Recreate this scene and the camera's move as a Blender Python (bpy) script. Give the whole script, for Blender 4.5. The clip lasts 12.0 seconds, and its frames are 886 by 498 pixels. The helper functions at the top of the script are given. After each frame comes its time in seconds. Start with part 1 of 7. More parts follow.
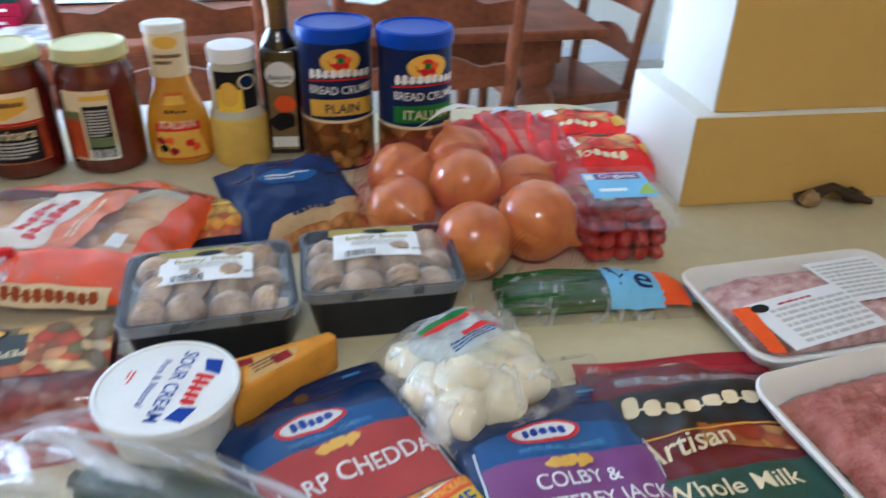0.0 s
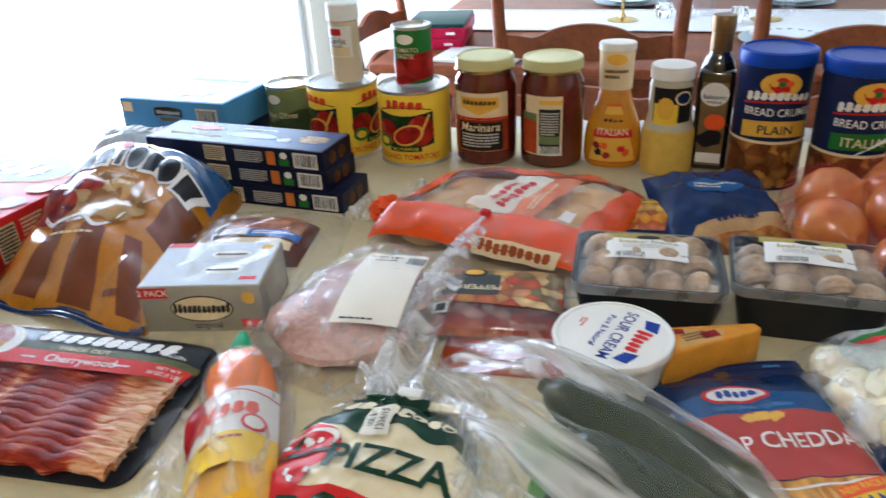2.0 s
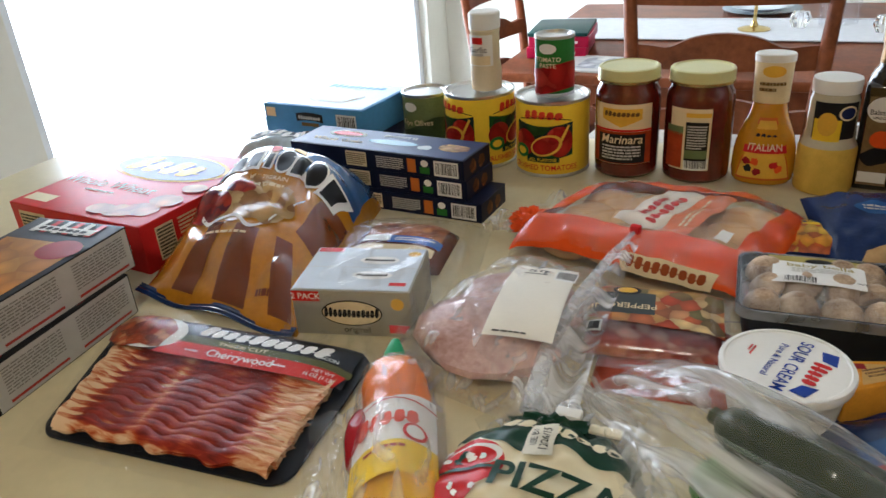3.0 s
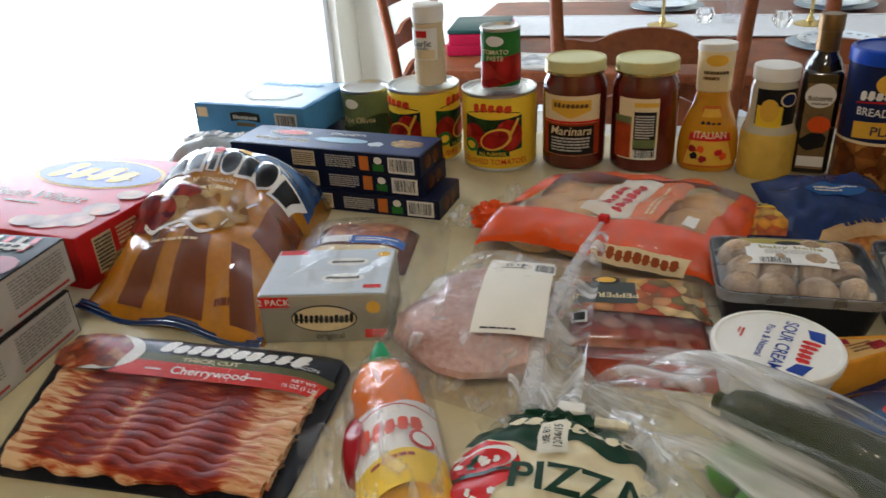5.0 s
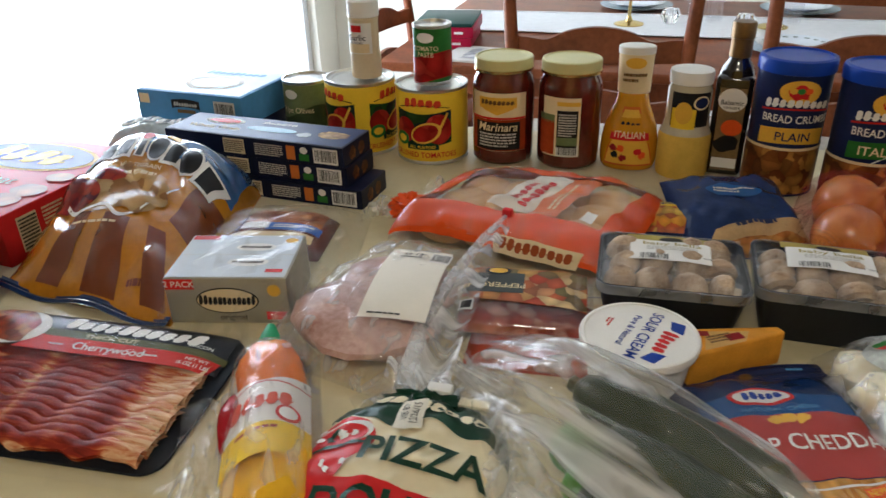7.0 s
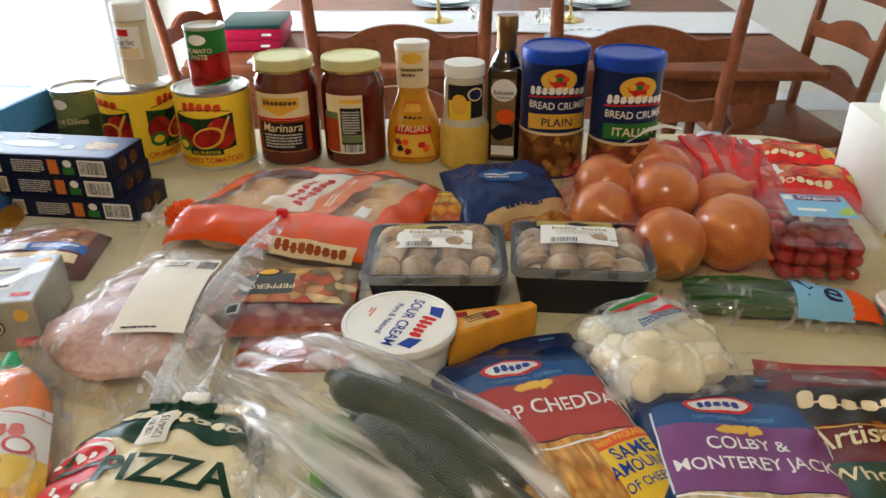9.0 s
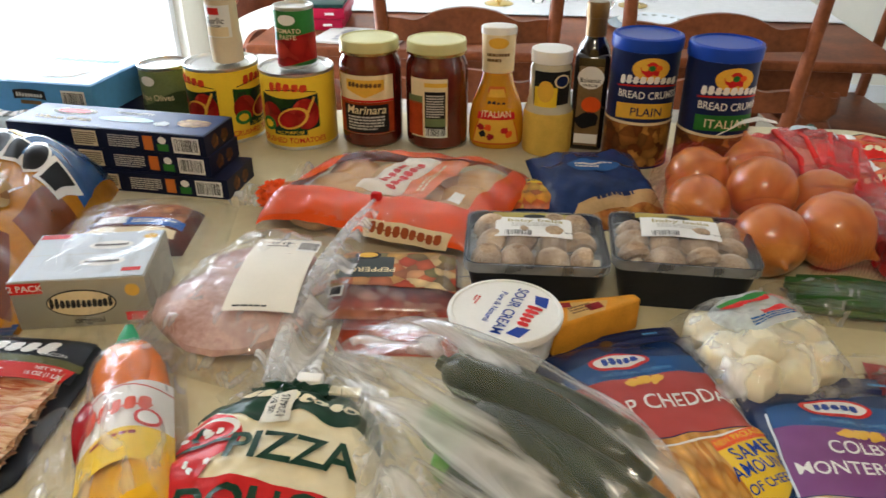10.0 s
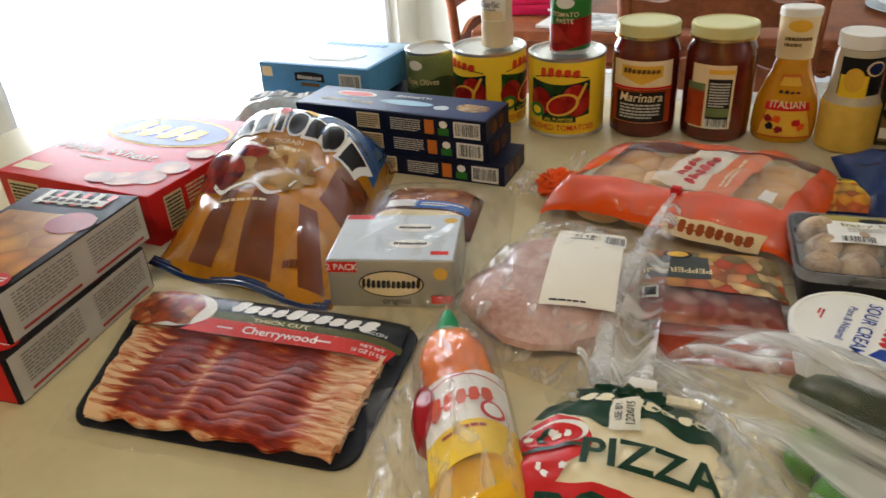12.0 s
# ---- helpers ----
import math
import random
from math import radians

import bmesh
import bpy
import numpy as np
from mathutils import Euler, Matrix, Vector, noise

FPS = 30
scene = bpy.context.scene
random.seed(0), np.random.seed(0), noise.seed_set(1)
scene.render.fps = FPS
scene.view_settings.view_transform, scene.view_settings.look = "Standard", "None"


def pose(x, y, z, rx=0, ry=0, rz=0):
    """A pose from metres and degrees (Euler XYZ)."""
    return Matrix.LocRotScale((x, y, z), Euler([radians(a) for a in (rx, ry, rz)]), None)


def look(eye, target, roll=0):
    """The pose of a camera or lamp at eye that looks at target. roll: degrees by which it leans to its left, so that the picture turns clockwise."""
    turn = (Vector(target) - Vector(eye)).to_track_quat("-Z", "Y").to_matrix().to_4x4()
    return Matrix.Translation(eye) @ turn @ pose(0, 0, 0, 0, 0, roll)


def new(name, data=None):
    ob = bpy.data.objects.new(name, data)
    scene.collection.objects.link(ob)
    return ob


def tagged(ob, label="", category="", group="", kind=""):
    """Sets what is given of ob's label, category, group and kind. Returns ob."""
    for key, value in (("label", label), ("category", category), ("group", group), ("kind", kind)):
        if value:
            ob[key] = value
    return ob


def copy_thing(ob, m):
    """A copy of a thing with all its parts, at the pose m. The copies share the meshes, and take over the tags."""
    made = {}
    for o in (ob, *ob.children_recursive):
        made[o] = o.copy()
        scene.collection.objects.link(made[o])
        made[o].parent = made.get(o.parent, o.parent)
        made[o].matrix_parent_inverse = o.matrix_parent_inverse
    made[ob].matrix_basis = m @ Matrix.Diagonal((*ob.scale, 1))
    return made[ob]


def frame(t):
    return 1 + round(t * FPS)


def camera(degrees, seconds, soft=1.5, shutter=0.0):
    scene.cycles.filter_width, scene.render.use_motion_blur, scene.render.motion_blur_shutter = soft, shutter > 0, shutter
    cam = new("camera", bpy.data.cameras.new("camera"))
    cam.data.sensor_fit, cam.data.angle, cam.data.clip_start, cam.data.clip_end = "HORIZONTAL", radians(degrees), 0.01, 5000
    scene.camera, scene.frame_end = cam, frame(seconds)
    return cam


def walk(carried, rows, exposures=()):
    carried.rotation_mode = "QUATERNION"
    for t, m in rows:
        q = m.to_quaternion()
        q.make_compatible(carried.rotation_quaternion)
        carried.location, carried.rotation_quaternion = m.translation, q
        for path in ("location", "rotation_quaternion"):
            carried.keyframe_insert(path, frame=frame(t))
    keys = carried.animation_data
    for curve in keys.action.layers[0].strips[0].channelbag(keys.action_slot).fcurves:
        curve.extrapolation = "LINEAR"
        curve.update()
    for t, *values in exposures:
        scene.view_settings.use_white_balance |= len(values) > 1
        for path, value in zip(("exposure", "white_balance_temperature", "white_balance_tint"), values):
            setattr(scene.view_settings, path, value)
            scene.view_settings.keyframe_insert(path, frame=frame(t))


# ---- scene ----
cam = camera(61.68, 12.0, shutter=0.5)
PATH = [
    (0, (0.4426, -0.9292, 0.4185), (0.8178, 0.7502, -0.6007), 1.35),
    (0.5, (0.4700, -0.9878, 0.4074), (0.5110, 0.7354, -0.6070), -0.74),
    (1, (0.4536, -1.0100, 0.4088), (0.2304, 0.7142, -0.5799), -1.38),
    (1.5, (0.4056, -1.0242, 0.4241), (-0.0323, 0.6740, -0.5373), -2.89),
    (2, (0.3550, -1.0369, 0.4243), (-0.1614, 0.6583, -0.5029), -3.10),
    (2.5, (0.3244, -1.0430, 0.4255), (-0.3630, 0.6115, -0.4634), -4.04),
    (2.7, (0.3168, -1.0434, 0.4268), (-0.4503, 0.5732, -0.4667), -4.59),
    (4.3, (0.2142, -1.0424, 0.4209), (-0.4779, 0.6125, -0.4637), -3.01),
    (4.5, (0.2188, -1.0425, 0.4171), (-0.4503, 0.6261, -0.4593), -3.31),
    (5, (0.2274, -1.0444, 0.4145), (-0.3061, 0.6568, -0.4916), -3.47),
    (5.5, (0.2289, -1.0472, 0.4130), (-0.2449, 0.6632, -0.5089), -1.66),
    (6, (0.2540, -1.0505, 0.4156), (-0.1939, 0.6622, -0.5150), -3.60),
    (6.5, (0.2742, -1.0503, 0.4111), (-0.1362, 0.6681, -0.5264), -3.13),
    (7, (0.3250, -1.0520, 0.4265), (-0.1741, 0.6472, -0.5028), -1.51),
    (7.5, (0.3991, -1.0644, 0.4294), (-0.1218, 0.6217, -0.5117), -3.21),
    (7.7, (0.4269, -1.0641, 0.4253), (-0.0500, 0.6333, -0.5187), -2.87),
    (9.3, (0.4034, -1.0388, 0.4232), (0.3150, 0.7263, -0.5132), -0.29),
    (9.5, (0.3757, -1.0380, 0.4233), (0.2599, 0.7131, -0.5358), 0.72),
    (10, (0.3468, -1.0450, 0.4279), (0.1404, 0.6882, -0.5486), 0.02),
    (10.5, (0.3083, -1.0438, 0.4291), (0.0534, 0.6776, -0.5567), 0.20),
    (11, (0.2499, -1.0515, 0.4214), (-0.1407, 0.6457, -0.5620), -0.13),
    (11.5, (0.2182, -1.0487, 0.4164), (-0.3365, 0.5939, -0.5806), -2.73),
    (12, (0.2054, -1.0430, 0.4203), (-0.4380, 0.5692, -0.5731), -3.86),
]
walk(cam, [(t, look(eye, target, roll)) for t, eye, target, roll in PATH], [(0.0, 1.20, 4700, 10), (0.5, 1.30, 4750, 10), (1.0, 1.20, 4800, 10), (2.0, 1.03, 5150, 10), (2.7, 0.72, 5500, 10), (4.3, 0.52, 5700, 10), (7.5, 0.52, 5700, 10), (9.3, 0.97, 5900, 10), (10.5, 0.97, 5900, 10), (12.0, 0.72, 6100, 10)])

# ---- world and light ----
world = bpy.data.worlds.new("world")
scene.world = world
world.use_nodes = True
wn = world.node_tree
sky = wn.nodes.new("ShaderNodeTexSky")
sky.sky_type = "NISHITA"
sky.sun_disc = False
sky.sun_elevation = radians(38)
sky.sun_rotation = radians(-70)
wn.links.new(sky.outputs[0], wn.nodes["Background"].inputs[0])
wn.nodes["Background"].inputs[1].default_value = 0.12

# ---- small tools ----


def node(nt, kind, **values):
    n = nt.nodes.new(kind)
    for key, value in values.items():
        n.inputs[key].default_value = value
    return n


def coords(nt, scale=1.0):
    tc = nt.nodes.new("ShaderNodeTexCoord")
    mp = nt.nodes.new("ShaderNodeMapping")
    mp.inputs["Scale"].default_value = (scale, scale, scale) if not isinstance(scale, tuple) else scale
    nt.links.new(tc.outputs["Object"], mp.inputs["Vector"])
    return mp.outputs[0]


def ramp(nt, fac, stops, constant=False):
    r = nt.nodes.new("ShaderNodeValToRGB")
    r.color_ramp.interpolation = "CONSTANT" if constant else "LINEAR"
    els = r.color_ramp.elements
    while len(els) < len(stops):
        els.new(0.5)
    for el, (p, c) in zip(els, stops):
        el.position, el.color = p, (*c, 1)
    nt.links.new(fac, r.inputs[0])
    return r.outputs[0]


def bumped(nt, bsdf, scale, strength, distance=0.001, detail=3.0):
    tex = node(nt, "ShaderNodeTexNoise", Scale=scale, Detail=detail)
    nt.links.new(coords(nt), tex.inputs["Vector"])
    b = node(nt, "ShaderNodeBump", Strength=strength, Distance=distance)
    nt.links.new(tex.outputs["Fac"], b.inputs["Height"])
    nt.links.new(b.outputs[0], bsdf.inputs["Normal"])


def shade(color, k):
    return tuple(min(1.0, c * k) for c in color)


def surface(name, color, rough=0.5, metal=0.0, var=0.12, scale=30.0, bump=0.0, bscale=150.0, bdist=0.001, coat=0.0, spec=0.5, second=None, sub=0.0):
    """A plain surface: two scales of colour variation, roughness wear and fine relief."""
    m = bpy.data.materials.new(name)
    m.use_nodes = True
    nt = m.node_tree
    b = nt.nodes["Principled BSDF"]
    v = coords(nt)
    big = node(nt, "ShaderNodeTexNoise", Scale=scale, Detail=4.0)
    fine = node(nt, "ShaderNodeTexNoise", Scale=scale * 9, Detail=2.0)
    nt.links.new(v, big.inputs["Vector"])
    nt.links.new(v, fine.inputs["Vector"])
    mix = node(nt, "ShaderNodeMath")
    mix.operation = "MULTIPLY_ADD"
    mix.inputs[1].default_value = 0.3
    nt.links.new(fine.outputs["Fac"], mix.inputs[0])
    half = node(nt, "ShaderNodeMath")
    half.operation = "MULTIPLY"
    half.inputs[1].default_value = 0.7
    nt.links.new(big.outputs["Fac"], half.inputs[0])
    nt.links.new(half.outputs[0], mix.inputs[2])
    c = ramp(nt, mix.outputs[0], [(0.3, shade(color, 1 - var)), (0.7, second or shade(color, 1 + var))])
    nt.links.new(c, b.inputs["Base Color"])
    b.inputs["Roughness"].default_value = rough
    b.inputs["Metallic"].default_value = metal
    b.inputs["Coat Weight"].default_value = coat if coat > 0.75 else coat * 0.12
    b.inputs["Coat Roughness"].default_value = 0.12
    b.inputs["Specular IOR Level"].default_value = spec * (0.8 if coat > 0.75 or metal > 0.3 else 0.22)
    b.inputs["Subsurface Weight"].default_value = sub
    b.inputs["Subsurface Radius"].default_value = (0.01, 0.006, 0.004)
    if bump:
        bumped(nt, b, bscale, bump, bdist)
    return m


def printed(name, colours, scale=60.0, rough=0.35, coat=0.2, warp=0.6, soft=True, bump=0.0, stretch=1.0):
    """A colour print of food: patches of several inks, warped."""
    m = bpy.data.materials.new(name)
    m.use_nodes = True
    nt = m.node_tree
    b = nt.nodes["Principled BSDF"]
    v = coords(nt, stretch)
    n0 = node(nt, "ShaderNodeTexNoise", Scale=scale * 0.8, Detail=3.0)
    nt.links.new(v, n0.inputs["Vector"])
    add = nt.nodes.new("ShaderNodeVectorMath")
    add.operation = "MULTIPLY_ADD"
    add.inputs[1].default_value = (warp / scale,) * 3
    nt.links.new(n0.outputs["Color"], add.inputs[0])
    nt.links.new(v, add.inputs[2])
    vo = node(nt, "ShaderNodeTexVoronoi", Scale=scale)
    nt.links.new(add.outputs[0], vo.inputs["Vector"])
    sep = nt.nodes.new("ShaderNodeSeparateColor")
    nt.links.new(vo.outputs["Color"], sep.inputs[0])
    k = len(colours)
    c = ramp(nt, sep.outputs[0], [((i + 0.5) / k if soft else i / k, col) for i, col in enumerate(colours)], constant=not soft)
    dark = node(nt, "ShaderNodeMapRange")
    dark.inputs["From Max"].default_value = 0.7
    dark.inputs["To Min"].default_value = 1.15
    dark.inputs["To Max"].default_value = 0.6
    nt.links.new(vo.outputs["Distance"], dark.inputs["Value"])
    mul = nt.nodes.new("ShaderNodeMix")
    mul.data_type = "RGBA"
    mul.blend_type = "MULTIPLY"
    mul.inputs[0].default_value = 1.0
    nt.links.new(c, mul.inputs[6])
    nt.links.new(dark.outputs[0], mul.inputs[7])
    nt.links.new(mul.outputs[2], b.inputs["Base Color"])
    b.inputs["Roughness"].default_value = rough
    b.inputs["Specular IOR Level"].default_value = 0.12
    b.inputs["Coat Weight"].default_value = coat * 0.1
    if bump:
        bumped(nt, b, scale * 2, bump)
    return m


def film(name, tint=(0.97, 0.97, 0.97), haze=0.12, rough=0.12, bump=0.5, bscale=45.0, bdist=0.004, gloss=1.0, shine=0.022, graze=0.4, folds=None, milk=0.0):
    """Thin clear plastic: mostly lets light through, a little milky, glossy and wrinkled. folds and milk paint pale
    fold streaks and their highlights into the colour.
    """
    m = bpy.data.materials.new(name)
    m.use_nodes = True
    nt = m.node_tree
    nt.nodes.remove(nt.nodes["Principled BSDF"])
    out = nt.nodes["Material Output"]
    tr = node(nt, "ShaderNodeBsdfTransparent", Color=(*tint, 1))
    df = node(nt, "ShaderNodeBsdfDiffuse", Color=(0.85, 0.86, 0.87, 1))
    tl = node(nt, "ShaderNodeBsdfTranslucent", Color=(0.85, 0.86, 0.87, 1))
    gl = node(nt, "ShaderNodeBsdfGlossy", Color=(gloss, gloss, gloss, 1), Roughness=rough)
    tex = node(nt, "ShaderNodeTexNoise", Scale=bscale, Detail=3.0, Distortion=1.2)
    nt.links.new(coords(nt), tex.inputs["Vector"])
    bp = node(nt, "ShaderNodeBump", Strength=bump, Distance=bdist)
    nt.links.new(tex.outputs["Fac"], bp.inputs["Height"])
    nt.links.new(bp.outputs[0], gl.inputs["Normal"])
    lw = node(nt, "ShaderNodeLayerWeight", Blend=0.5)
    nt.links.new(bp.outputs[0], lw.inputs["Normal"])
    pw = nt.nodes.new("ShaderNodeMath")
    pw.operation = "POWER"
    pw.inputs[1].default_value = 5.0
    nt.links.new(lw.outputs["Facing"], pw.inputs[0])
    fr = nt.nodes.new("ShaderNodeMath")
    fr.operation = "MULTIPLY_ADD"
    fr.inputs[1].default_value = graze
    fr.inputs[2].default_value = shine
    nt.links.new(pw.outputs[0], fr.inputs[0])
    m0 = nt.nodes.new("ShaderNodeMixShader")
    m0.inputs[0].default_value = 0.5
    nt.links.new(df.outputs[0], m0.inputs[1])
    nt.links.new(tl.outputs[0], m0.inputs[2])
    m1 = nt.nodes.new("ShaderNodeMixShader")
    hz = node(nt, "ShaderNodeMapRange")
    hz.inputs["To Min"].default_value = haze * 0.3
    hz.inputs["To Max"].default_value = haze * 1.7
    nt.links.new(tex.outputs["Fac"], hz.inputs["Value"])
    # pale streaks along folds: milkiness and white highlights put into the film's colour
    if folds:
        fx = node(nt, "ShaderNodeTexNoise", Scale=1.0, Detail=4.0, Distortion=0.6)
        nt.links.new(coords(nt, folds), fx.inputs["Vector"])
        st = node(nt, "ShaderNodeMapRange")
        st.inputs["From Min"].default_value = 0.52
        st.inputs["From Max"].default_value = 0.68
        st.inputs["To Max"].default_value = milk
        nt.links.new(fx.outputs["Fac"], st.inputs["Value"])
        sm = node(nt, "ShaderNodeMath")
        nt.links.new(hz.outputs[0], sm.inputs[0])
        nt.links.new(st.outputs[0], sm.inputs[1])
        nt.links.new(sm.outputs[0], m1.inputs[0])
    else:
        nt.links.new(hz.outputs[0], m1.inputs[0])
    nt.links.new(tr.outputs[0], m1.inputs[1])
    nt.links.new(m0.outputs[0], m1.inputs[2])
    m2 = nt.nodes.new("ShaderNodeMixShader")
    nt.links.new(fr.outputs[0], m2.inputs[0])
    nt.links.new(m1.outputs[0], m2.inputs[1])
    nt.links.new(gl.outputs[0], m2.inputs[2])
    nt.links.new(m2.outputs[0], out.inputs["Surface"])
    return m


def glassy(name, color, rough=0.05, ior=1.45):
    m = bpy.data.materials.new(name)
    m.use_nodes = True
    b = m.node_tree.nodes["Principled BSDF"]
    b.inputs["Base Color"].default_value = (*color, 1)
    b.inputs["Transmission Weight"].default_value = 1.0
    b.inputs["Roughness"].default_value = rough
    b.inputs["IOR"].default_value = ior
    return m


def glowing(name, color, strength):
    m = bpy.data.materials.new(name)
    m.use_nodes = True
    b = m.node_tree.nodes["Principled BSDF"]
    b.inputs["Base Color"].default_value = (*color, 1)
    b.inputs["Emission Color"].default_value = (*color, 1)
    b.inputs["Emission Strength"].default_value = strength
    return m


def thing(name, m, label, category, group="", kind=""):
    ob = new(name)
    ob.empty_display_size = 0.02
    ob.matrix_basis = m
    return tagged(ob, label, category, group, kind)


def part(name, bm, material, parent, label="", smooth=True, shadow=True):
    me = bpy.data.meshes.new(name)
    if isinstance(bm, tuple):
        me.from_pydata(bm[0], [], bm[1])
    else:
        bm.to_mesh(me)
        bm.free()
    me.materials.append(material)
    if smooth:
        me.shade_smooth()
        me.set_sharp_from_angle(angle=radians(38))
    ob = new(name, me)
    ob.parent = parent
    ob.visible_shadow = shadow
    if label:
        tagged(ob, label)
    return ob


def box(sx, sy, sz, bev=0.0015, at=(0, 0, 0), seg=2):
    """A box that stands on z = at.z, its edges rounded."""
    bm = bmesh.new()
    bmesh.ops.create_cube(bm, size=1)
    for v in bm.verts:
        v.co = Vector((v.co.x * sx + at[0], v.co.y * sy + at[1], (v.co.z + 0.5) * sz + at[2]))
    if bev:
        bmesh.ops.bevel(bm, geom=bm.edges[:], offset=bev, segments=seg, affect="EDGES", profile=0.5)
    return bm


def soft_box(sx, sy, sz, at=(0, 0, 0), bev=0.002):
    """A carton with rounded card edges."""
    bm = bmesh.new()
    bmesh.ops.create_cube(bm, size=1)
    bmesh.ops.bevel(bm, geom=bm.edges[:], offset=bev / max(sx, sy, sz), segments=2, affect="EDGES", profile=0.5)
    for v in bm.verts:
        v.co = Vector((v.co.x * sx + at[0], v.co.y * sy + at[1], (v.co.z + 0.5) * sz + at[2]))
    return bm


def lathe(profile, n=48, at=(0, 0, 0)):
    verts, faces = [], []
    for r, z in profile:
        for i in range(n):
            a = 2 * math.pi * i / n
            verts.append((at[0] + r * math.cos(a), at[1] + r * math.sin(a), at[2] + z))
    for j in range(len(profile) - 1):
        for i in range(n):
            k = (i + 1) % n
            faces.append((j * n + i, j * n + k, (j + 1) * n + k, (j + 1) * n + i))
    faces.append(tuple(reversed(range(n))))
    faces.append(tuple(range((len(profile) - 1) * n, len(profile) * n)))
    return verts, faces


def tube(points, radius, n=8, squash=1.0, taper=None):
    """A round bar along a line of points."""
    verts, faces = [], []
    pts = [Vector(p) for p in points]
    for j, p in enumerate(pts):
        d = (pts[min(j + 1, len(pts) - 1)] - pts[max(j - 1, 0)]).normalized()
        s = d.cross((0, 0, 1)) if abs(d.z) < 0.9 else d.cross((0, 1, 0))
        s.normalize()
        u = s.cross(d)
        r = radius * (taper[j] if taper else 1)
        for i in range(n):
            a = 2 * math.pi * i / n
            verts.append(tuple(p + s * (r * math.cos(a)) + u * (r * squash * math.sin(a))))
    for j in range(len(pts) - 1):
        for i in range(n):
            k = (i + 1) % n
            faces.append((j * n + i, j * n + k, (j + 1) * n + k, (j + 1) * n + i))
    faces.append(tuple(range(n)))
    faces.append(tuple(reversed(range((len(pts) - 1) * n, len(pts) * n))))
    return verts, faces


def sheet(fn, u0, u1, v0, v1, nu, nv):
    verts = [tuple(fn(u0 + (u1 - u0) * i / nu, v0 + (v1 - v0) * j / nv)) for j in range(nv + 1) for i in range(nu + 1)]
    faces = [(j * (nu + 1) + i, j * (nu + 1) + i + 1, (j + 1) * (nu + 1) + i + 1, (j + 1) * (nu + 1) + i) for j in range(nv) for i in range(nu)]
    return verts, faces


def join(*meshes):
    verts, faces = [], []
    for v, f in meshes:
        k = len(verts)
        verts += list(v)
        faces += [tuple(i + k for i in q) for q in f]
    return verts, faces


def moved(mesh, m):
    return [tuple(m @ Vector(v)) for v in mesh[0]], mesh[1]


# surfaces on which prints lie: (u, v) to a place
def on_top(z):
    return lambda u, v: Vector((u, v, z))


def on_front(y):
    return lambda u, v: Vector((u, y, v))


def on_right(x):
    return lambda u, v: Vector((x, u, v))


def on_left(x):
    return lambda u, v: Vector((x, -u, v))


def on_round(r, turn=0.0, at=(0, 0)):
    a0 = radians(turn)
    return lambda u, v: Vector((at[0] + r * math.sin(a0 + u / r), at[1] - r * math.cos(a0 + u / r), v))


def lift(surf, u, v, eps):
    e = 0.0015
    p = surf(u, v)
    n = (surf(u + e, v) - surf(u - e, v)).cross(surf(u, v + e) - surf(u, v - e))
    return p + n.normalized() * eps if n.length > 0 else p + Vector((0, 0, eps))


def spun(cx, cy, rot):
    c, s = math.cos(radians(rot)), math.sin(radians(rot))
    return lambda x, y: (cx + x * c - y * s, cy + x * s + y * c)


def patch(name, parent, surf, cx, cy, w, h, material, rot=0.0, eps=0.0006, nx=10, ny=6, label="", bow=None):
    """A printed rectangle laid on a surface; bow(x) bends it."""
    t = spun(cx, cy, rot)

    def fn(a, b):
        off = bow(a / w) if bow else 0
        return lift(surf, *t(a, b + off), eps)
    return part(name, sheet(fn, -w / 2, w / 2, -h / 2, h / 2, nx, ny), material, parent, label)


def quad(name, parent, surf, corners, material, eps=0.0006, n=8, label=""):
    """A printed four-sided field: corners in order round it."""
    a, b, c, d = [Vector((*p, 0)) for p in corners]

    def fn(s, t):
        p = a.lerp(b, s).lerp(d.lerp(c, s), t)
        return lift(surf, p.x, p.y, eps)
    return part(name, sheet(fn, 0, 1, 0, 1, n, n), material, parent, label)


def oval(name, parent, surf, cx, cy, rx, ry, material, rot=0.0, eps=0.0006, n=28, rings=4, label="", wob=0.0, seed=0):
    t = spun(cx, cy, rot)
    verts = [tuple(lift(surf, *t(0, 0), eps))]
    faces = []
    for j in range(1, rings + 1):
        for i in range(n):
            a = 2 * math.pi * i / n
            k = j / rings * (1 + wob * noise.noise(Vector((math.cos(a) * 1.7 + seed, math.sin(a) * 1.7, seed * 3.1))))
            verts.append(tuple(lift(surf, *t(rx * k * math.cos(a), ry * k * math.sin(a)), eps)))
    for i in range(n):
        faces.append((0, 1 + i, 1 + (i + 1) % n))
    for j in range(rings - 1):
        for i in range(n):
            k = (i + 1) % n
            faces.append((1 + j * n + i, 1 + (j + 1) * n + i, 1 + (j + 1) * n + k, 1 + j * n + k))
    return part(name, (verts, faces), material, parent, label)


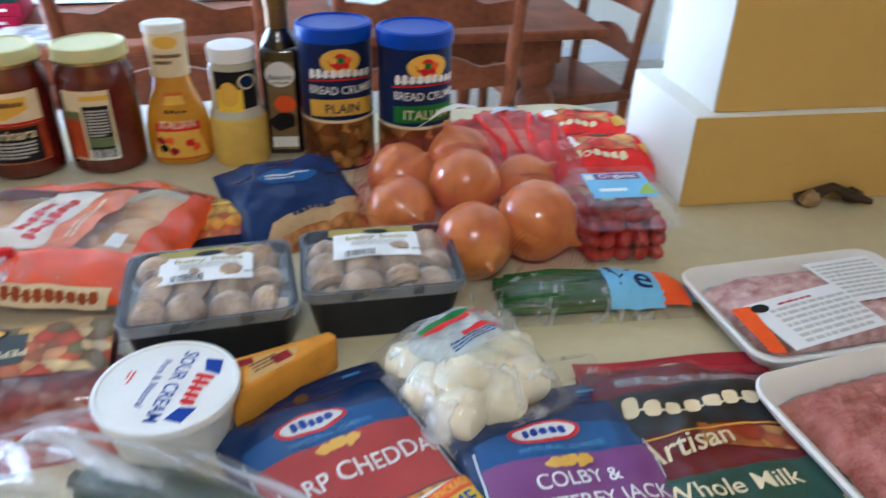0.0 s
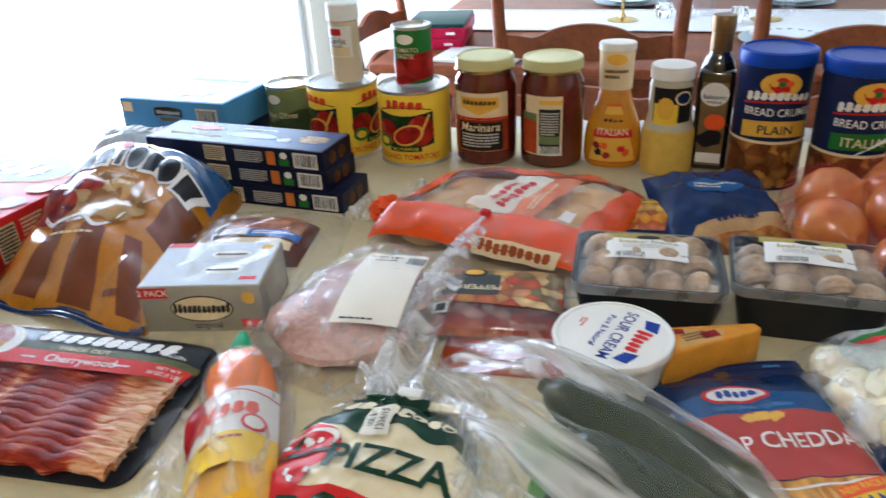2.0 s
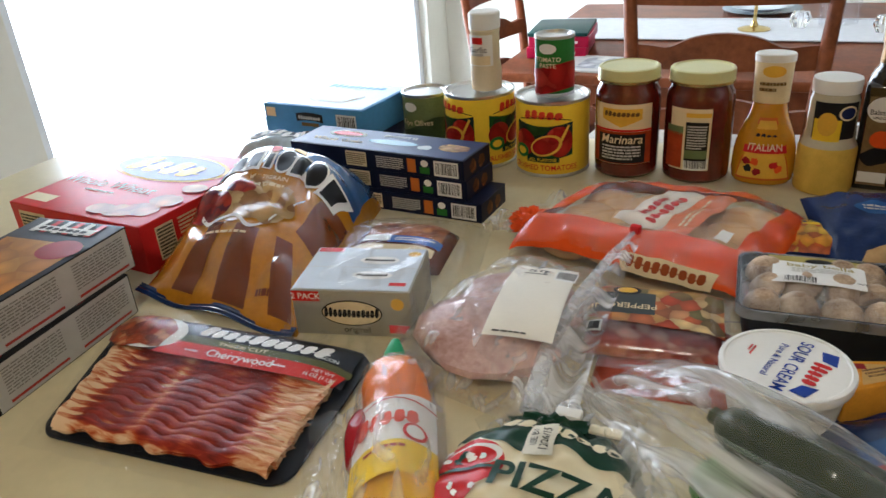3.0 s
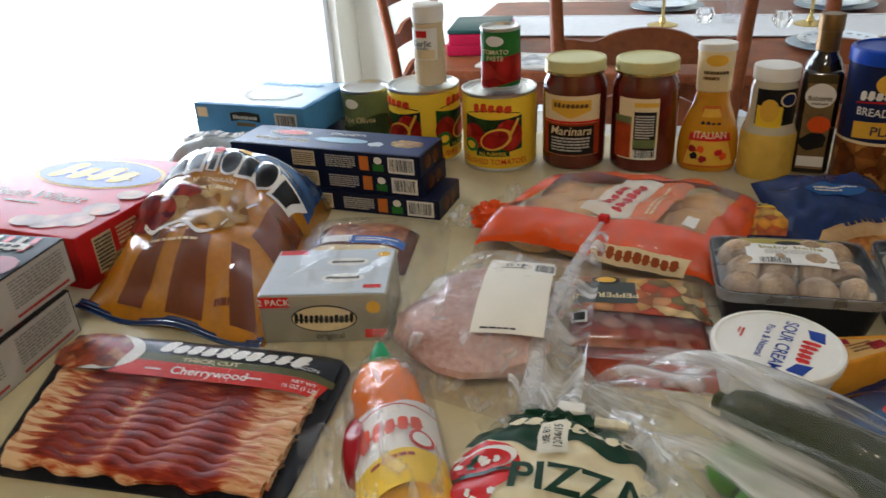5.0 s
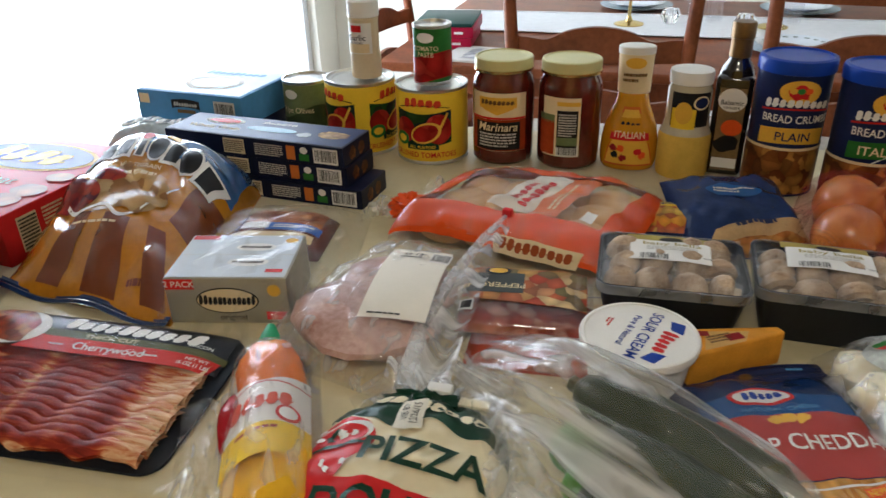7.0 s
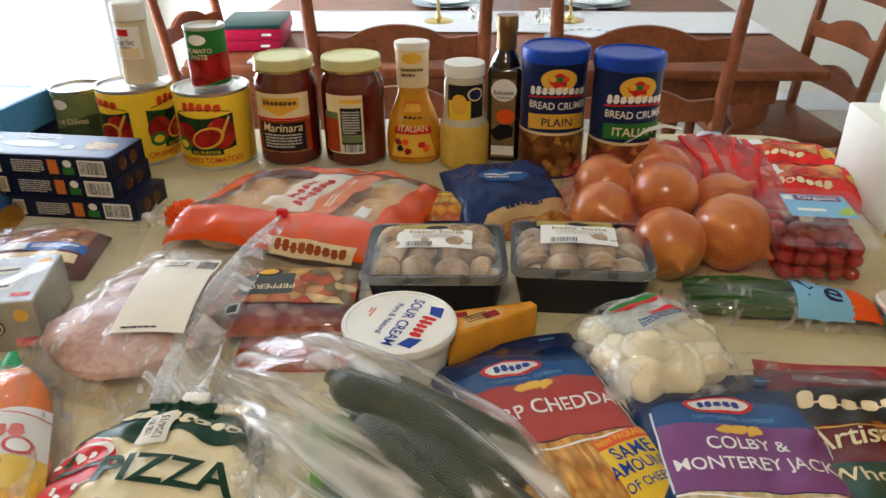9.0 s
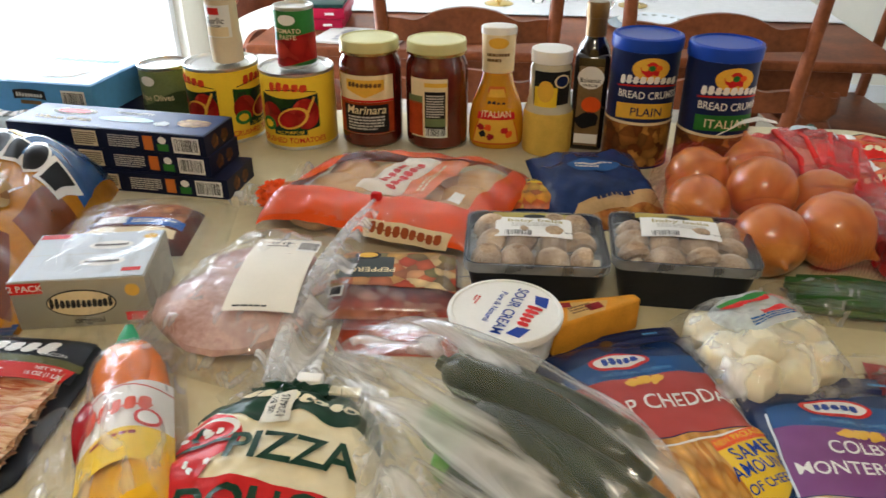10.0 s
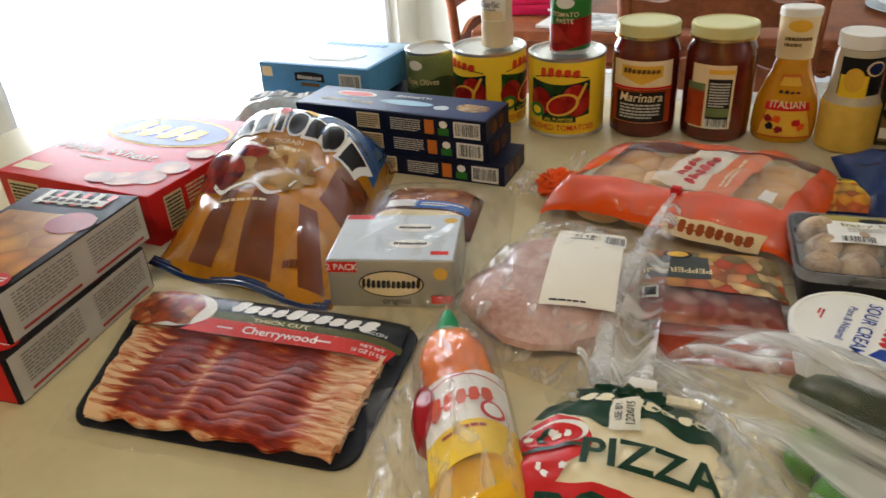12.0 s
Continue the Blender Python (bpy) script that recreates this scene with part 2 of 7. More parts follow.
def lettering(parent, text, surf, cx, cy, height, material, rot=0.0, eps=0.0011, squeeze=1.0, shear=0.0, bold=0.014, name="lettering", label=""):
    """Words in the built-in font, laid on a surface."""
    cu = bpy.data.curves.new(name, "FONT")
    cu.body, cu.size, cu.align_x, cu.align_y, cu.shear = text, height * 1.4, "CENTER", "CENTER", shear
    cu.offset = height * bold
    cu.resolution_u = 3
    tmp = new(name, cu)
    me = bpy.data.meshes.new_from_object(tmp.evaluated_get(bpy.context.evaluated_depsgraph_get()))
    bpy.data.objects.remove(tmp)
    bpy.data.curves.remove(cu)
    t = spun(cx, cy, rot)
    for v in me.vertices:
        v.co = lift(surf, *t(v.co.x * squeeze, v.co.y), eps)
    me.materials.clear()
    me.materials.append(material)
    me.name = name
    ob = new(name, me)
    ob.parent = parent
    if label:
        tagged(ob, label)
    return ob


def small_print(parent, surf, cx, cy, w, h, rows, material, rot=0.0, eps=0.001, seed=1, name="small_print", fill=0.55):
    """Writing too small to read: thin bars in rows."""
    rnd = random.Random(seed)
    t = spun(cx, cy, rot)
    verts, faces = [], []
    for r in range(rows):
        y = h / 2 - (r + 0.5) * h / rows
        x, end = -w / 2, w / 2 * (1 if r < rows - 1 else rnd.uniform(0.2, 0.9))
        while x < end:
            l = min(end - x, rnd.uniform(0.05, 0.16) * w)
            k = len(verts)
            hh = h / rows * fill / 2
            verts += [tuple(lift(surf, *t(px, py), eps)) for px, py in ((x, y - hh), (x + l, y - hh), (x + l, y + hh), (x, y + hh))]
            faces.append((k, k + 1, k + 2, k + 3))
            x += l + 0.02 * w
    return part(name, (verts, faces), material, parent)


def brand(parent, surf, cx, cy, w, h, n, material, rot=0.0, eps=0.0016, slant=0.1, seed=1, first=1.0, bow=None):
    """A maker's mark as one plain shape in its colour: a ribbon of rounded blocks."""
    rnd = random.Random(seed)
    t = spun(cx, cy, rot)
    verts = []
    step = w / n

    def column(x, y0, lo, hi):
        verts.extend(tuple(lift(surf, *t(x + slant * q, y0 + q), eps)) for q in (lo, hi))

    for i in range(n):
        x0 = -w / 2 + i * step
        hh = h * (first if i == 0 else rnd.choice((0.74, 0.82, 1.0)))
        y0 = -h / 2 + (bow((x0 + step / 2) / w) if bow else 0.0)
        wide = step * rnd.choice((0.74, 0.80, 0.86))
        for a, cutoff in ((0.0, 0.20), (0.16, 0.04), (0.34, 0.0)):
            column(x0 + a * wide, y0, hh * cutoff, hh * (1 - cutoff))
        for a, cutoff in ((0.64, 0.0), (0.84, 0.04), (1.0, 0.20)):
            column(x0 + a * wide, y0, hh * cutoff, hh * (1 - cutoff))
        column(x0 + 1.02 * wide, y0, hh * 0.30, hh * 0.42)
        column(x0 + step * 0.99, y0, hh * 0.30, hh * 0.42)
    faces = [(2 * k, 2 * k + 2, 2 * k + 3, 2 * k + 1) for k in range(len(verts) // 2 - 1)]
    return part("brand_shape", (verts, faces), material, parent)


def barcode(parent, surf, cx, cy, w, h, rot=0.0, eps=0.0008, seed=3):
    plate = patch("barcode", parent, surf, cx, cy, w, h, WHITE_PRINT, rot, eps, 6, 3)
    rnd = random.Random(seed)
    t = spun(cx, cy, rot)
    verts, faces = [], []
    x = -w * 0.43
    while x < w * 0.43:
        l = rnd.choice((0.014, 0.014, 0.028, 0.042)) * w
        k = len(verts)
        verts += [tuple(lift(surf, *t(px, py), eps + 0.0004)) for px, py in ((x, -h * 0.36), (x + l, -h * 0.36), (x + l, h * 0.4), (x, h * 0.4))]
        faces.append((k, k + 1, k + 2, k + 3))
        x += l + rnd.choice((0.014, 0.02, 0.03)) * w
    part("bar_code", (verts, faces), INK, plate)
    return plate


def rounded_ring(w, l, r, n=6):
    pts = []
    for cx, cy, a0 in ((w / 2 - r, l / 2 - r, 0), (-w / 2 + r, l / 2 - r, 90), (-w / 2 + r, -l / 2 + r, 180), (w / 2 - r, -l / 2 + r, 270)):
        for i in range(n + 1):
            a = radians(a0 + 90 * i / n)
            pts.append((cx + r * math.cos(a), cy + r * math.sin(a)))
    return pts


def tray_mesh(rings, close=True):
    """An open tray from rings (w, l, corner radius, z), outside first, inside last."""
    verts, faces = [], []
    cnt = 0
    for w, l, r, z in rings:
        ring = rounded_ring(w, l, r)
        cnt = len(ring)
        verts += [(x, y, z) for x, y in ring]
    for j in range(len(rings) - 1):
        for i in range(cnt):
            k = (i + 1) % cnt
            faces.append((j * cnt + i, j * cnt + k, (j + 1) * cnt + k, (j + 1) * cnt + i))
    faces.append(tuple(reversed(range(cnt))))
    if close:
        faces.append(tuple(range((len(rings) - 1) * cnt, len(rings) * cnt)))
    return verts, faces


def pillow(w, l, h, pw=2.4, pl=2.4, wrinkle=0.0, seed=0, wscale=30.0, base=0.0006, edge=0.0, sharp=0.55):
    """The upper side of a filled bag, w by l, h high in the middle: (u, v) to a place."""
    def fn(u, v):
        a, b = min(1, abs(u) / (w / 2)), min(1, abs(v) / (l / 2))
        k = max(0.0, (1 - a ** pw)) ** sharp * max(0.0, (1 - b ** pl)) ** sharp
        z = base + h * k
        if wrinkle:
            q = Vector((u * wscale, v * wscale, seed * 7.3))
            z += wrinkle * (noise.noise(q) + 0.5 * noise.noise(q * 2.3)) * min(1, k * 2 + edge)
        return Vector((u, v, max(z, base)))
    return fn


def bag(name, parent, fn, w, l, material, nu=48, nv=48, label="", shadow=True, under=0.0004):
    """A closed bag: the upper side from fn, the lower side flat."""
    top = sheet(fn, -w / 2, w / 2, -l / 2, l / 2, nu, nv)
    bot = sheet(lambda u, v: Vector((*fn(u, v).xy, under)), -w / 2, w / 2, -l / 2, l / 2, 12, 12)
    bot = (bot[0], [tuple(reversed(f)) for f in bot[1]])
    return part(name, join(top, bot), material, parent, label, shadow=shadow)


# ---- materials ----
WHITE_PRINT = surface("white_print", (0.78, 0.77, 0.74), 0.5, var=0.04)
INK = surface("black_ink", (0.015, 0.015, 0.017), 0.45, var=0.2)
CREAM = surface("cream_print", (0.75, 0.62, 0.38), 0.45, var=0.08)
RED = surface("red_print", (0.55, 0.02, 0.02), 0.35, var=0.1, coat=0.3)
DEEP_RED = surface("deep_red_print", (0.28, 0.015, 0.02), 0.35, var=0.12, coat=0.3)
BLUE = surface("royal_blue", (0.012, 0.045, 0.30), 0.33, var=0.1, coat=0.3)
NAVY = surface("navy_print", (0.012, 0.02, 0.075), 0.35, var=0.15, coat=0.3)
YELLOW = surface("yellow_print", (0.80, 0.55, 0.03), 0.35, var=0.06, coat=0.2)
GOLD = surface("gold_print", (0.72, 0.42, 0.05), 0.35, var=0.1)
ORANGE = surface("orange_print", (0.75, 0.10, 0.015), 0.3, var=0.1, coat=0.4, bump=0.25, bscale=40)
GREEN = surface("green_print", (0.03, 0.16, 0.03), 0.4, var=0.15)
DARK_GREEN = surface("dark_green_print", (0.012, 0.045, 0.025), 0.35, var=0.2, coat=0.3)
TIN = surface("tin", (0.62, 0.62, 0.6), 0.28, 1.0, var=0.08, bump=0.05)
BOX_BLUE = surface("sky_blue_card", (0.09, 0.28, 0.55), 0.4, var=0.14, scale=12, coat=0.2)
SKY_PRINT = surface("pale_sky_card", (0.38, 0.58, 0.74), 0.32, var=0.25, scale=14, coat=0.4)
SILVER = surface("silver_card", (0.36, 0.35, 0.30), 0.3, 0.35, var=0.08, coat=0.2)
GREY_BLUE = surface("pale_grey_card", (0.55, 0.60, 0.66), 0.4, var=0.05)
CARD_GREY = surface("grey_card", (0.52, 0.50, 0.46), 0.5, var=0.06)
PURPLE = surface("purple_print", (0.19, 0.055, 0.20), 0.35, var=0.1, coat=0.3)
BRICK_RED = surface("brick_red_print", (0.40, 0.050, 0.042), 0.35, var=0.1, coat=0.3)
WOOD = surface("reddish_wood", (0.17, 0.050, 0.018), 0.38, var=0.45, scale=9, bump=0.1, coat=0.1)
CLOTH = surface("white_cloth", (0.72, 0.72, 0.72), 0.9, var=0.05, bump=0.3, bscale=400)
CHINA = surface("china", (0.74, 0.78, 0.82), 0.15, var=0.04, coat=0.5)
BRASS = surface("brass", (0.62, 0.47, 0.18), 0.25, 1.0, var=0.1)
CRYSTAL = glassy("crystal", (0.97, 0.98, 1.0))

# ---- the room ----
COUNTER = surface("cream_laminate", (0.55, 0.475, 0.285), 0.32, var=0.10, scale=7, bump=0.06, bscale=500, bdist=0.0004, coat=0.15)
PAINT = surface("ochre_wall_paint", (0.58, 0.38, 0.10), 0.75, var=0.05, scale=4, bump=0.25, bscale=120)
PALE_PAINT = surface("pale_wall_paint", (0.72, 0.70, 0.62), 0.8, var=0.04, scale=3, bump=0.2, bscale=90)
CEIL = surface("ceiling_paint", (0.78, 0.77, 0.74), 0.9, var=0.03, scale=5, bump=0.4, bscale=60)
CARPET = surface("beige_carpet", (0.42, 0.38, 0.32), 0.95, var=0.15, scale=20, bump=0.8, bscale=300)
TRIM = surface("white_trim", (0.72, 0.74, 0.76), 0.4, var=0.03)

FLOOR_Z = -0.90


def slab(name, x0, x1, y0, y1, z0, z1, material, label="", parent=None, bev=0.002):
    bm = box(x1 - x0, y1 - y0, z1 - z0, bev, ((x0 + x1) / 2, (y0 + y1) / 2, z0), 1)
    ob = part(name, bm, material, parent, smooth=False)
    return tagged(ob, label, kind="structure") if parent is None else ob


slab("floor", -1.9, 3.2, -3.0, 3.6, FLOOR_Z - 0.1, FLOOR_Z, CARPET, "beige carpeted floor of the dining room")
slab("ceiling", -1.9, 3.2, -3.0, 3.6, 1.52, 1.62, CEIL, "white textured ceiling")
slab("wall_north", -1.9, 3.2, 3.3, 3.45, FLOOR_Z, 1.52, PALE_PAINT, "pale painted dining room wall")
slab("wall_east", 2.75, 2.9, -3.0, 3.3, FLOOR_Z, 1.52, PALE_PAINT, "pale painted side wall")
slab("wall_south", -1.9, 2.75, -2.75, -2.6, FLOOR_Z, 1.52, PAINT, "ochre painted kitchen wall")
# west wall with the patio door's opening
slab("wall_west_near", -1.75, -1.6, -2.6, 0.36, FLOOR_Z, 1.52, PALE_PAINT, "pale painted wall beside the patio door")
slab("wall_west_far", -1.75, -1.6, 3.02, 3.3, FLOOR_Z, 1.52, PALE_PAINT, "narrow strip of pale wall beside the patio door")
slab("wall_west_head", -1.75, -1.6, 0.36, 3.02, 1.20, 1.52, PALE_PAINT, "pale wall over the patio door")
slab("baseboard", -1.6, 2.75, 3.285, 3.3, FLOOR_Z, FLOOR_Z + 0.10, TRIM, "white painted baseboard")

# patio door: frame and panes in the opening
door = thing("door_1", pose(-1.68, 0, FLOOR_Z), "white sliding patio door with bright daylight behind it", "patio door", kind="structure")
for y0, y1 in ((0.36, 0.42), (2.96, 3.02)):
    part("frame", box(0.06, y1 - y0, 2.10, 0.004, (0, (y0 + y1) / 2, 0)), TRIM, door)
for z0 in (0.0, 2.04):
    part("rail", box(0.06, 2.54, 0.06, 0.004, (0, 1.69, z0)), TRIM, door)
GLASS = film("window_glass", (0.99, 0.99, 0.99), haze=0.0, rough=0.02, bump=0.0)
for y in (1.055, 2.325):
    part("pane", box(0.006, 1.268, 1.98, 0, (0, y, 0.06)), GLASS, door, shadow=False)

DAY = glowing("bright_overcast_daylight", (0.93, 0.97, 1.0), 5.6)
back = part("backdrop", sheet(lambda u, v: Vector((-3.2, -u, v)), -6.5, 2.5, -1.6, 3.4, 1, 1), DAY, None, smooth=False)
tagged(back, "plain bright daylight outside the patio door", kind="structure")

# counter with a rounded far corner


def outline():
    pts = [(-0.95, -0.95), (1.75, -0.95), (1.75, -0.02), (0.96, -0.02), (0.965, 0.08)]
    for i in range(9):
        a = radians(i * 90 / 8)
        pts.append((0.86 + 0.10 * math.cos(a), 0.10 + 0.10 * math.sin(a)))
    pts += [(-0.95, 0.20)]
    return pts


bm = bmesh.new()
loop = [bm.verts.new((x, y, -0.04)) for x, y in outline()]
face = bm.faces.new(loop)
res = bmesh.ops.extrude_face_region(bm, geom=[face])
for v in res["geom"]:
    if isinstance(v, bmesh.types.BMVert):
        v.co.z = 0.0
bmesh.ops.recalc_face_normals(bm, faces=bm.faces[:])
edges = [e for e in bm.edges if all(v.co.z > -0.001 for v in e.verts)]
bmesh.ops.bevel(bm, geom=edges, offset=0.006, segments=3, affect="EDGES", profile=0.5)
tagged(part("counter_top", bm, COUNTER, None), "cream laminate counter top with a rounded corner", "counter", kind="structure")
slab("counter_base", -0.85, 1.70, -0.85, 0.05, FLOOR_Z, -0.04, PALE_PAINT, "pale painted half wall and base under the counter")

# the wall end with its low ledge at the end of the counter
W0 = pose(0.905, -0.19, 0.0015, 0, 0, -3)
post = thing("wall_end", W0, "ochre painted wall end with a low ledge on the counter", "wall", kind="structure")
part("ledge", box(0.9, 0.19, 0.116, 0.004, (0.45, 0.095, 0)), PALE_PAINT, post, "pale ledge with ochre front")
part("ledge_front", sheet(lambda u, v: Vector((u, -0.0012, v)), 0.001, 0.898, 0.0, 0.114, 2, 2), PAINT, post, smooth=False)
part("upper_wall", box(0.9, 0.15, 1.40, 0.004, (0.475, 0.085, 0.116)), PALE_PAINT, post)
part("upper_front", sheet(lambda u, v: Vector((u, 0.0088, v)), 0.027, 0.92, 0.117, 1.5, 2, 2), PAINT, post, smooth=False)

# kitchen ceiling light
lamp = thing("ceiling_light", pose(0.25, -1.85, 1.49), "round warm kitchen ceiling light", "ceiling light")
part("base", lathe([(0.02, 0.03), (0.17, 0.03), (0.18, 0.0), (0.02, 0.0)], 40), TRIM, lamp)
part("shade", lathe([(0.005, -0.075), (0.09, -0.06), (0.14, -0.03), (0.165, -0.001), (0.02, -0.0005)], 40), glowing("lamp_glass", (1.0, 0.84, 0.61), 34.0), lamp, "glowing milky glass shade")

# ---- cans, jars and bottles in the back row ----
TOMATO_PRINT = printed("tomato_print", [(0.45, 0.02, 0.015), (0.30, 0.01, 0.01), (0.55, 0.05, 0.03), (0.4, 0.015, 0.012)], 45)
SAUCE = surface("tomato_sauce_glass", (0.10, 0.010, 0.006), 0.08, var=0.35, scale=25, coat=0.8)
SAUCE_2 = surface("sauce_print", (0.35, 0.05, 0.012), 0.35, var=0.3, scale=40)
LID_CREAM = surface("cream_lid", (0.60, 0.57, 0.28), 0.3, 0.2, var=0.05, coat=0.5)
DRESSING = surface("golden_dressing", (0.60, 0.27, 0.006), 0.07, var=0.15, scale=14, coat=0.9, sub=0.3)
GRATED = surface("grated_cheese", (0.66, 0.44, 0.08), 0.75, var=0.12, scale=60, bump=0.5, bscale=300, coat=0.5)
JAR_CLEAR = surface("clear_jar_neck", (0.50, 0.46, 0.34), 0.1, var=0.1, coat=0.9)
VINEGAR = surface("dark_vinegar_glass", (0.010, 0.007, 0.007), 0.06, var=0.3, coat=0.9)
FOIL_BROWN = surface("bronze_capsule", (0.16, 0.09, 0.03), 0.35, 0.6, var=0.2)
PLASTIC_WHITE = surface("white_plastic", (0.78, 0.77, 0.73), 0.35, var=0.04, coat=0.2)
LID_BLUE = surface("blue_plastic_lid", (0.012, 0.05, 0.34), 0.3, var=0.06, coat=0.3)
CRUMB_PRINT = printed("breaded_food_print", [(0.16, 0.045, 0.012), (0.34, 0.13, 0.03), (0.08, 0.025, 0.01), (0.50, 0.23, 0.05)], 62, warp=1.4)
GARLIC = surface("garlic_powder", (0.66, 0.56, 0.38), 0.7, var=0.06, coat=0.6)
OLIVE_PRINT = surface("olive_green_print", (0.15, 0.19, 0.085), 0.35, var=0.2, coat=0.3)
NUT_PRINT = printed("nut_print", [(0.45, 0.16, 0.035), (0.60, 0.28, 0.07), (0.24, 0.07, 0.02), (0.5, 0.22, 0.05)], 90)
PASTA_PRINT = printed("pasta_print", [(0.55, 0.35, 0.15), (0.65, 0.45, 0.25), (0.25, 0.12, 0.08)], 90)


def can(name, x, y, z, r, h, turn, label, body, category="can", group=""):
    """A tin with beaded rims, a paper sleeve and a stamped lid."""
    t = thing(name, pose(x, y, z, 0, 0, turn), label, category, group)
    rim = r + 0.0012
    part("body", lathe([(r - 0.002, 0.0), (rim, 0.0005), (rim, 0.004), (r, 0.005), (r, h - 0.005), (rim, h - 0.004), (rim, h - 0.0005), (r - 0.002, h),
                        (r - 0.003, h - 0.004), (r * 0.86, h - 0.004), (r * 0.84, h - 0.003), (r * 0.80, h - 0.003), (r * 0.78, h - 0.004), (0.001, h - 0.004)], 56), TIN, t, "bare tin ends with raised rims")
    part("paper_label", lathe([(r + 0.0003, 0.0055), (r + 0.0006, 0.006), (r + 0.0006, h - 0.006), (r + 0.0003, h - 0.0055)], 56), body, t)
    return t


SCARLET = surface("scarlet_ink", (0.62, 0.06, 0.02), 0.4)
LEAF = printed("leaf_print", [(0.02, 0.10, 0.02), (0.03, 0.06, 0.02), (0.015, 0.035, 0.03)], 60)
for cx, cy, turn, far in ((-0.137, 0.064, -42, True), (-0.012, 0.054, -6, False)):
    t = can("tomato_can", cx, cy, 0, 0.0565, 0.119, turn + 6, "large yellow tin of crushed tomatoes with a red tomato label", YELLOW, group="large tomato tins")
    s = on_round(0.0572)
    for k in ((0, 1, 2) if far else (0,)):
        o = k * 0.118
        patch("dark_field", t, s, o, 0.062, 0.094, 0.052, LEAF, bow=lambda a: -0.006 * math.cos(a * 3))
        oval("tomato", t, s, o + 0.026, 0.058, 0.021, 0.024, TOMATO_PRINT, eps=0.0012)
        oval("tomato", t, s, o - 0.030, 0.055, 0.019, 0.02, TOMATO_PRINT, eps=0.0011)
        oval("spoon", t, s, o + 0.006, 0.052, 0.025, 0.016, GOLD, 20, eps=0.0015)
        oval("spoon_fill", t, s, o + 0.005, 0.052, 0.021, 0.013, TOMATO_PRINT, 20, eps=0.0019)
        quad("spoon_handle", t, s, [(o + 0.024, 0.056), (o + 0.027, 0.052), (o + 0.042, 0.082), (o + 0.039, 0.084)], GOLD, eps=0.0016)
        brand(t, s, o + 0.001, 0.0975, 0.060, 0.014, 5, SCARLET, eps=0.0011, bow=lambda a: 0.003 * math.cos(a * 3))
        patch("brand_outline", t, s, o + 0.002, 0.0895, 0.084, 0.0014, INK, eps=0.0012, bow=lambda a: 0.006 * math.cos(a * 3))
        patch("green_band", t, s, o, 0.029, 0.052, 0.008, DARK_GREEN, eps=0.001)
        lettering(t, "ALL PURPOSE", s, o, 0.029, 0.005, YELLOW, eps=0.0016)
        lettering(t, "CRUSHED TOMATOES", s, o, 0.016, 0.0085, RED, eps=0.0012, squeeze=0.92)
        oval("seal", t, s, o - 0.035, 0.041, 0.013, 0.011, GREEN, eps=0.002)
        oval("seal_middle", t, s, o - 0.035, 0.041, 0.008, 0.006, YELLOW, eps=0.0023)

t = can("olive_can", -0.248, 0.095, 0, 0.0405, 0.104, 0, "dull green tin of ripe olives beside the tomato tins", OLIVE_PRINT)
s = on_round(0.0412)
patch("dark_field", t, s, 0, 0.030, 0.20, 0.045, surface("moss_print", (0.05, 0.075, 0.035), 0.4, var=0.25), nx=24, bow=lambda a: 0.012 * math.sin(a * 9))
oval("brand_shape", t, s, -0.012, 0.083, 0.013, 0.008, WHITE_PRINT, eps=0.001)
lettering(t, "Ripe Olives", s, -0.002, 0.056, 0.010, CREAM, squeeze=0.9)
for k in range(5):
    oval("olive", t, s, -0.02 + k * 0.013, 0.018 + 0.004 * (k % 2), 0.008, 0.007, INK, eps=0.0012)

t = can("tomato_paste_can", -0.008, 0.053, 0.1192, 0.0288, 0.090, -6, "small green and red tin of tomato paste on another tin", GREEN)
s = on_round(0.0295)
patch("tomato_field", t, s, 0, 0.026, 0.183, 0.040, TOMATO_PRINT, nx=30, bow=lambda a: 0.006 * math.sin(a * 8))
oval("brand_shape", t, s, 0, 0.072, 0.0135, 0.0075, WHITE_PRINT, eps=0.001)
lettering(t, "TOMATO", s, 0, 0.056, 0.0068, CREAM)
lettering(t, "PASTE", s, 0, 0.047, 0.0068, CREAM)

t = thing("garlic_shaker", pose(-0.122, 0.062, 0.1192, 0, 0, -12), "clear plastic shaker of garlic powder standing on a tomato tin", "spice jar")
part("jar", lathe([(0.020, 0.0), (0.024, 0.002), (0.0245, 0.03), (0.0225, 0.045), (0.0225, 0.088), (0.0235, 0.092), (0.0225, 0.094), (0.001, 0.094)], 40), GARLIC, t, "clear jar filled with pale powder")
part("cap", lathe([(0.0225, 0.0945), (0.0245, 0.0955), (0.0245, 0.118), (0.022, 0.1205), (0.001, 0.1205)], 40), PLASTIC_WHITE, t, "white ribbed cap")
s = on_round(0.0236)
patch("paper_label", t, s, 0, 0.064, 0.05, 0.047, WHITE_PRINT, nx=16)
patch("brand_shape", t, s, 0, 0.079, 0.018, 0.010, RED, eps=0.0012)
lettering(t, "Garlic", s, 0, 0.065, 0.009, INK, eps=0.0014)
lettering(t, "POWDER", s, 0, 0.0575, 0.0035, INK, eps=0.0014)
patch("garlic_picture", t, s, 0.002, 0.049, 0.036, 0.014, CREAM, eps=0.0012)


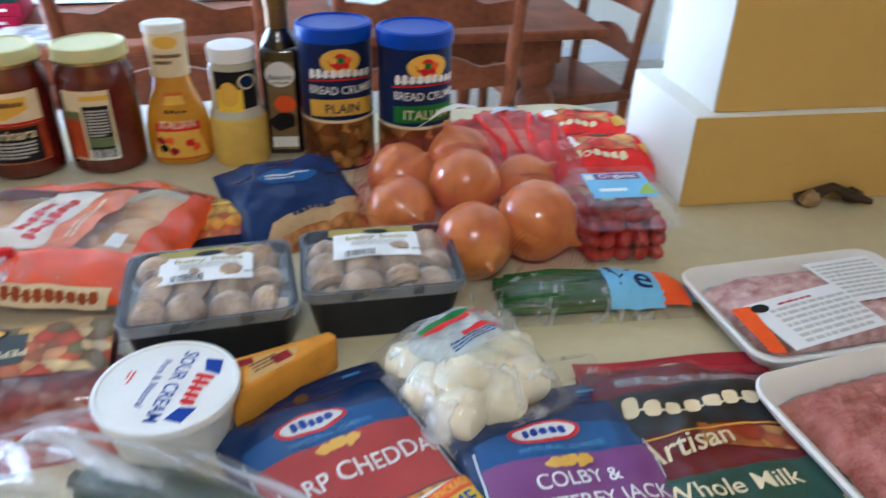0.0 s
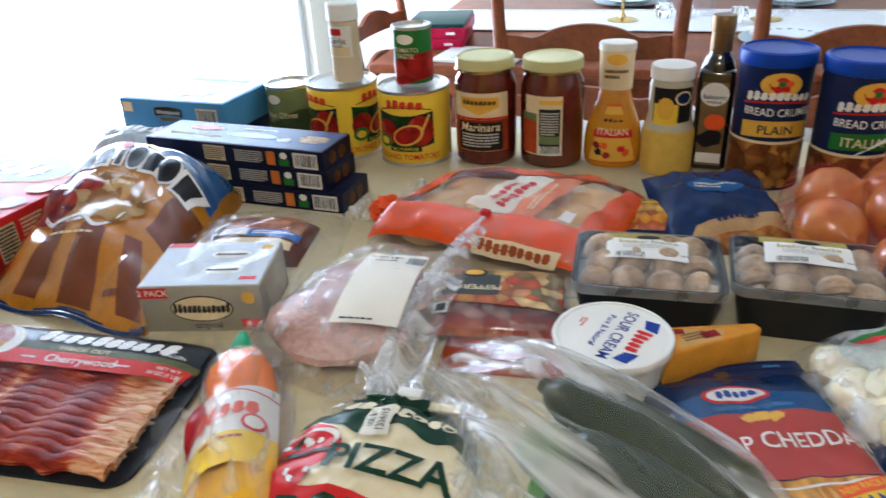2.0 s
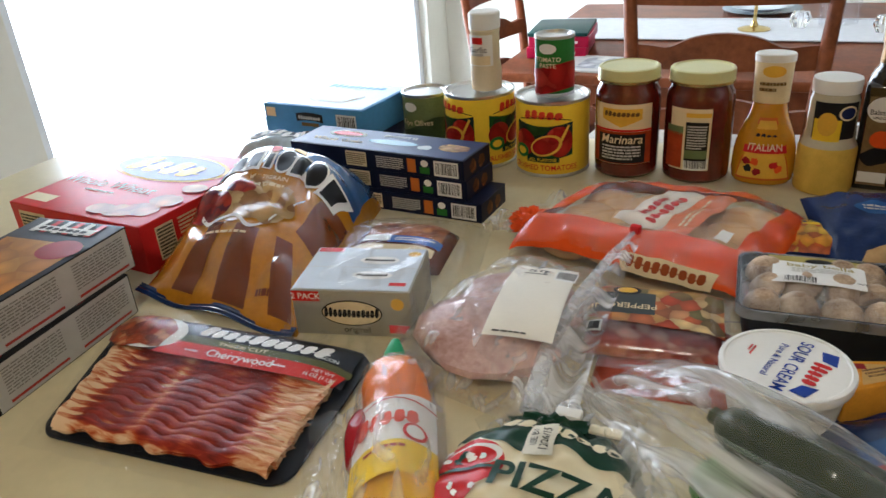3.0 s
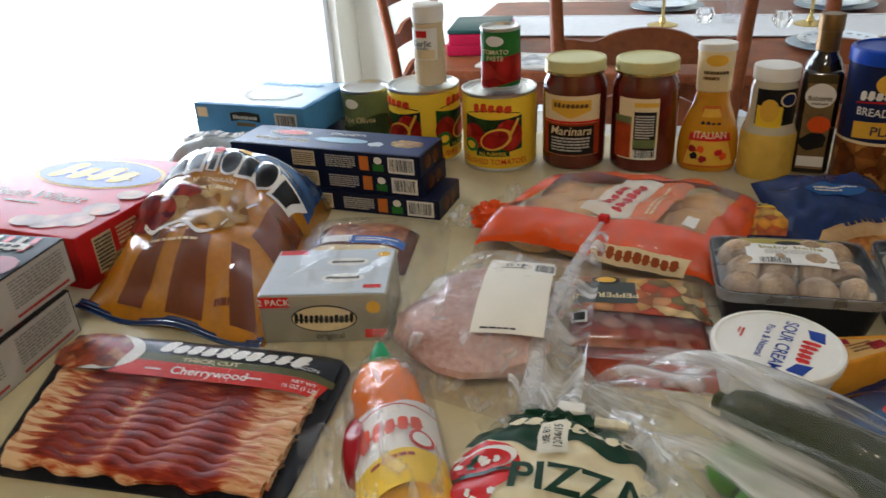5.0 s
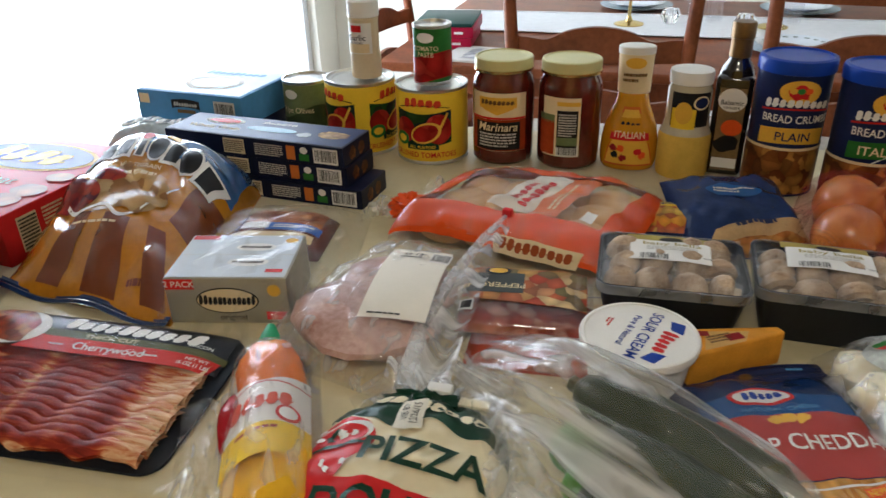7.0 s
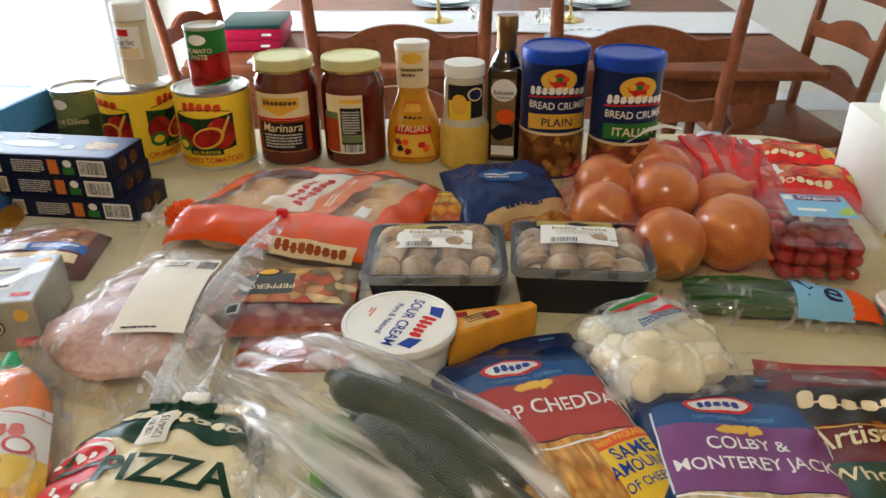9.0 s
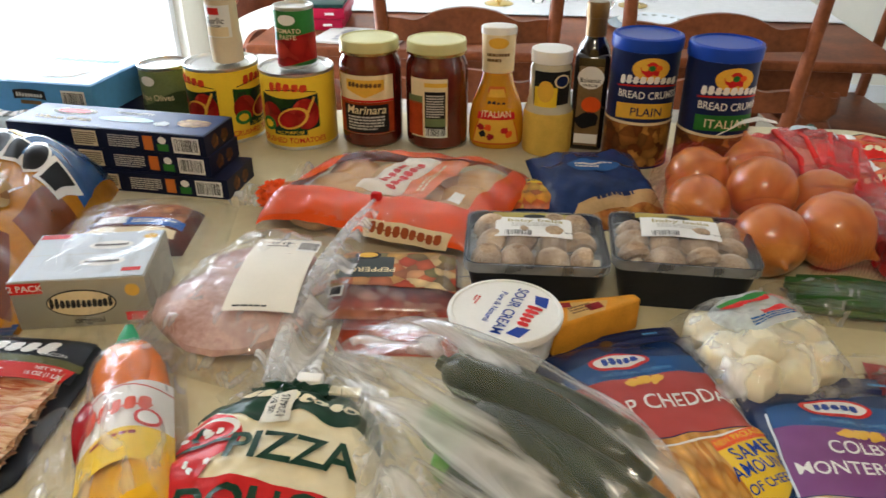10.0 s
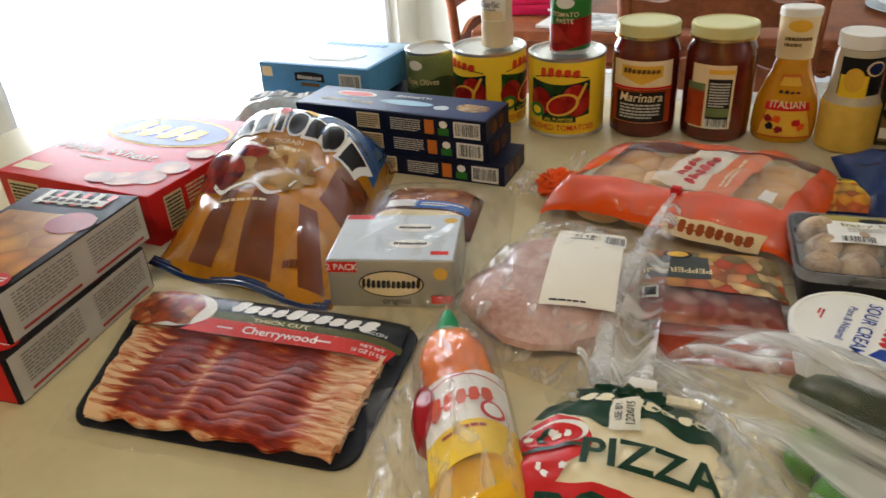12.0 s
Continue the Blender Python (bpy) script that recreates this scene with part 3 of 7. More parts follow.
def sauce_jar(x, y, turn, label):
    t = thing("sauce_jar", pose(x, y, 0, 0, 0, turn) @ Matrix.Diagonal((1, 1, 1.055, 1)), label, "jar", "tomato sauce jars")
    part("jar", lathe([(0.036, 0.0), (0.044, 0.001), (0.0475, 0.005), (0.048, 0.02), (0.048, 0.100), (0.0475, 0.115), (0.045, 0.124), (0.0415, 0.130), (0.0405, 0.135), (0.001, 0.135)], 56), SAUCE, t, "glass jar full of dark red sauce")
    part("lid", lathe([(0.0405, 0.1355), (0.0445, 0.136), (0.0450, 0.150), (0.0440, 0.153), (0.0405, 0.154), (0.0390, 0.1525), (0.001, 0.1525)], 56), LID_CREAM, t, "cream metal twist lid")
    part("lid_rim", lathe([(0.0445, 0.1350), (0.0458, 0.1353), (0.0458, 0.1385), (0.0446, 0.1390)], 56), BRASS, t)
    return t


t = sauce_jar(0.102, 0.065, 0, "glass jar of marinara sauce with cream lid and black label")
s = on_round(0.0483)
patch("paper_label", t, s, 0, 0.066, 0.092, 0.086, CREAM, nx=20)
patch("picture_band", t, s, 0, 0.047, 0.092, 0.047, SAUCE_2, eps=0.001, nx=20)
patch("black_field", t, s, 0, 0.046, 0.072, 0.042, INK, eps=0.0014, nx=16)
lettering(t, "Marinara", s, 0, 0.059, 0.0125, CREAM, eps=0.0018, shear=0.2)
small_print(t, s, 0, 0.040, 0.058, 0.022, 5, CARD_GREY, eps=0.0018)
patch("red_line", t, s, 0, 0.0725, 0.092, 0.003, RED, eps=0.0015, nx=16)
quad("crest", t, s, [(-0.03, 0.103), (-0.03, 0.088), (0, 0.077), (0, 0.103)], GOLD, eps=0.001)
quad("crest", t, s, [(0, 0.103), (0, 0.077), (0.03, 0.088), (0.03, 0.103)], GOLD, eps=0.001)
brand(t, s, 0, 0.096, 0.052, 0.0075, 8, FOIL_BROWN, eps=0.0015)

t = sauce_jar(0.205, 0.067, 0, "glass jar of tomato sauce turned to show its back label")
patch("paper_label", t, s, -0.008, 0.064, 0.060, 0.086, CREAM, nx=16)
patch("picture_band", t, s, -0.030, 0.048, 0.028, 0.05, SAUCE_2, eps=0.001)
patch("green_side", t, s, -0.030, 0.076, 0.028, 0.012, OLIVE_PRINT, eps=0.001)
patch("black_field", t, s, 0.003, 0.062, 0.031, 0.054, INK, eps=0.0012)
small_print(t, s, 0.003, 0.068, 0.026, 0.034, 9, CARD_GREY, eps=0.0016)
patch("green_band", t, s, 0.003, 0.044, 0.030, 0.012, OLIVE_PRINT, eps=0.0015)
patch("brand_shape", t, s, 0.004, 0.0985, 0.034, 0.006, GOLD, eps=0.0012)
barcode(t, s, 0.004, 0.030, 0.034, 0.017)

# salad dressing
t = thing("dressing_bottle", pose(0.298, 0.066, 0, 0, 0, 2) @ Matrix.Diagonal((1, 0.72, 1, 1)), "bottle of golden Italian salad dressing with a cream capsule", "bottle")
part("bottle", lathe([(0.030, 0.0), (0.038, 0.001), (0.0415, 0.006), (0.043, 0.020), (0.042, 0.045), (0.038, 0.066), (0.031, 0.085), (0.0255, 0.098), (0.0225, 0.112), (0.0225, 0.124), (0.001, 0.124)], 48), DRESSING, t, "clear bottle full of golden dressing")
part("capsule", lathe([(0.0228, 0.116), (0.0238, 0.117), (0.0245, 0.150), (0.0255, 0.176), (0.0245, 0.180), (0.001, 0.180)], 48), CREAM, t, "cream shrink capsule")
part("cap_top", lathe([(0.0248, 0.172), (0.0264, 0.173), (0.0264, 0.182), (0.0245, 0.1835), (0.001, 0.1835)], 48), PLASTIC_WHITE, t, "white cap")
def dress(u, v):
    k = 1.0 if v < 0.03 else 1.0 - 0.55 * ((v - 0.03) / 0.085) ** 1.35
    r = 0.0436 * max(k, 0.5)
    a = u / 0.0436
    return Vector((r * math.sin(a), -r * math.cos(a), v))
quad("paper_label", t, dress, [(-0.038, 0.012), (0.038, 0.012), (0.016, 0.093), (-0.016, 0.093)], GOLD, eps=0.0008, n=14)
quad("red_border", t, dress, [(-0.041, 0.009), (0.041, 0.009), (0.019, 0.097), (-0.019, 0.097)], surface("orange_red_ink", (0.55, 0.12, 0.01), 0.4), eps=0.0004, n=14)
patch("red_band", t, dress, 0, 0.056, 0.066, 0.016, RED, eps=0.0013, nx=14)
lettering(t, "ITALIAN", dress, 0, 0.056, 0.010, CREAM, eps=0.0018)
brand(t, dress, 0, 0.071, 0.036, 0.0095, 4, INK, eps=0.0014)
for k, (px, py, mm) in enumerate(((-0.02, 0.026, INK), (-0.008, 0.022, DEEP_RED), (-0.012, 0.036, ORANGE), (0.014, 0.032, RED), (0.02, 0.026, ORANGE), (-0.024, 0.036, DEEP_RED))):
    oval("herb_picture", t, dress, px, py, 0.006, 0.005, mm, eps=0.0015, wob=0.4, seed=k)
s = on_round(0.0249)
oval("brand_oval", t, s, 0, 0.161, 0.015, 0.008, GOLD, eps=0.0012)
small_print(t, s, 0, 0.140, 0.034, 0.016, 2, FOIL_BROWN, eps=0.0012)

# grated cheese jar
t = thing("grated_cheese_jar", pose(0.377, 0.052, 0, 0, 0, 6), "clear jar of grated yellow cheese with a white lid", "jar")
part("jar", lathe([(0.030, 0.0), (0.036, 0.001), (0.0375, 0.006), (0.0375, 0.060), (0.036, 0.066), (0.001, 0.066)], 40), GRATED, t, "lower half full of grated cheese")
part("jar_neck", lathe([(0.0365, 0.0662), (0.033, 0.074), (0.031, 0.088), (0.031, 0.128), (0.028, 0.137), (0.001, 0.137)], 40), JAR_CLEAR, t, "empty clear upper half")
part("lid", lathe([(0.0275, 0.1375), (0.0300, 0.138), (0.0305, 0.152), (0.0295, 0.156), (0.001, 0.1565)], 40), PLASTIC_WHITE, t, "white screw lid")
s = on_round(0.0316)
patch("paper_label", t, s, 0.0, 0.098, 0.058, 0.062, INK, nx=16)
patch("pasta_picture", t, s, -0.010, 0.088, 0.034, 0.036, YELLOW, eps=0.001)
oval("plate_picture", t, s, -0.010, 0.100, 0.012, 0.016, GOLD, eps=0.0014)
oval("brand_ring", t, s, 0.014, 0.115, 0.012, 0.010, CREAM, eps=0.0012)
oval("brand_ring_middle", t, s, 0.014, 0.115, 0.0095, 0.0078, NAVY, eps=0.0016)

# balsamic vinegar: a square bottle
t = thing("vinegar_bottle", pose(0.4385, 0.074, 0, 0, 0, -6) @ Matrix.Diagonal((0.96, 0.96, 0.94, 1)), "tall dark square bottle of balsamic vinegar with a bronze cap", "bottle")
part("bottle", box(0.053, 0.053, 0.158, 0.008, seg=3), VINEGAR, t, "dark glass body")
part("shoulder", lathe([(0.0255, 0.150), (0.0255, 0.158), (0.021, 0.170), (0.0155, 0.178), (0.0145, 0.186), (0.001, 0.186)], 40), VINEGAR, t)
part("capsule", lathe([(0.0150, 0.182), (0.0160, 0.183), (0.0155, 0.210), (0.0170, 0.2105), (0.0170, 0.2315), (0.0155, 0.2335), (0.001, 0.2335)], 40), FOIL_BROWN, t, "bronze screw cap and neck sleeve")
s = on_front(-0.0265)
patch("paper_label", t, s, 0, 0.075, 0.037, 0.130, surface("tan_vinegar_label", (0.20, 0.13, 0.06), 0.5, var=0.3))
oval("label_arch", t, s, 0, 0.122, 0.020, 0.018, WHITE_PRINT, eps=0.001)
lettering(t, "Balsamic", s, 0, 0.118, 0.0075, INK, squeeze=0.9, eps=0.0014)
lettering(t, "VINEGAR", s, 0, 0.110, 0.004, INK, eps=0.0014)
oval("orange_picture", t, s, 0.004, 0.079, 0.015, 0.013, ORANGE, eps=0.0012)
oval("grape_picture", t, s, -0.002, 0.054, 0.019, 0.013, INK, eps=0.0012, wob=0.3, seed=4)
patch("label_foot", t, s, 0, 0.022, 0.036, 0.016, WHITE_PRINT, eps=0.0012)


def crumb_tub(x, y, turn, band, word, label):
    t = thing("bread_crumb_canister", pose(x, y, 0, 0, 0, turn), label, "canister", "bread crumb canisters")
    r = 0.0470
    part("tub", lathe([(r - 0.002, 0.0), (r + 0.001, 0.0006), (r + 0.001, 0.004), (r, 0.005), (r, 0.172), (r - 0.002, 0.173), (0.001, 0.173)], 56), NAVY, t, "navy blue card canister")
    part("lid", lathe([(r + 0.0005, 0.168), (r + 0.0022, 0.1685), (r + 0.0024, 0.182), (r + 0.0012, 0.1855), (r - 0.003, 0.187), (r - 0.005, 0.1845), (0.001, 0.184)], 56), LID_BLUE, t, "blue plastic snap lid")
    s = on_round(r + 0.0004)
    patch("picture_band", t, s, 0, 0.036, 0.19, 0.064, CRUMB_PRINT, nx=30)
    patch("pale_edge", t, s, 0, 0.069, 0.19, 0.004, CREAM, nx=30, eps=0.001)
    patch("coloured_band", t, s, 0, 0.085, 0.088, 0.022, band, nx=16, eps=0.0012, bow=lambda a: 0.003 * math.cos(a * 3))
    lettering(t, word, s, 0, 0.086, 0.012, NAVY if band is not GREEN else CREAM, eps=0.0017)
    lettering(t, "BREAD CRUMBS", s, 0.002, 0.110, 0.0105, WHITE_PRINT, eps=0.0012, squeeze=0.86)
    patch("red_stripe", t, s, 0, 0.1205, 0.092, 0.0022, RED, nx=16, eps=0.0012, bow=lambda a: 0.004 * math.cos(a * 3))
    brand(t, s, 0, 0.1295, 0.084, 0.0125, 9, WHITE_PRINT, eps=0.0013, bow=lambda a: 0.004 * math.cos(a * 3))
    
    oval("sun", t, s, 0, 0.147, 0.026, 0.016, GOLD, eps=0.001)
    oval("basket", t, s, 0, 0.147, 0.014, 0.009, RED, eps=0.0014, wob=0.4)
    for k in range(3):
        oval("vegetable", t, s, -0.009 + 0.009 * k, 0.149, 0.005, 0.004, (GOLD, GREEN, ORANGE)[k], eps=0.0018)
    return t


crumb_tub(0.508, 0.032, 4, GOLD, "PLAIN", "blue canister of plain bread crumbs with a yellow band")
crumb_tub(0.606, -0.006, 10, GREEN, "ITALIAN", "blue canister of bread crumbs with a green band")

# ---- cartons ----


def carton(name, m, sx, sy, sz, material, label, category="box", group=""):
    t = thing(name, m, label, category, group)
    part("carton", soft_box(sx, sy, sz, bev=0.0022), material, t)
    return t


def yawed(x, y, z, deg):
    return pose(x, y, z, 0, 0, deg)


# cocoa box on a lower navy box
t = carton("pasta_carton", yawed(-0.398, 0.055, 0, -4), 0.20, 0.14, 0.048, NAVY, "navy carton lying under the cocoa box")
patch("pasta_picture", t, on_front(-0.07), -0.02, 0.024, 0.09, 0.034, PASTA_PRINT)
t = carton("cocoa_box", yawed(-0.400, 0.057, 0.0486, -5), 0.208, 0.158, 0.050, BOX_BLUE, "sky blue box of hot cocoa lying on another carton")
patch("sky_picture", t, on_top(0.050), 0, 0, 0.196, 0.146, SKY_PRINT)
oval("cup_picture", t, on_top(0.050), 0.01, -0.01, 0.055, 0.04, WHITE_PRINT, eps=0.001, wob=0.2)
oval("cocoa_picture", t, on_top(0.050), 0.01, -0.01, 0.045, 0.032, SKY_PRINT, eps=0.0014, wob=0.2)
brand(t, on_top(0.050), 0.01, 0.05, 0.12, 0.020, 9, BOX_BLUE, eps=0.001)
s = on_front(-0.079)
patch("brand_shape", t, s, -0.006, 0.030, 0.056, 0.014, INK, bow=lambda a: 0.003 * math.cos(a * 3))
brand(t, s, -0.006, 0.031, 0.046, 0.007, 9, CARD_GREY, eps=0.0012)
patch("brand_tail", t, s, -0.006, 0.019, 0.036, 0.006, FOIL_BROWN)
barcode(t, s, 0.070, 0.026, 0.040, 0.030)
patch("seal", t, s, -0.088, 0.036, 0.020, 0.016, CREAM)

# three cartons of spaghetti
NIGHT = surface("night_blue_card", (0.009, 0.012, 0.034), 0.33, var=0.2, coat=0.3)
BLUE_CARD = surface("dark_blue_card", (0.016, 0.035, 0.12), 0.32, var=0.15, scale=10, coat=0.3)
for k, (dx, dy, dz) in enumerate(((0.020, -0.010, 0.0), (-0.001, 0.0, 0.0285), (-0.004, 0.0, 0.057))):
    t = carton("spaghetti_carton", yawed(-0.208 + dx, -0.125 + dy, dz, -5.5 + (k == 0) * 1.5), 0.296, 0.082, 0.0282, NIGHT, "dark blue carton of whole grain spaghetti" + (" under two others" if k == 0 else ""), group="stack of spaghetti cartons")
    s = on_front(-0.041)
    small_print(t, s, 0.030, 0.014, 0.046, 0.018, 6, CARD_GREY, seed=k)
    patch("cream_panel", t, s, -0.028, 0.014, 0.036, 0.022, CREAM)
    small_print(t, s, -0.028, 0.014, 0.032, 0.018, 6, FOIL_BROWN, seed=k + 4, eps=0.0012)
    patch("orange_panel", t, s, 0.066, 0.014, 0.014, 0.020, surface("burnt_orange", (0.55, 0.16, 0.03), 0.5))
    patch("green_panel", t, s, 0.087, 0.009, 0.016, 0.010, GREEN)
    oval("leaf_mark", t, s, 0.087, 0.019, 0.006, 0.005, WHITE_PRINT)
    barcode(t, s, 0.121, 0.014, 0.038, 0.022, seed=k)
    for j in range(2):
        oval("pasta_picture", t, on_right(0.148), -0.014 + 0.026 * j, 0.014, 0.010, 0.009, CRUMB_PRINT, wob=0.3, seed=j)
    if k == 2:
        s = on_top(0.0282)
        patch("blue_top", t, s, 0, 0, 0.290, 0.076, BLUE_CARD)
        oval("brand_oval", t, s, -0.078, 0.014, 0.034, 0.013, WHITE_PRINT, eps=0.001)
        oval("brand_oval_middle", t, s, -0.078, 0.014, 0.027, 0.0085, RED, eps=0.0014)
        lettering(t, "Whole Grain", s, -0.078, -0.014, 0.012, CREAM)
        oval("window_picture", t, s, 0.012, -0.002, 0.042, 0.010, SKY_PRINT, eps=0.001)
        lettering(t, "SPAGHETTI", s, 0.012, 0.021, 0.008, WHITE_PRINT)
        oval("pasta_picture", t, s, 0.112, 0.002, 0.024, 0.014, PASTA_PRINT, eps=0.001, wob=0.3, seed=7)
        oval("seal", t, s, 0.070, -0.008, 0.012, 0.008, GREY_BLUE, eps=0.001, wob=0.3)

# red cracker box
t = carton("cracker_box", yawed(-0.518, -0.306, 0, -5), 0.260, 0.244, 0.066, RED, "red box of whole wheat crackers lying flat")
s = on_top(0.066)
oval("gold_ring", t, s, 0.0, 0.055, 0.108, 0.050, GOLD, eps=0.0006)
oval("blue_oval", t, s, 0.0, 0.055, 0.100, 0.045, BLUE, eps=0.001)
brand(t, s, -0.008, 0.055, 0.138, 0.050, 4, YELLOW, eps=0.0014, slant=0.3, seed=4, first=1.1)
lettering(t, "Whole Wheat", s, -0.036, -0.028, 0.022, WHITE_PRINT, shear=0.15)
small_print(t, s, -0.014, -0.050, 0.09, 0.008, 1, WHITE_PRINT)
CRACKER = printed("cracker_print", [(0.42, 0.13, 0.03), (0.50, 0.20, 0.05), (0.32, 0.08, 0.02)], 40)
for k, (px, py, r) in enumerate(((0.088, -0.078, 0.028), (0.060, -0.092, 0.026), (0.098, -0.045, 0.026), (0.030, -0.096, 0.022), (0.104, 0.000, 0.020), (0.106, 0.095, 0.016))):
    oval("cracker_picture", t, s, px, py, r, r * 0.7, CRACKER, eps=0.001 + 0.0003 * k, wob=0.12, seed=k)
patch("nutrition_panel", t, s, -0.095, -0.095, 0.05, 0.022, CREAM)
s = on_front(-0.122)
patch("nutrition_panel", t, s, -0.085, 0.033, 0.056, 0.046, CREAM)
small_print(t, s, -0.085, 0.033, 0.050, 0.040, 8, INK, eps=0.0012)
oval("brand_oval", t, s, 0.034, 0.046, 0.018, 0.011, NAVY)
lettering(t, "Whole", s, 0.078, 0.050, 0.013, WHITE_PRINT, shear=0.15)
lettering(t, "Wheat", s, 0.082, 0.036, 0.013, WHITE_PRINT, shear=0.15)
s = on_right(0.130)
patch("nutrition_panel", t, s, -0.085, 0.033, 0.030, 0.046, CREAM)
small_print(t, s, -0.085, 0.033, 0.026, 0.042, 9, INK, eps=0.0012)
small_print(t, s, -0.045, 0.033, 0.034, 0.046, 9, CREAM)
patch("cream_panel", t, s, 0.01, 0.033, 0.05, 0.05, CREAM)
small_print(t, s, 0.01, 0.033, 0.044, 0.044, 9, INK, eps=0.0012)
small_print(t, s, 0.07, 0.033, 0.05, 0.046, 9, DEEP_RED)

# two frozen snack boxes
FAINT = surface("faint_grey_ink", (0.24, 0.22, 0.20), 0.5, var=0.2)
FRIED = printed("fried_snack_print", [(0.50, 0.20, 0.025), (0.60, 0.30, 0.05), (0.28, 0.09, 0.02), (0.55, 0.24, 0.03)], 35)
for k, (px, py, pz, rot) in enumerate(((-0.404, -0.617, 0.0, 4.0), (-0.410, -0.598, 0.0505, 3.0))):
    t = carton("snack_box", yawed(px, py, pz, rot), 0.128, 0.196, 0.050, INK, "black box of fried snacks with grey side" + (", lying on another" if k else ""), group="snack boxes")
    s = on_top(0.050)
    patch("food_picture", t, s, 0.0, -0.02, 0.112, 0.130, FRIED)
    oval("bowl_picture", t, s, 0.035, 0.030, 0.026, 0.022, DEEP_RED, eps=0.001)
    for j in range(6):
        patch("stripe", t, s, -0.040 + 0.016 * j, 0.078, 0.008, 0.030, RED if j % 2 else WHITE_PRINT, eps=0.001)
    patch("brand_shape", t, s, 0.0, 0.072, 0.085, 0.013, WHITE_PRINT, eps=0.0014)
    brand(t, s, 0.0, 0.072, 0.07, 0.008, 7, INK, eps=0.0018)
    oval("badge", t, s, 0.045, -0.078, 0.016, 0.014, RED, eps=0.0014)
    small_print(t, s, 0.045, -0.078, 0.022, 0.016, 4, WHITE_PRINT, eps=0.0018)
    s = on_right(0.064)
    patch("grey_side", t, s, 0, 0.025, 0.190, 0.047, CARD_GREY)
    for j, px2 in enumerate((-0.045, 0.05)):
        small_print(t, s, px2, 0.029, 0.074, 0.030, 9, FAINT, eps=0.0011, seed=j + k, fill=0.42)
        patch("red_bar", t, s, px2, 0.007, 0.074, 0.003, BRICK_RED, eps=0.0011)
    patch("red_end", t, on_front(-0.098), 0, 0.025, 0.122, 0.046, RED)

# cream cheese two-pack and sausages in one clear bag
t = carton("cream_cheese_box", yawed(-0.086, -0.437, 0.0006, 13), 0.128, 0.098, 0.054, SILVER, "silver two-pack box of cream cheese in a clear bag")
s = on_top(0.054)
patch("pale_top", t, s, 0, 0, 0.124, 0.094, GREY_BLUE)
for py in (0.018, -0.016):
    oval("brand_oval", t, s, 0.016, py, 0.022, 0.009, WHITE_PRINT, eps=0.001)
    brand(t, s, 0.016, py, 0.034, 0.006, 12, INK, eps=0.0014)
patch("red_tag", t, s, -0.046, 0.041, 0.030, 0.010, RED, eps=0.001)
patch("red_tag", t, s, 0.048, -0.034, 0.018, 0.007, RED, eps=0.001)
oval("seal", t, s, 0.052, 0.034, 0.007, 0.006, GOLD, eps=0.001)
patch("fold", t, s, 0, 0.001, 0.124, 0.0008, CARD_GREY, eps=0.001)
s = on_front(-0.049)
patch("red_tag", t, s, -0.048, 0.047, 0.030, 0.012, RED)
lettering(t, "2 PACK", s, -0.048, 0.047, 0.007, WHITE_PRINT, eps=0.0012)
oval("brand_oval", t, s, 0, 0.028, 0.033, 0.0155, INK)
oval("brand_oval_face", t, s, 0, 0.028, 0.0315, 0.014, CREAM, eps=0.001)
brand(t, s, 0, 0.029, 0.060, 0.0115, 12, INK, eps=0.0014)
lettering(t, "original", s, 0.004, 0.008, 0.007, INK)
oval("seal", t, s, 0.050, 0.040, 0.007, 0.007, GOLD)
patch("red_tag", t, s, 0.050, 0.010, 0.022, 0.010, RED)

t = thing("sausage_pack", yawed(-0.112, -0.297, 0.0006, 8), "flat pack of small smoked sausages with a blue label", "meat pack")
fn = pillow(0.128, 0.105, 0.026, 4, 4, 0.001, 3)
bag("pack", t, fn, 0.128, 0.105, surface("smoked_sausage_pack", (0.11, 0.03, 0.018), 0.2, var=0.3, coat=0.6), 24, 20)
patch("food_picture", t, fn, 0.006, 0.016, 0.098, 0.046, printed("sausage_print", [(0.50, 0.17, 0.04), (0.22, 0.05, 0.02), (0.62, 0.27, 0.08), (0.34, 0.09, 0.03)], 70, warp=1.2), eps=0.001)
patch("brand_shape", t, fn, -0.025, -0.012, 0.036, 0.016, WHITE_PRINT, eps=0.0014)
patch("blue_label", t, fn, 0.024, -0.014, 0.066, 0.018, surface("bright_blue_ink", (0.03, 0.12, 0.45), 0.35), eps=0.0014)
small_print(t, fn, 0.024, -0.014, 0.05, 0.010, 2, WHITE_PRINT, eps=0.0018)
patch("cream_label", t, fn, 0.0, -0.034, 0.105, 0.014, CREAM, eps=0.0012)

# ---- bags and packs on the counter ----
# on clear_film, haze and milk paint in white sheen and fold highlights
FILM = film("clear_film", haze=0.07, shine=0.05, folds=(55.0, 22.0, 30.0), milk=0.45, rough=0.10, bump=0.6, bscale=38, bdist=0.006)
FILM_MILKY = film("milky_produce_film", haze=0.06, folds=(5.0, 36.0, 20.0), milk=0.95, rough=0.16, bump=0.7, bscale=26, bdist=0.008, shine=0.05, graze=0.6)
SIDE_WRAP = film("side_wrap", (0.86, 0.91, 0.96), haze=0.30, rough=0.1, bump=0.2, bscale=30, bdist=0.002, shine=0.05)
FILM_FLAT = film("tight_film", haze=0.02, rough=0.06, bump=0.25, bscale=30, bdist=0.003, shine=0.025, graze=0.25)
FILM_BLUE = film("blue_tinted_film", (0.94, 0.96, 0.98), haze=0.05, rough=0.08, bump=0.25, bscale=24, bdist=0.003, shine=0.04, graze=0.3)
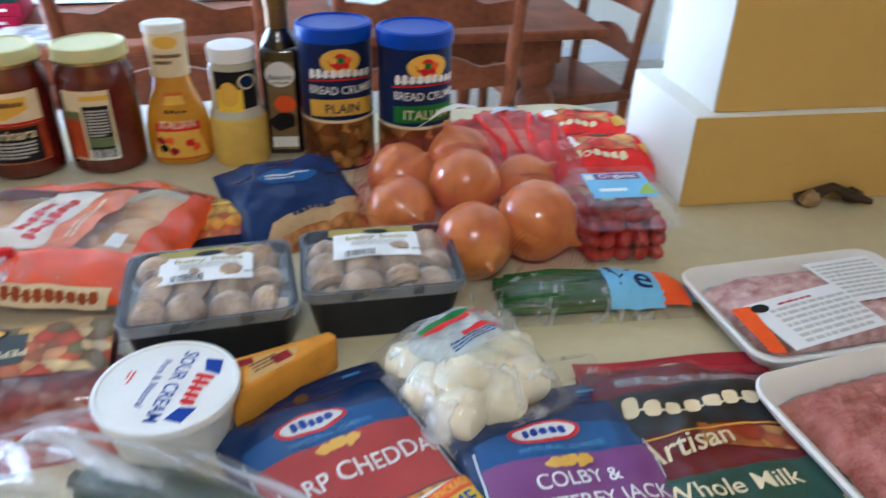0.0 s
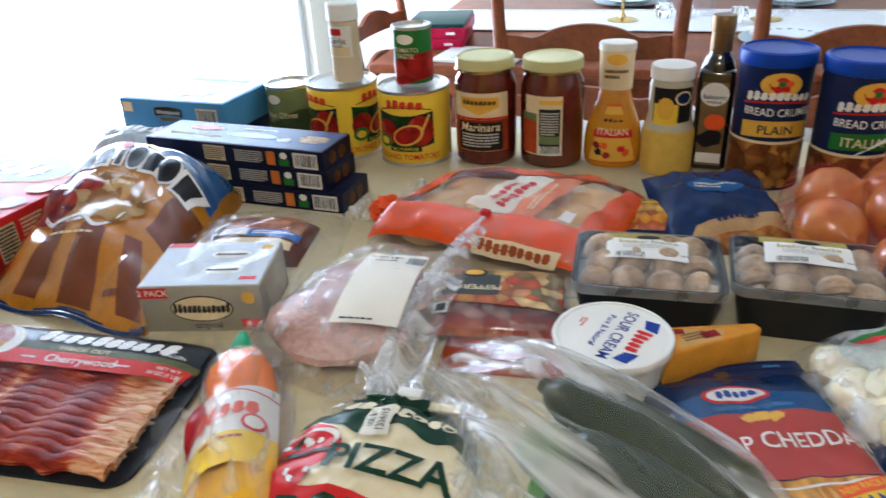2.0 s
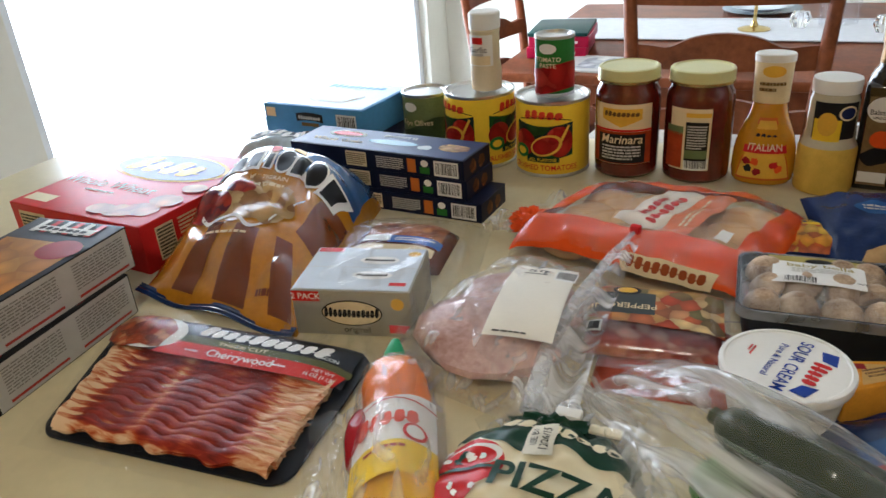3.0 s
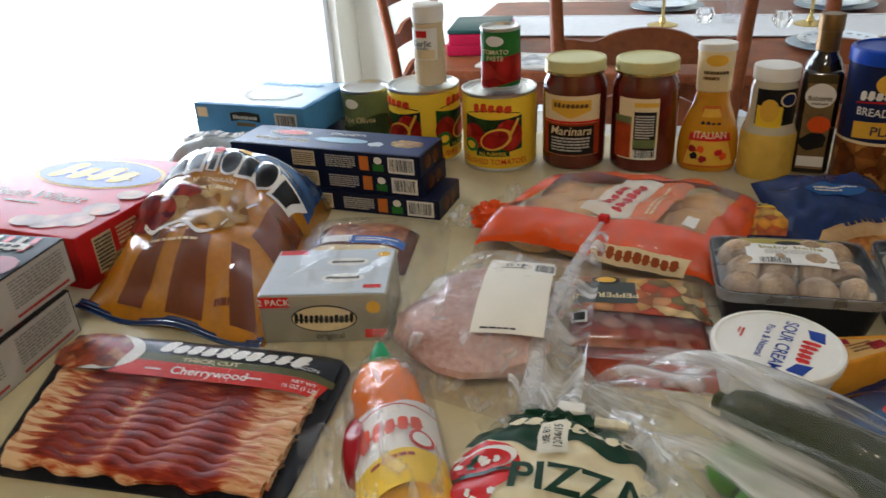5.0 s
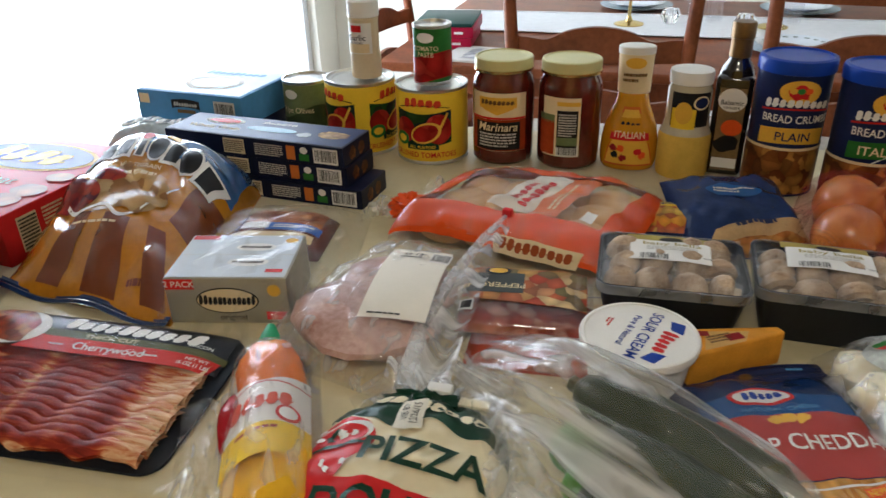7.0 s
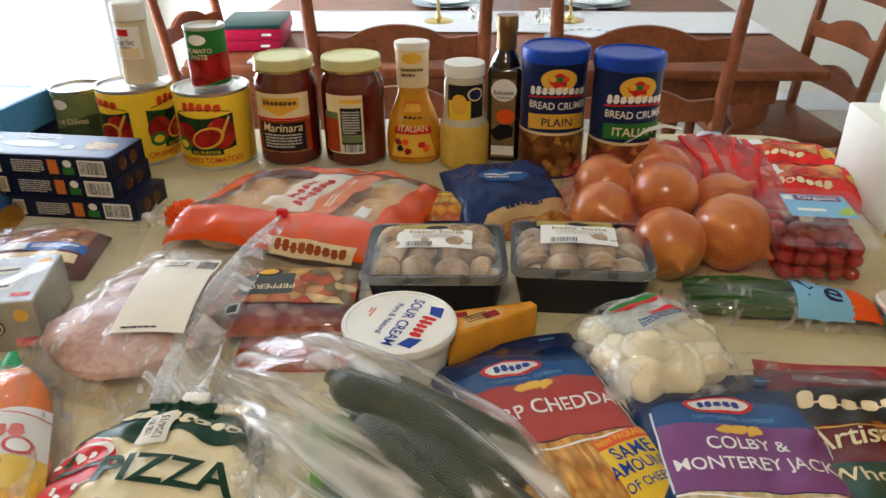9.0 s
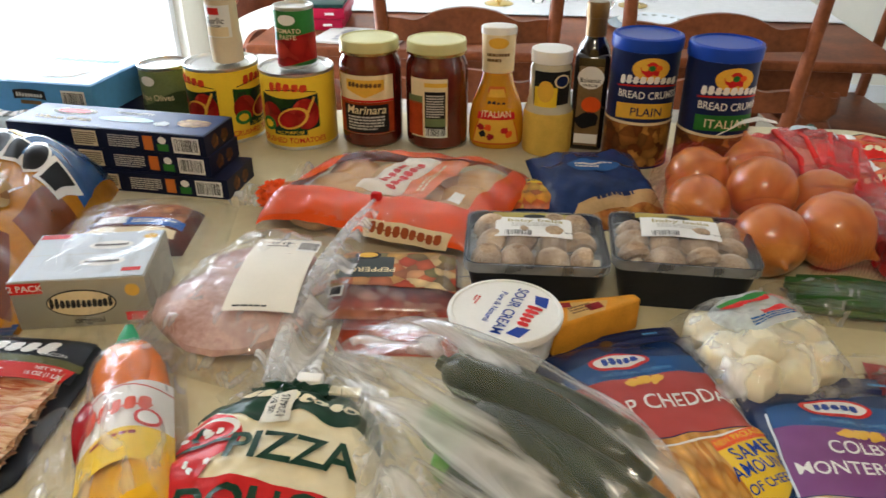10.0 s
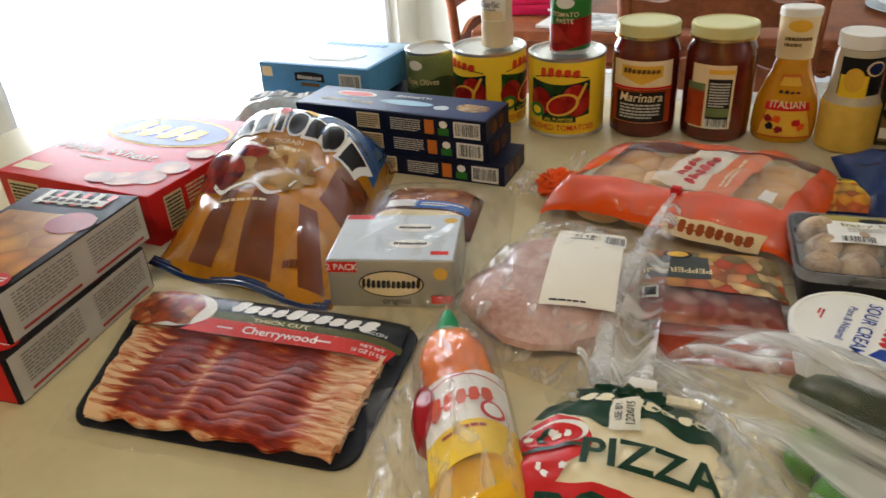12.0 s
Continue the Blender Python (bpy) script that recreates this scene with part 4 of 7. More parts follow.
CLEAR_TUB = film("clear_tub", (0.97, 0.97, 0.98), haze=0.008, rough=0.06, bump=0.2, bscale=26, bdist=0.003, shine=0.05, graze=0.3)


def lump(rx, ry, rz, wob=0.12, seed=0, freq=1.6, n=20, m=14, at=(0, 0, 0), dent=0.0):
    """A rounded irregular body with its middle at the given place."""
    verts, faces = [], []
    for j in range(m + 1):
        th = math.pi * j / m
        for i in range(n):
            a = 2 * math.pi * i / n
            d = Vector((math.sin(th) * math.cos(a), math.sin(th) * math.sin(a), math.cos(th)))
            k = 1 + wob * noise.noise(d * freq + Vector((seed * 5.1, seed * 2.3, 0)))
            if dent:
                k *= 1 - dent * math.exp(-(th / 0.35) ** 2)
            verts.append((at[0] + d.x * rx * k, at[1] + d.y * ry * k, at[2] + d.z * rz * k))
    for j in range(m):
        for i in range(n):
            q = (i + 1) % n
            faces.append((j * n + i, (j + 1) * n + i, (j + 1) * n + q, j * n + q))
    return verts, faces


# tortilla chip bag
CHIP_GOLD = surface("golden_bag_foil", (0.44, 0.175, 0.006), 0.2, var=0.2, scale=14, coat=0.78, bump=0.55, bscale=24, bdist=0.006)
CHIP_BROWN = surface("brown_bag_foil", (0.15, 0.032, 0.006), 0.2, var=0.2, scale=8, coat=0.78, bump=0.55, bscale=24, bdist=0.006)
CHIP_BLUE = surface("blue_bag_foil", (0.03, 0.10, 0.26), 0.2, var=0.2, scale=10, coat=0.78, bump=0.55, bscale=24, bdist=0.006)
CHIP_PRINT = printed("chip_print", [(0.55, 0.33, 0.12), (0.66, 0.45, 0.2), (0.35, 0.17, 0.06)], 38, coat=0.7, rough=0.2)
SALSA = printed("salsa_print", [(0.30, 0.02, 0.02), (0.45, 0.05, 0.02), (0.12, 0.015, 0.03)], 60, coat=0.7, rough=0.2)
t = thing("tortilla_chip_bag", yawed(-0.293, -0.320, 0, 12) @ Matrix.Diagonal((0.95, 1, 1, 1)), "puffed golden brown bag of tortilla chips with blue ends", "chip bag", "tortilla chip bags")
CHIP_NAVY = surface("navy_bag_foil", (0.012, 0.03, 0.10), 0.2, var=0.2, scale=10, coat=0.78, bump=0.4, bscale=24, bdist=0.006)


def chips(u, v):
    c = (v - 0.085) / (0.0925 if v > 0.085 else 0.2625)
    k = max(0, 1 - (abs(u) / 0.1225) ** 3.6) ** 0.55 * max(0, 1 - abs(c) ** (2.2 if c > 0 else 1.7)) ** 0.75
    q = Vector((u * 15, v * 15, 14.6))
    crease = 0.007 * noise.noise(q) + 0.004 * noise.noise(q * 2.3) - 0.005 * max(0, 1 - abs(noise.noise(Vector((u * 9 + v * 4, v * 7, 3.3)))) * 9)
    flute = 0.006 * math.sin(u * 75 + 1.0) * max(0, min(1, (-0.06 - v) / 0.08))
    return Vector((u, v - 0.31 * u, 0.0006 + max(0, 0.097 * k + (crease + flute) * min(1, k * 2))))


fn = chips
bag("bag", t, fn, 0.245, 0.355, CHIP_GOLD, 80, 96)
quad("blue_end", t, fn, [(-0.118, 0.052), (0.118, 0.046), (0.118, 0.172), (-0.118, 0.172)], CHIP_BLUE, n=30, eps=0.001)
for a, b in ((-0.070, -0.036), (-0.004, 0.044), (0.080, 0.112)):
    quad("brown_stripe", t, fn, [(a, -0.168), (b, -0.168), (b * 0.72, -0.078), (a * 0.72, -0.078)], CHIP_BROWN, n=24, eps=0.001)
quad("brown_side", t, fn, [(0.078, -0.060), (0.118, -0.08), (0.118, 0.020), (0.088, 0.010)], CHIP_BROWN, n=24, eps=0.001)
quad("brown_side", t, fn, [(-0.118, -0.02), (-0.085, -0.02), (-0.078, 0.046), (-0.118, 0.050)], CHIP_BROWN, n=20, eps=0.001)
oval("window", t, fn, 0.0, -0.030, 0.070, 0.040, CHIP_PRINT, 8, eps=0.0013, n=40, rings=12, wob=0.25)
for k, (px, py) in enumerate(((-0.035, -0.018), (0.0, -0.035), (0.035, -0.012), (-0.015, 0.000), (0.020, -0.050), (0.045, -0.035))):
    oval("chip_picture", t, fn, px, py, 0.022, 0.015, CHIP_PRINT, 35 * k, eps=0.0017 + 0.0002 * k, n=18, rings=4, wob=0.35, seed=k + 2)
oval("salsa_bowl", t, fn, -0.066, -0.052, 0.036, 0.028, SALSA, 8, eps=0.0022, n=30, rings=8)
oval("salsa_dip", t, fn, -0.030, -0.010, 0.022, 0.012, SALSA, 20, eps=0.0026, n=24, rings=5, wob=0.5, seed=3)


def wave_line(u):
    return -0.072 - 0.008 * math.sin(u * 95) + 16.0 * max(0, u - 0.012) ** 2 + 1.1 * max(0, u - 0.058)


part("white_wave", sheet(lambda u, v: lift(fn, u, wave_line(u) + v, 0.0024), -0.068, 0.070, -0.003, 0.003, 80, 2), WHITE_PRINT, t)
for k in range(8):
    px = -0.094 + 0.027 * k
    py = 0.060 - 2.6 * px * px
    tilt = -260 * px * 0.5
    if k in (0, 4, 6):
        oval("brand_outline", t, fn, px, py, 0.0165, 0.027, WHITE_PRINT, tilt, eps=0.0016)
        oval("brand_shape", t, fn, px, py, 0.0135, 0.023, INK, tilt, eps=0.0021)
    elif k == 3:
        patch("brand_outline", t, fn, px, py, 0.016, 0.044, WHITE_PRINT, tilt, eps=0.0016)
        patch("brand_shape", t, fn, px, py - 0.005, 0.009, 0.030, INK, tilt, eps=0.0021)
        oval("brand_dot", t, fn, px, py + 0.024, 0.009, 0.009, RED, eps=0.0024, rings=4)
    else:
        patch("brand_outline", t, fn, px, py, 0.030, 0.050, WHITE_PRINT, tilt, eps=0.0016)
        patch("brand_shape", t, fn, px, py, 0.019, 0.040, INK, tilt, eps=0.0021)
quad("brand_flag", t, fn, [(0.010, 0.092), (0.034, 0.088), (0.030, 0.104), (0.014, 0.106)], GOLD, eps=0.0018)
lettering(t, "MULTIGRAIN", fn, 0.000, 0.021, 0.008, CREAM, 3, eps=0.0020)
small_print(t, fn, -0.004, 0.007, 0.08, 0.013, 1, CREAM, 3, eps=0.0020, seed=2)
small_print(t, fn, 0.0, -0.092, 0.10, 0.006, 1, CREAM, 2, eps=0.0020, seed=8)
small_print(t, fn, 0.080, -0.148, 0.048, 0.014, 1, CHIP_BROWN, 3, eps=0.0024, seed=9)
part("crimped_foot", sheet(lambda u, v: Vector((u, -0.176 + v - 0.31 * u, 0.006 + 0.005 * math.sin(u * 45 + 1) + 0.0012 * math.sin(v * 1400))), -0.121, 0.121, -0.011, 0.006, 60, 10), CHIP_NAVY, t, "flat crimped navy seam")

# a second chip bag, standing behind the first
t = thing("tortilla_chip_bag", yawed(-0.412, -0.098, 0, 4), "pale blue and white chip bag behind the golden one", "chip bag", "tortilla chip bags")
fb2 = pillow(0.190, 0.120, 0.076, 3.0, 2.6, 0.008, 11, 24, sharp=0.5)
bag("bag", t, fb2, 0.190, 0.120, surface("pale_blue_foil", (0.52, 0.62, 0.70), 0.2, var=0.3, scale=14, coat=0.78, bump=0.55, bscale=24, bdist=0.006), 44, 36)
for k in range(4):
    patch("brand_outline", t, fb2, -0.045 + 0.030 * k, 0.0, 0.026, 0.036, WHITE_PRINT, 12, eps=0.0014)
    patch("brand_shape", t, fb2, -0.045 + 0.030 * k, 0.0, 0.010 + 0.004 * (k % 2), 0.028, INK, 12, eps=0.0019)

# bacon
BOARD = surface("black_backing_board", (0.012, 0.014, 0.02), 0.3, var=0.2, coat=0.4)
m = bpy.data.materials.new("bacon")
m.use_nodes = True
nt = m.node_tree
b = nt.nodes["Principled BSDF"]
info = nt.nodes.new("ShaderNodeObjectInfo")
tc = nt.nodes.new("ShaderNodeTexCoord")
shift = nt.nodes.new("ShaderNodeVectorMath")
shift.operation = "MULTIPLY_ADD"
shift.inputs[1].default_value = (0.0, 3.0, 1.0)
comb = nt.nodes.new("ShaderNodeCombineXYZ")
nt.links.new(info.outputs["Random"], comb.inputs[1])
nt.links.new(comb.outputs[0], shift.inputs[0])
nt.links.new(tc.outputs["Object"], shift.inputs[2])
mp = nt.nodes.new("ShaderNodeMapping")
mp.inputs["Scale"].default_value = (45, 230, 20)
nt.links.new(shift.outputs[0], mp.inputs["Vector"])
ns = node(nt, "ShaderNodeTexNoise", Scale=1.0, Detail=3.0, Distortion=0.8)
nt.links.new(mp.outputs[0], ns.inputs["Vector"])
sepx = nt.nodes.new("ShaderNodeSeparateXYZ")
nt.links.new(tc.outputs["Object"], sepx.inputs[0])
prof = nt.nodes.new("ShaderNodeMapRange")
prof.inputs["From Min"].default_value = -0.12
prof.inputs["From Max"].default_value = 0.12
nt.links.new(sepx.outputs[0], prof.inputs["Value"])
band = ramp(nt, prof.outputs[0], [(0.0, (0.75,) * 3), (0.10, (0.55,) * 3), (0.16, (0.16,) * 3), (0.34, (0.14,) * 3), (0.40, (0.56,) * 3), (0.45, (0.16,) * 3), (0.62, (0.34,) * 3), (0.78, (0.14,) * 3), (0.86, (0.60,) * 3), (1.0, (0.76,) * 3)])
addn = node(nt, "ShaderNodeMath")
addn.operation = "MULTIPLY_ADD"
addn.inputs[1].default_value = 1.1
addn.inputs[2].default_value = -0.56
nt.links.new(ns.outputs["Fac"], addn.inputs[0])
tot = node(nt, "ShaderNodeMath")
edge = nt.nodes.new("ShaderNodeMapRange")
edge.inputs["From Min"].default_value = -0.0150
edge.inputs["From Max"].default_value = -0.0180
edge.inputs["To Max"].default_value = 0.48
nt.links.new(sepx.outputs[1], edge.inputs["Value"])
rim = node(nt, "ShaderNodeMath")
nt.links.new(addn.outputs[0], rim.inputs[0])
nt.links.new(edge.outputs[0], rim.inputs[1])
nt.links.new(rim.outputs[0], tot.inputs[0])
nt.links.new(band, tot.inputs[1])
col = ramp(nt, tot.outputs[0], [(0.0, (0.12, 0.010, 0.005)), (0.30, (0.25, 0.022, 0.010)), (0.48, (0.38, 0.07, 0.018)), (0.62, (0.54, 0.23, 0.10)), (0.85, (0.70, 0.48, 0.28))])
nt.links.new(col, b.inputs["Base Color"])
b.inputs["Roughness"].default_value = 0.5
b.inputs["Specular IOR Level"].default_value = 0.15
BACON = m
t = thing("bacon_pack", pose(-0.163, -0.622, 0), "flat black pack of sliced bacon under clear film", "bacon pack")


def bacon_at(u, v, z):
    """The pack narrows towards its foot and its head is a little raised."""
    a, b = (u + 0.14) / 0.28, (v + 0.09) / 0.18
    top = Vector((-0.170, 0.084)).lerp(Vector((0.136, 0.098)), a)
    low = Vector((-0.112, -0.096)).lerp(Vector((0.145, -0.079)), a)
    p = low.lerp(top, b)
    return Vector((p.x, p.y, z + 0.008 * max(0, b) ** 2))


def bacon_top(u, v):
    k = max(0, 1 - abs(u / 0.141) ** 8) * max(0, 1 - abs(v / 0.091) ** 8)
    return bacon_at(u, v, 0.004 + 0.013 * k)


bv, bf = tray_mesh([(0.276, 0.176, 0.020, 0.0004), (0.280, 0.180, 0.021, 0.0016), (0.279, 0.179, 0.021, 0.0036), (0.268, 0.168, 0.018, 0.0046)])
part("board", ([tuple(bacon_at(*q)) for q in bv], bf), BOARD, t, "black backing board with rounded corners")
part("film_margin", sheet(lambda u, v: bacon_at(u, v, 0.0014 + 0.006 * abs(noise.noise(Vector((u * 25, v * 25, 4))))), -0.150, 0.164, -0.106, 0.098, 40, 30), FILM_FLAT, t, "loose clear film edge", shadow=False)
for k in range(11):
    vk = 0.030 - 0.0098 * k
    mid = bacon_at(0, vk, 0)

    def rasher(u, v):
        wob = 0.0018 * math.sin(u * 105 + k * 0.4) + 0.0016 * math.sin(u * 190 + 1 + k)
        z = 0.0075 + 0.0075 * (1 - (v / 0.019) ** 4) + 0.0012 * math.sin(u * 105 + k * 0.4) - v * 0.20 + 0.0002 * k
        return bacon_at(u * (1 - 0.02 * (k % 3)), vk + v + wob, z) - mid
    ob = part("slice", join(sheet(rasher, -0.122, 0.126, -0.019, 0.019, 60, 8), sheet(lambda u, v: rasher(u, v) - Vector((0, 0, 0.003)), -0.122, 0.126, 0.019, -0.019, 60, 2)), BACON, t)
    ob.location = mid
s = lambda u, v: bacon_top(u, v) + Vector((0, 0, 0.0035 * max(0, 1 - abs(u / 0.139) ** 6) * max(0, 1 - abs(v / 0.089) ** 6)))
quad("label_panel", t, s, [(-0.133, 0.026), (0.133, 0.026), (0.131, 0.084), (-0.131, 0.084)], BOARD, eps=0.0006, n=22)
quad("olive_band", t, s, [(-0.050, 0.043), (0.134, 0.041), (0.134, 0.050), (-0.058, 0.055)], surface("olive_ink", (0.10, 0.10, 0.035), 0.4), eps=0.0010, n=14)
quad("red_band", t, s, [(-0.072, 0.022), (0.126, 0.022), (0.131, 0.041), (-0.052, 0.043)], surface("bacon_red_ink", (0.56, 0.03, 0.02), 0.35), eps=0.0014, n=14)
brand(t, s, 0.036, 0.064, 0.140, 0.018, 10, WHITE_PRINT, -1, eps=0.0016, slant=0.35, first=1.1, seed=6)
lettering(t, "THICK CUT", s, 0.022, 0.0468, 0.0050, CREAM, eps=0.0018, squeeze=1.5)
lettering(t, "BACON", s, 0.108, 0.054, 0.0045, WHITE_PRINT, eps=0.0018)
lettering(t, "Cherrywood", s, 0.026, 0.0315, 0.0100, WHITE_PRINT, eps=0.0021)
small_print(t, s, -0.024, 0.0315, 0.024, 0.004, 1, WHITE_PRINT, eps=0.0020)
small_print(t, s, 0.072, 0.0315, 0.024, 0.004, 1, WHITE_PRINT, eps=0.0020)
lettering(t, "NET WT", s, 0.112, 0.0355, 0.004, WHITE_PRINT, eps=0.0021)
lettering(t, "16 OZ (1 LB)", s, 0.110, 0.0285, 0.005, WHITE_PRINT, eps=0.0021, squeeze=0.8)
oval("plate_picture", t, s, -0.092, 0.053, 0.046, 0.029, WHITE_PRINT, eps=0.0017)
oval("food_picture", t, s, -0.097, 0.054, 0.044, 0.028, printed("bacon_dish_print", [(0.30, 0.035, 0.015), (0.42, 0.09, 0.03), (0.16, 0.015, 0.01), (0.50, 0.22, 0.09)], 95), eps=0.0021, wob=0.3, rings=6)
part("film", sheet(lambda u, v: bacon_top(u, v) + Vector((0, 0, 0.0062 * max(0, 1 - abs(u / 0.141) ** 6) * max(0, 1 - abs(v / 0.091) ** 6) + 0.0012 * noise.noise(Vector((u * 40, v * 40, 0))))), -0.140, 0.140, -0.090, 0.090, 40, 30), film("bacon_film", haze=0.0, rough=0.05, bump=0.6, bscale=60, bdist=0.004, shine=0.009, graze=0.05), t, "tight clear film", shadow=False)

# small peppers in a bag
PEP_O = surface("orange_pepper", (0.80, 0.19, 0.006), 0.2, var=0.1, scale=20, coat=0.7, sub=0.1)
PEP_Y = surface("yellow_pepper", (0.80, 0.46, 0.016), 0.2, var=0.1, scale=20, coat=0.7, sub=0.1)
PEP_R = surface("red_pepper", (0.34, 0.012, 0.02), 0.2, var=0.15, scale=20, coat=0.7)
t = thing("pepper_bag", yawed(0.055, -0.643, 0, 25) @ Matrix.Diagonal((0.80, 1, 0.95, 1)), "clear bag of small sweet peppers, orange, yellow and red", "pepper bag")
for k, (px, py, pz, ax, ay, mm) in enumerate(((-0.004, 0.060, 0.030, 0.034, 0.044, PEP_O), (0.016, 0.05, 0.024, 0.02, 0.04, PEP_O), (-0.032, 0.0, 0.026, 0.020, 0.036, PEP_R), (0.004, -0.068, 0.032, 0.038, 0.045, PEP_Y), (0.021, -0.02, 0.022, 0.02, 0.04, PEP_O), (-0.022, -0.065, 0.022, 0.02, 0.04, PEP_Y), (0.022, -0.075, 0.022, 0.02, 0.036, PEP_O))):
    part("pepper", lump(ax, ay, 0.022 if k else 0.027, 0.16, k, 2.0, at=(px, py, pz)), mm, t)
fn = lambda u, v: Vector((u, v, 0.058 - 13 * u * u))
part("printed_band", sheet(lambda u, v: Vector((u, v + 0.12 * u + 0.010 * abs(u / 0.04) * (v > 0), 0.0605 - 15 * u * u)), -0.040, 0.042, -0.055, 0.016, 16, 8), WHITE_PRINT, t, "white printed band")
pf = lambda u, v: Vector((u, v + 0.12 * u, 0.0612 - 15 * u * u))
part("yellow_edge", sheet(lambda u, v: lift(pf, u, v, 0.0006), -0.040, 0.042, -0.070, -0.036, 16, 4), YELLOW, t)
brand(t, pf, -0.004, -0.010, 0.058, 0.018, 5, SCARLET, 6, eps=0.0012, slant=0.15, first=1.2)
oval("pepper_mark", t, pf, 0.022, -0.026, 0.011, 0.010, RED, eps=0.0012)
oval("pepper_mark_middle", t, pf, 0.022, -0.026, 0.008, 0.007, WHITE_PRINT, eps=0.0016)
quad("red_line", t, pf, [(-0.040, 0.014), (0.042, 0.010), (0.042, 0.0115), (-0.040, 0.0155)], RED, eps=0.001)
small_print(t, pf, 0.005, -0.043, 0.06, 0.006, 1, DEEP_RED, eps=0.0012)
part("green_tip", tube([(-0.004, 0.094, 0.038), (-0.003, 0.106, 0.042), (-0.002, 0.118, 0.046)], 0.014, 12, 0.6, [1.0, 0.8, 0.35]), surface("green_tape", (0.03, 0.28, 0.12), 0.4), t, "green gathered top")
fb = pillow(0.100, 0.235, 0.064, 2.2, 4, 0.004, 9, 40, sharp=0.5)
bag("film", t, fb, 0.100, 0.235, FILM, 40, 60, "clear crackling film", shadow=False)
part("film_flap", sheet(lambda u, v: Vector((u - 0.065, v - 0.02, 0.004 + 0.022 * abs(noise.noise(Vector((u * 30, v * 22, 8)))))), -0.032, 0.030, -0.09, 0.085, 24, 40), FILM, t, shadow=False)

# pizza dough
DOUGH_BAG = surface("cream_bag_plastic", (0.74, 0.66, 0.45), 0.3, var=0.06, scale=20, coat=0.4, bump=0.3, bscale=50, bdist=0.003)
t = thing("pizza_dough_bag", yawed(0.174, -0.668, 0, 0), "cream plastic bag of pizza dough with red and green print", "dough bag")
dough_base = pillow(0.158, 0.176, 0.047, 2.3, 2.6, 0.005, 5, 32, sharp=0.45)


def dough(u, v):
    p = dough_base(u, v)
    k = max(0.0, min(1.0, (v - 0.015) / 0.07))
    pleat = (0.004 * math.sin(u * 150 + 2 * noise.noise(Vector((u * 20, v * 20, 1)))) + 0.005 * noise.noise(Vector((u * 60, v * 25, 9)))) * k * min(1, p.z * 60)
    return Vector((p.x * (1 - 0.30 * k * k) + 0.004 * k, p.y, max(0.0005, p.z + pleat)))


fn = dough
bag("bag", t, fn, 0.158, 0.176, DOUGH_BAG, 64, 64)
part("green_top", sheet(lambda u, v: lift(fn, u, v + (0.005 * math.sin(u * 60) + 0.004 * math.sin(u * 130)) * (0.084 - v) / 0.05, 0.0008), -0.074, 0.076, 0.032, 0.084, 40, 16), DARK_GREEN, t)
quad("red_foot", t, fn, [(-0.074, -0.078), (0.074, -0.078), (0.076, -0.034), (-0.058, -0.032)], RED, eps=0.0009, n=24)
lettering(t, "PIZZA", fn, 0.019, -0.004, 0.028, DARK_GREEN, 4, eps=0.0032, squeeze=0.86, bold=0.03)
lettering(t, "DOUGH", fn, 0.012, -0.053, 0.026, DARK_GREEN, 3, eps=0.0030, squeeze=0.9, bold=0.035)
oval("slice_rim", t, fn, -0.050, 0.004, 0.032, 0.028, DOUGH_BAG, 0, eps=0.0010, n=32, rings=6)
oval("pizza_slice", t, fn, -0.050, 0.004, 0.030, 0.026, RED, 0, eps=0.0014, n=32, rings=6)
quad("pizza_slice", t, fn, [(-0.076, -0.040), (-0.040, -0.040), (-0.032, -0.020), (-0.076, -0.004)], RED, eps=0.0015, n=14)
oval("slice_crust", t, fn, -0.046, 0.012, 0.022, 0.012, WHITE_PRINT, 12, eps=0.0019, n=28, rings=4)
oval("slice_filling", t, fn, -0.047, 0.010, 0.020, 0.0105, RED, 12, eps=0.0023, n=28, rings=4)
quad("slice_edge", t, fn, [(-0.074, -0.010), (-0.024, -0.001), (-0.026, 0.003), (-0.070, -0.005)], DARK_GREEN, eps=0.0027)
rnd = random.Random(12)
for k in range(12):
    oval("topping", t, fn, rnd.uniform(-0.068, -0.034), rnd.choice((rnd.uniform(0.004, 0.018), rnd.uniform(-0.034, -0.014))), 0.0036, 0.0024, WHITE_PRINT if k % 3 else DARK_GREEN, rnd.uniform(0, 180), eps=0.0030, n=10, rings=2, wob=0.6, seed=k)
patch("date_sticker", t, fn, -0.004, 0.040, 0.022, 0.040, surface("clear_date_label", (0.66, 0.62, 0.50), 0.4), 10, eps=0.0034)
lettering(t, "USE BY:", fn, -0.008, 0.040, 0.0048, INK, 100, eps=0.0042)
lettering(t, "12/26/15", fn, 0.000, 0.039, 0.0058, INK, 100, eps=0.0042)
brand(t, fn, 0.008, 0.057, 0.104, 0.015, 8, DOUGH_BAG, -4, eps=0.0018)
part("gathered_neck", lump(0.036, 0.012, 0.015, 0.6, 3, 5.0, at=(-0.006, 0.084, 0.016)), DARK_GREEN, t)
part("bag_clip", box(0.022, 0.012, 0.008, 0.002, (0.004, 0.096, 0.024)), PLASTIC_WHITE, t, "white plastic bag clip")
part("tape_end", box(0.026, 0.010, 0.003, 0.001, (0.036, 0.088, 0.024)), DOUGH_BAG, t, "cream folded tape end")

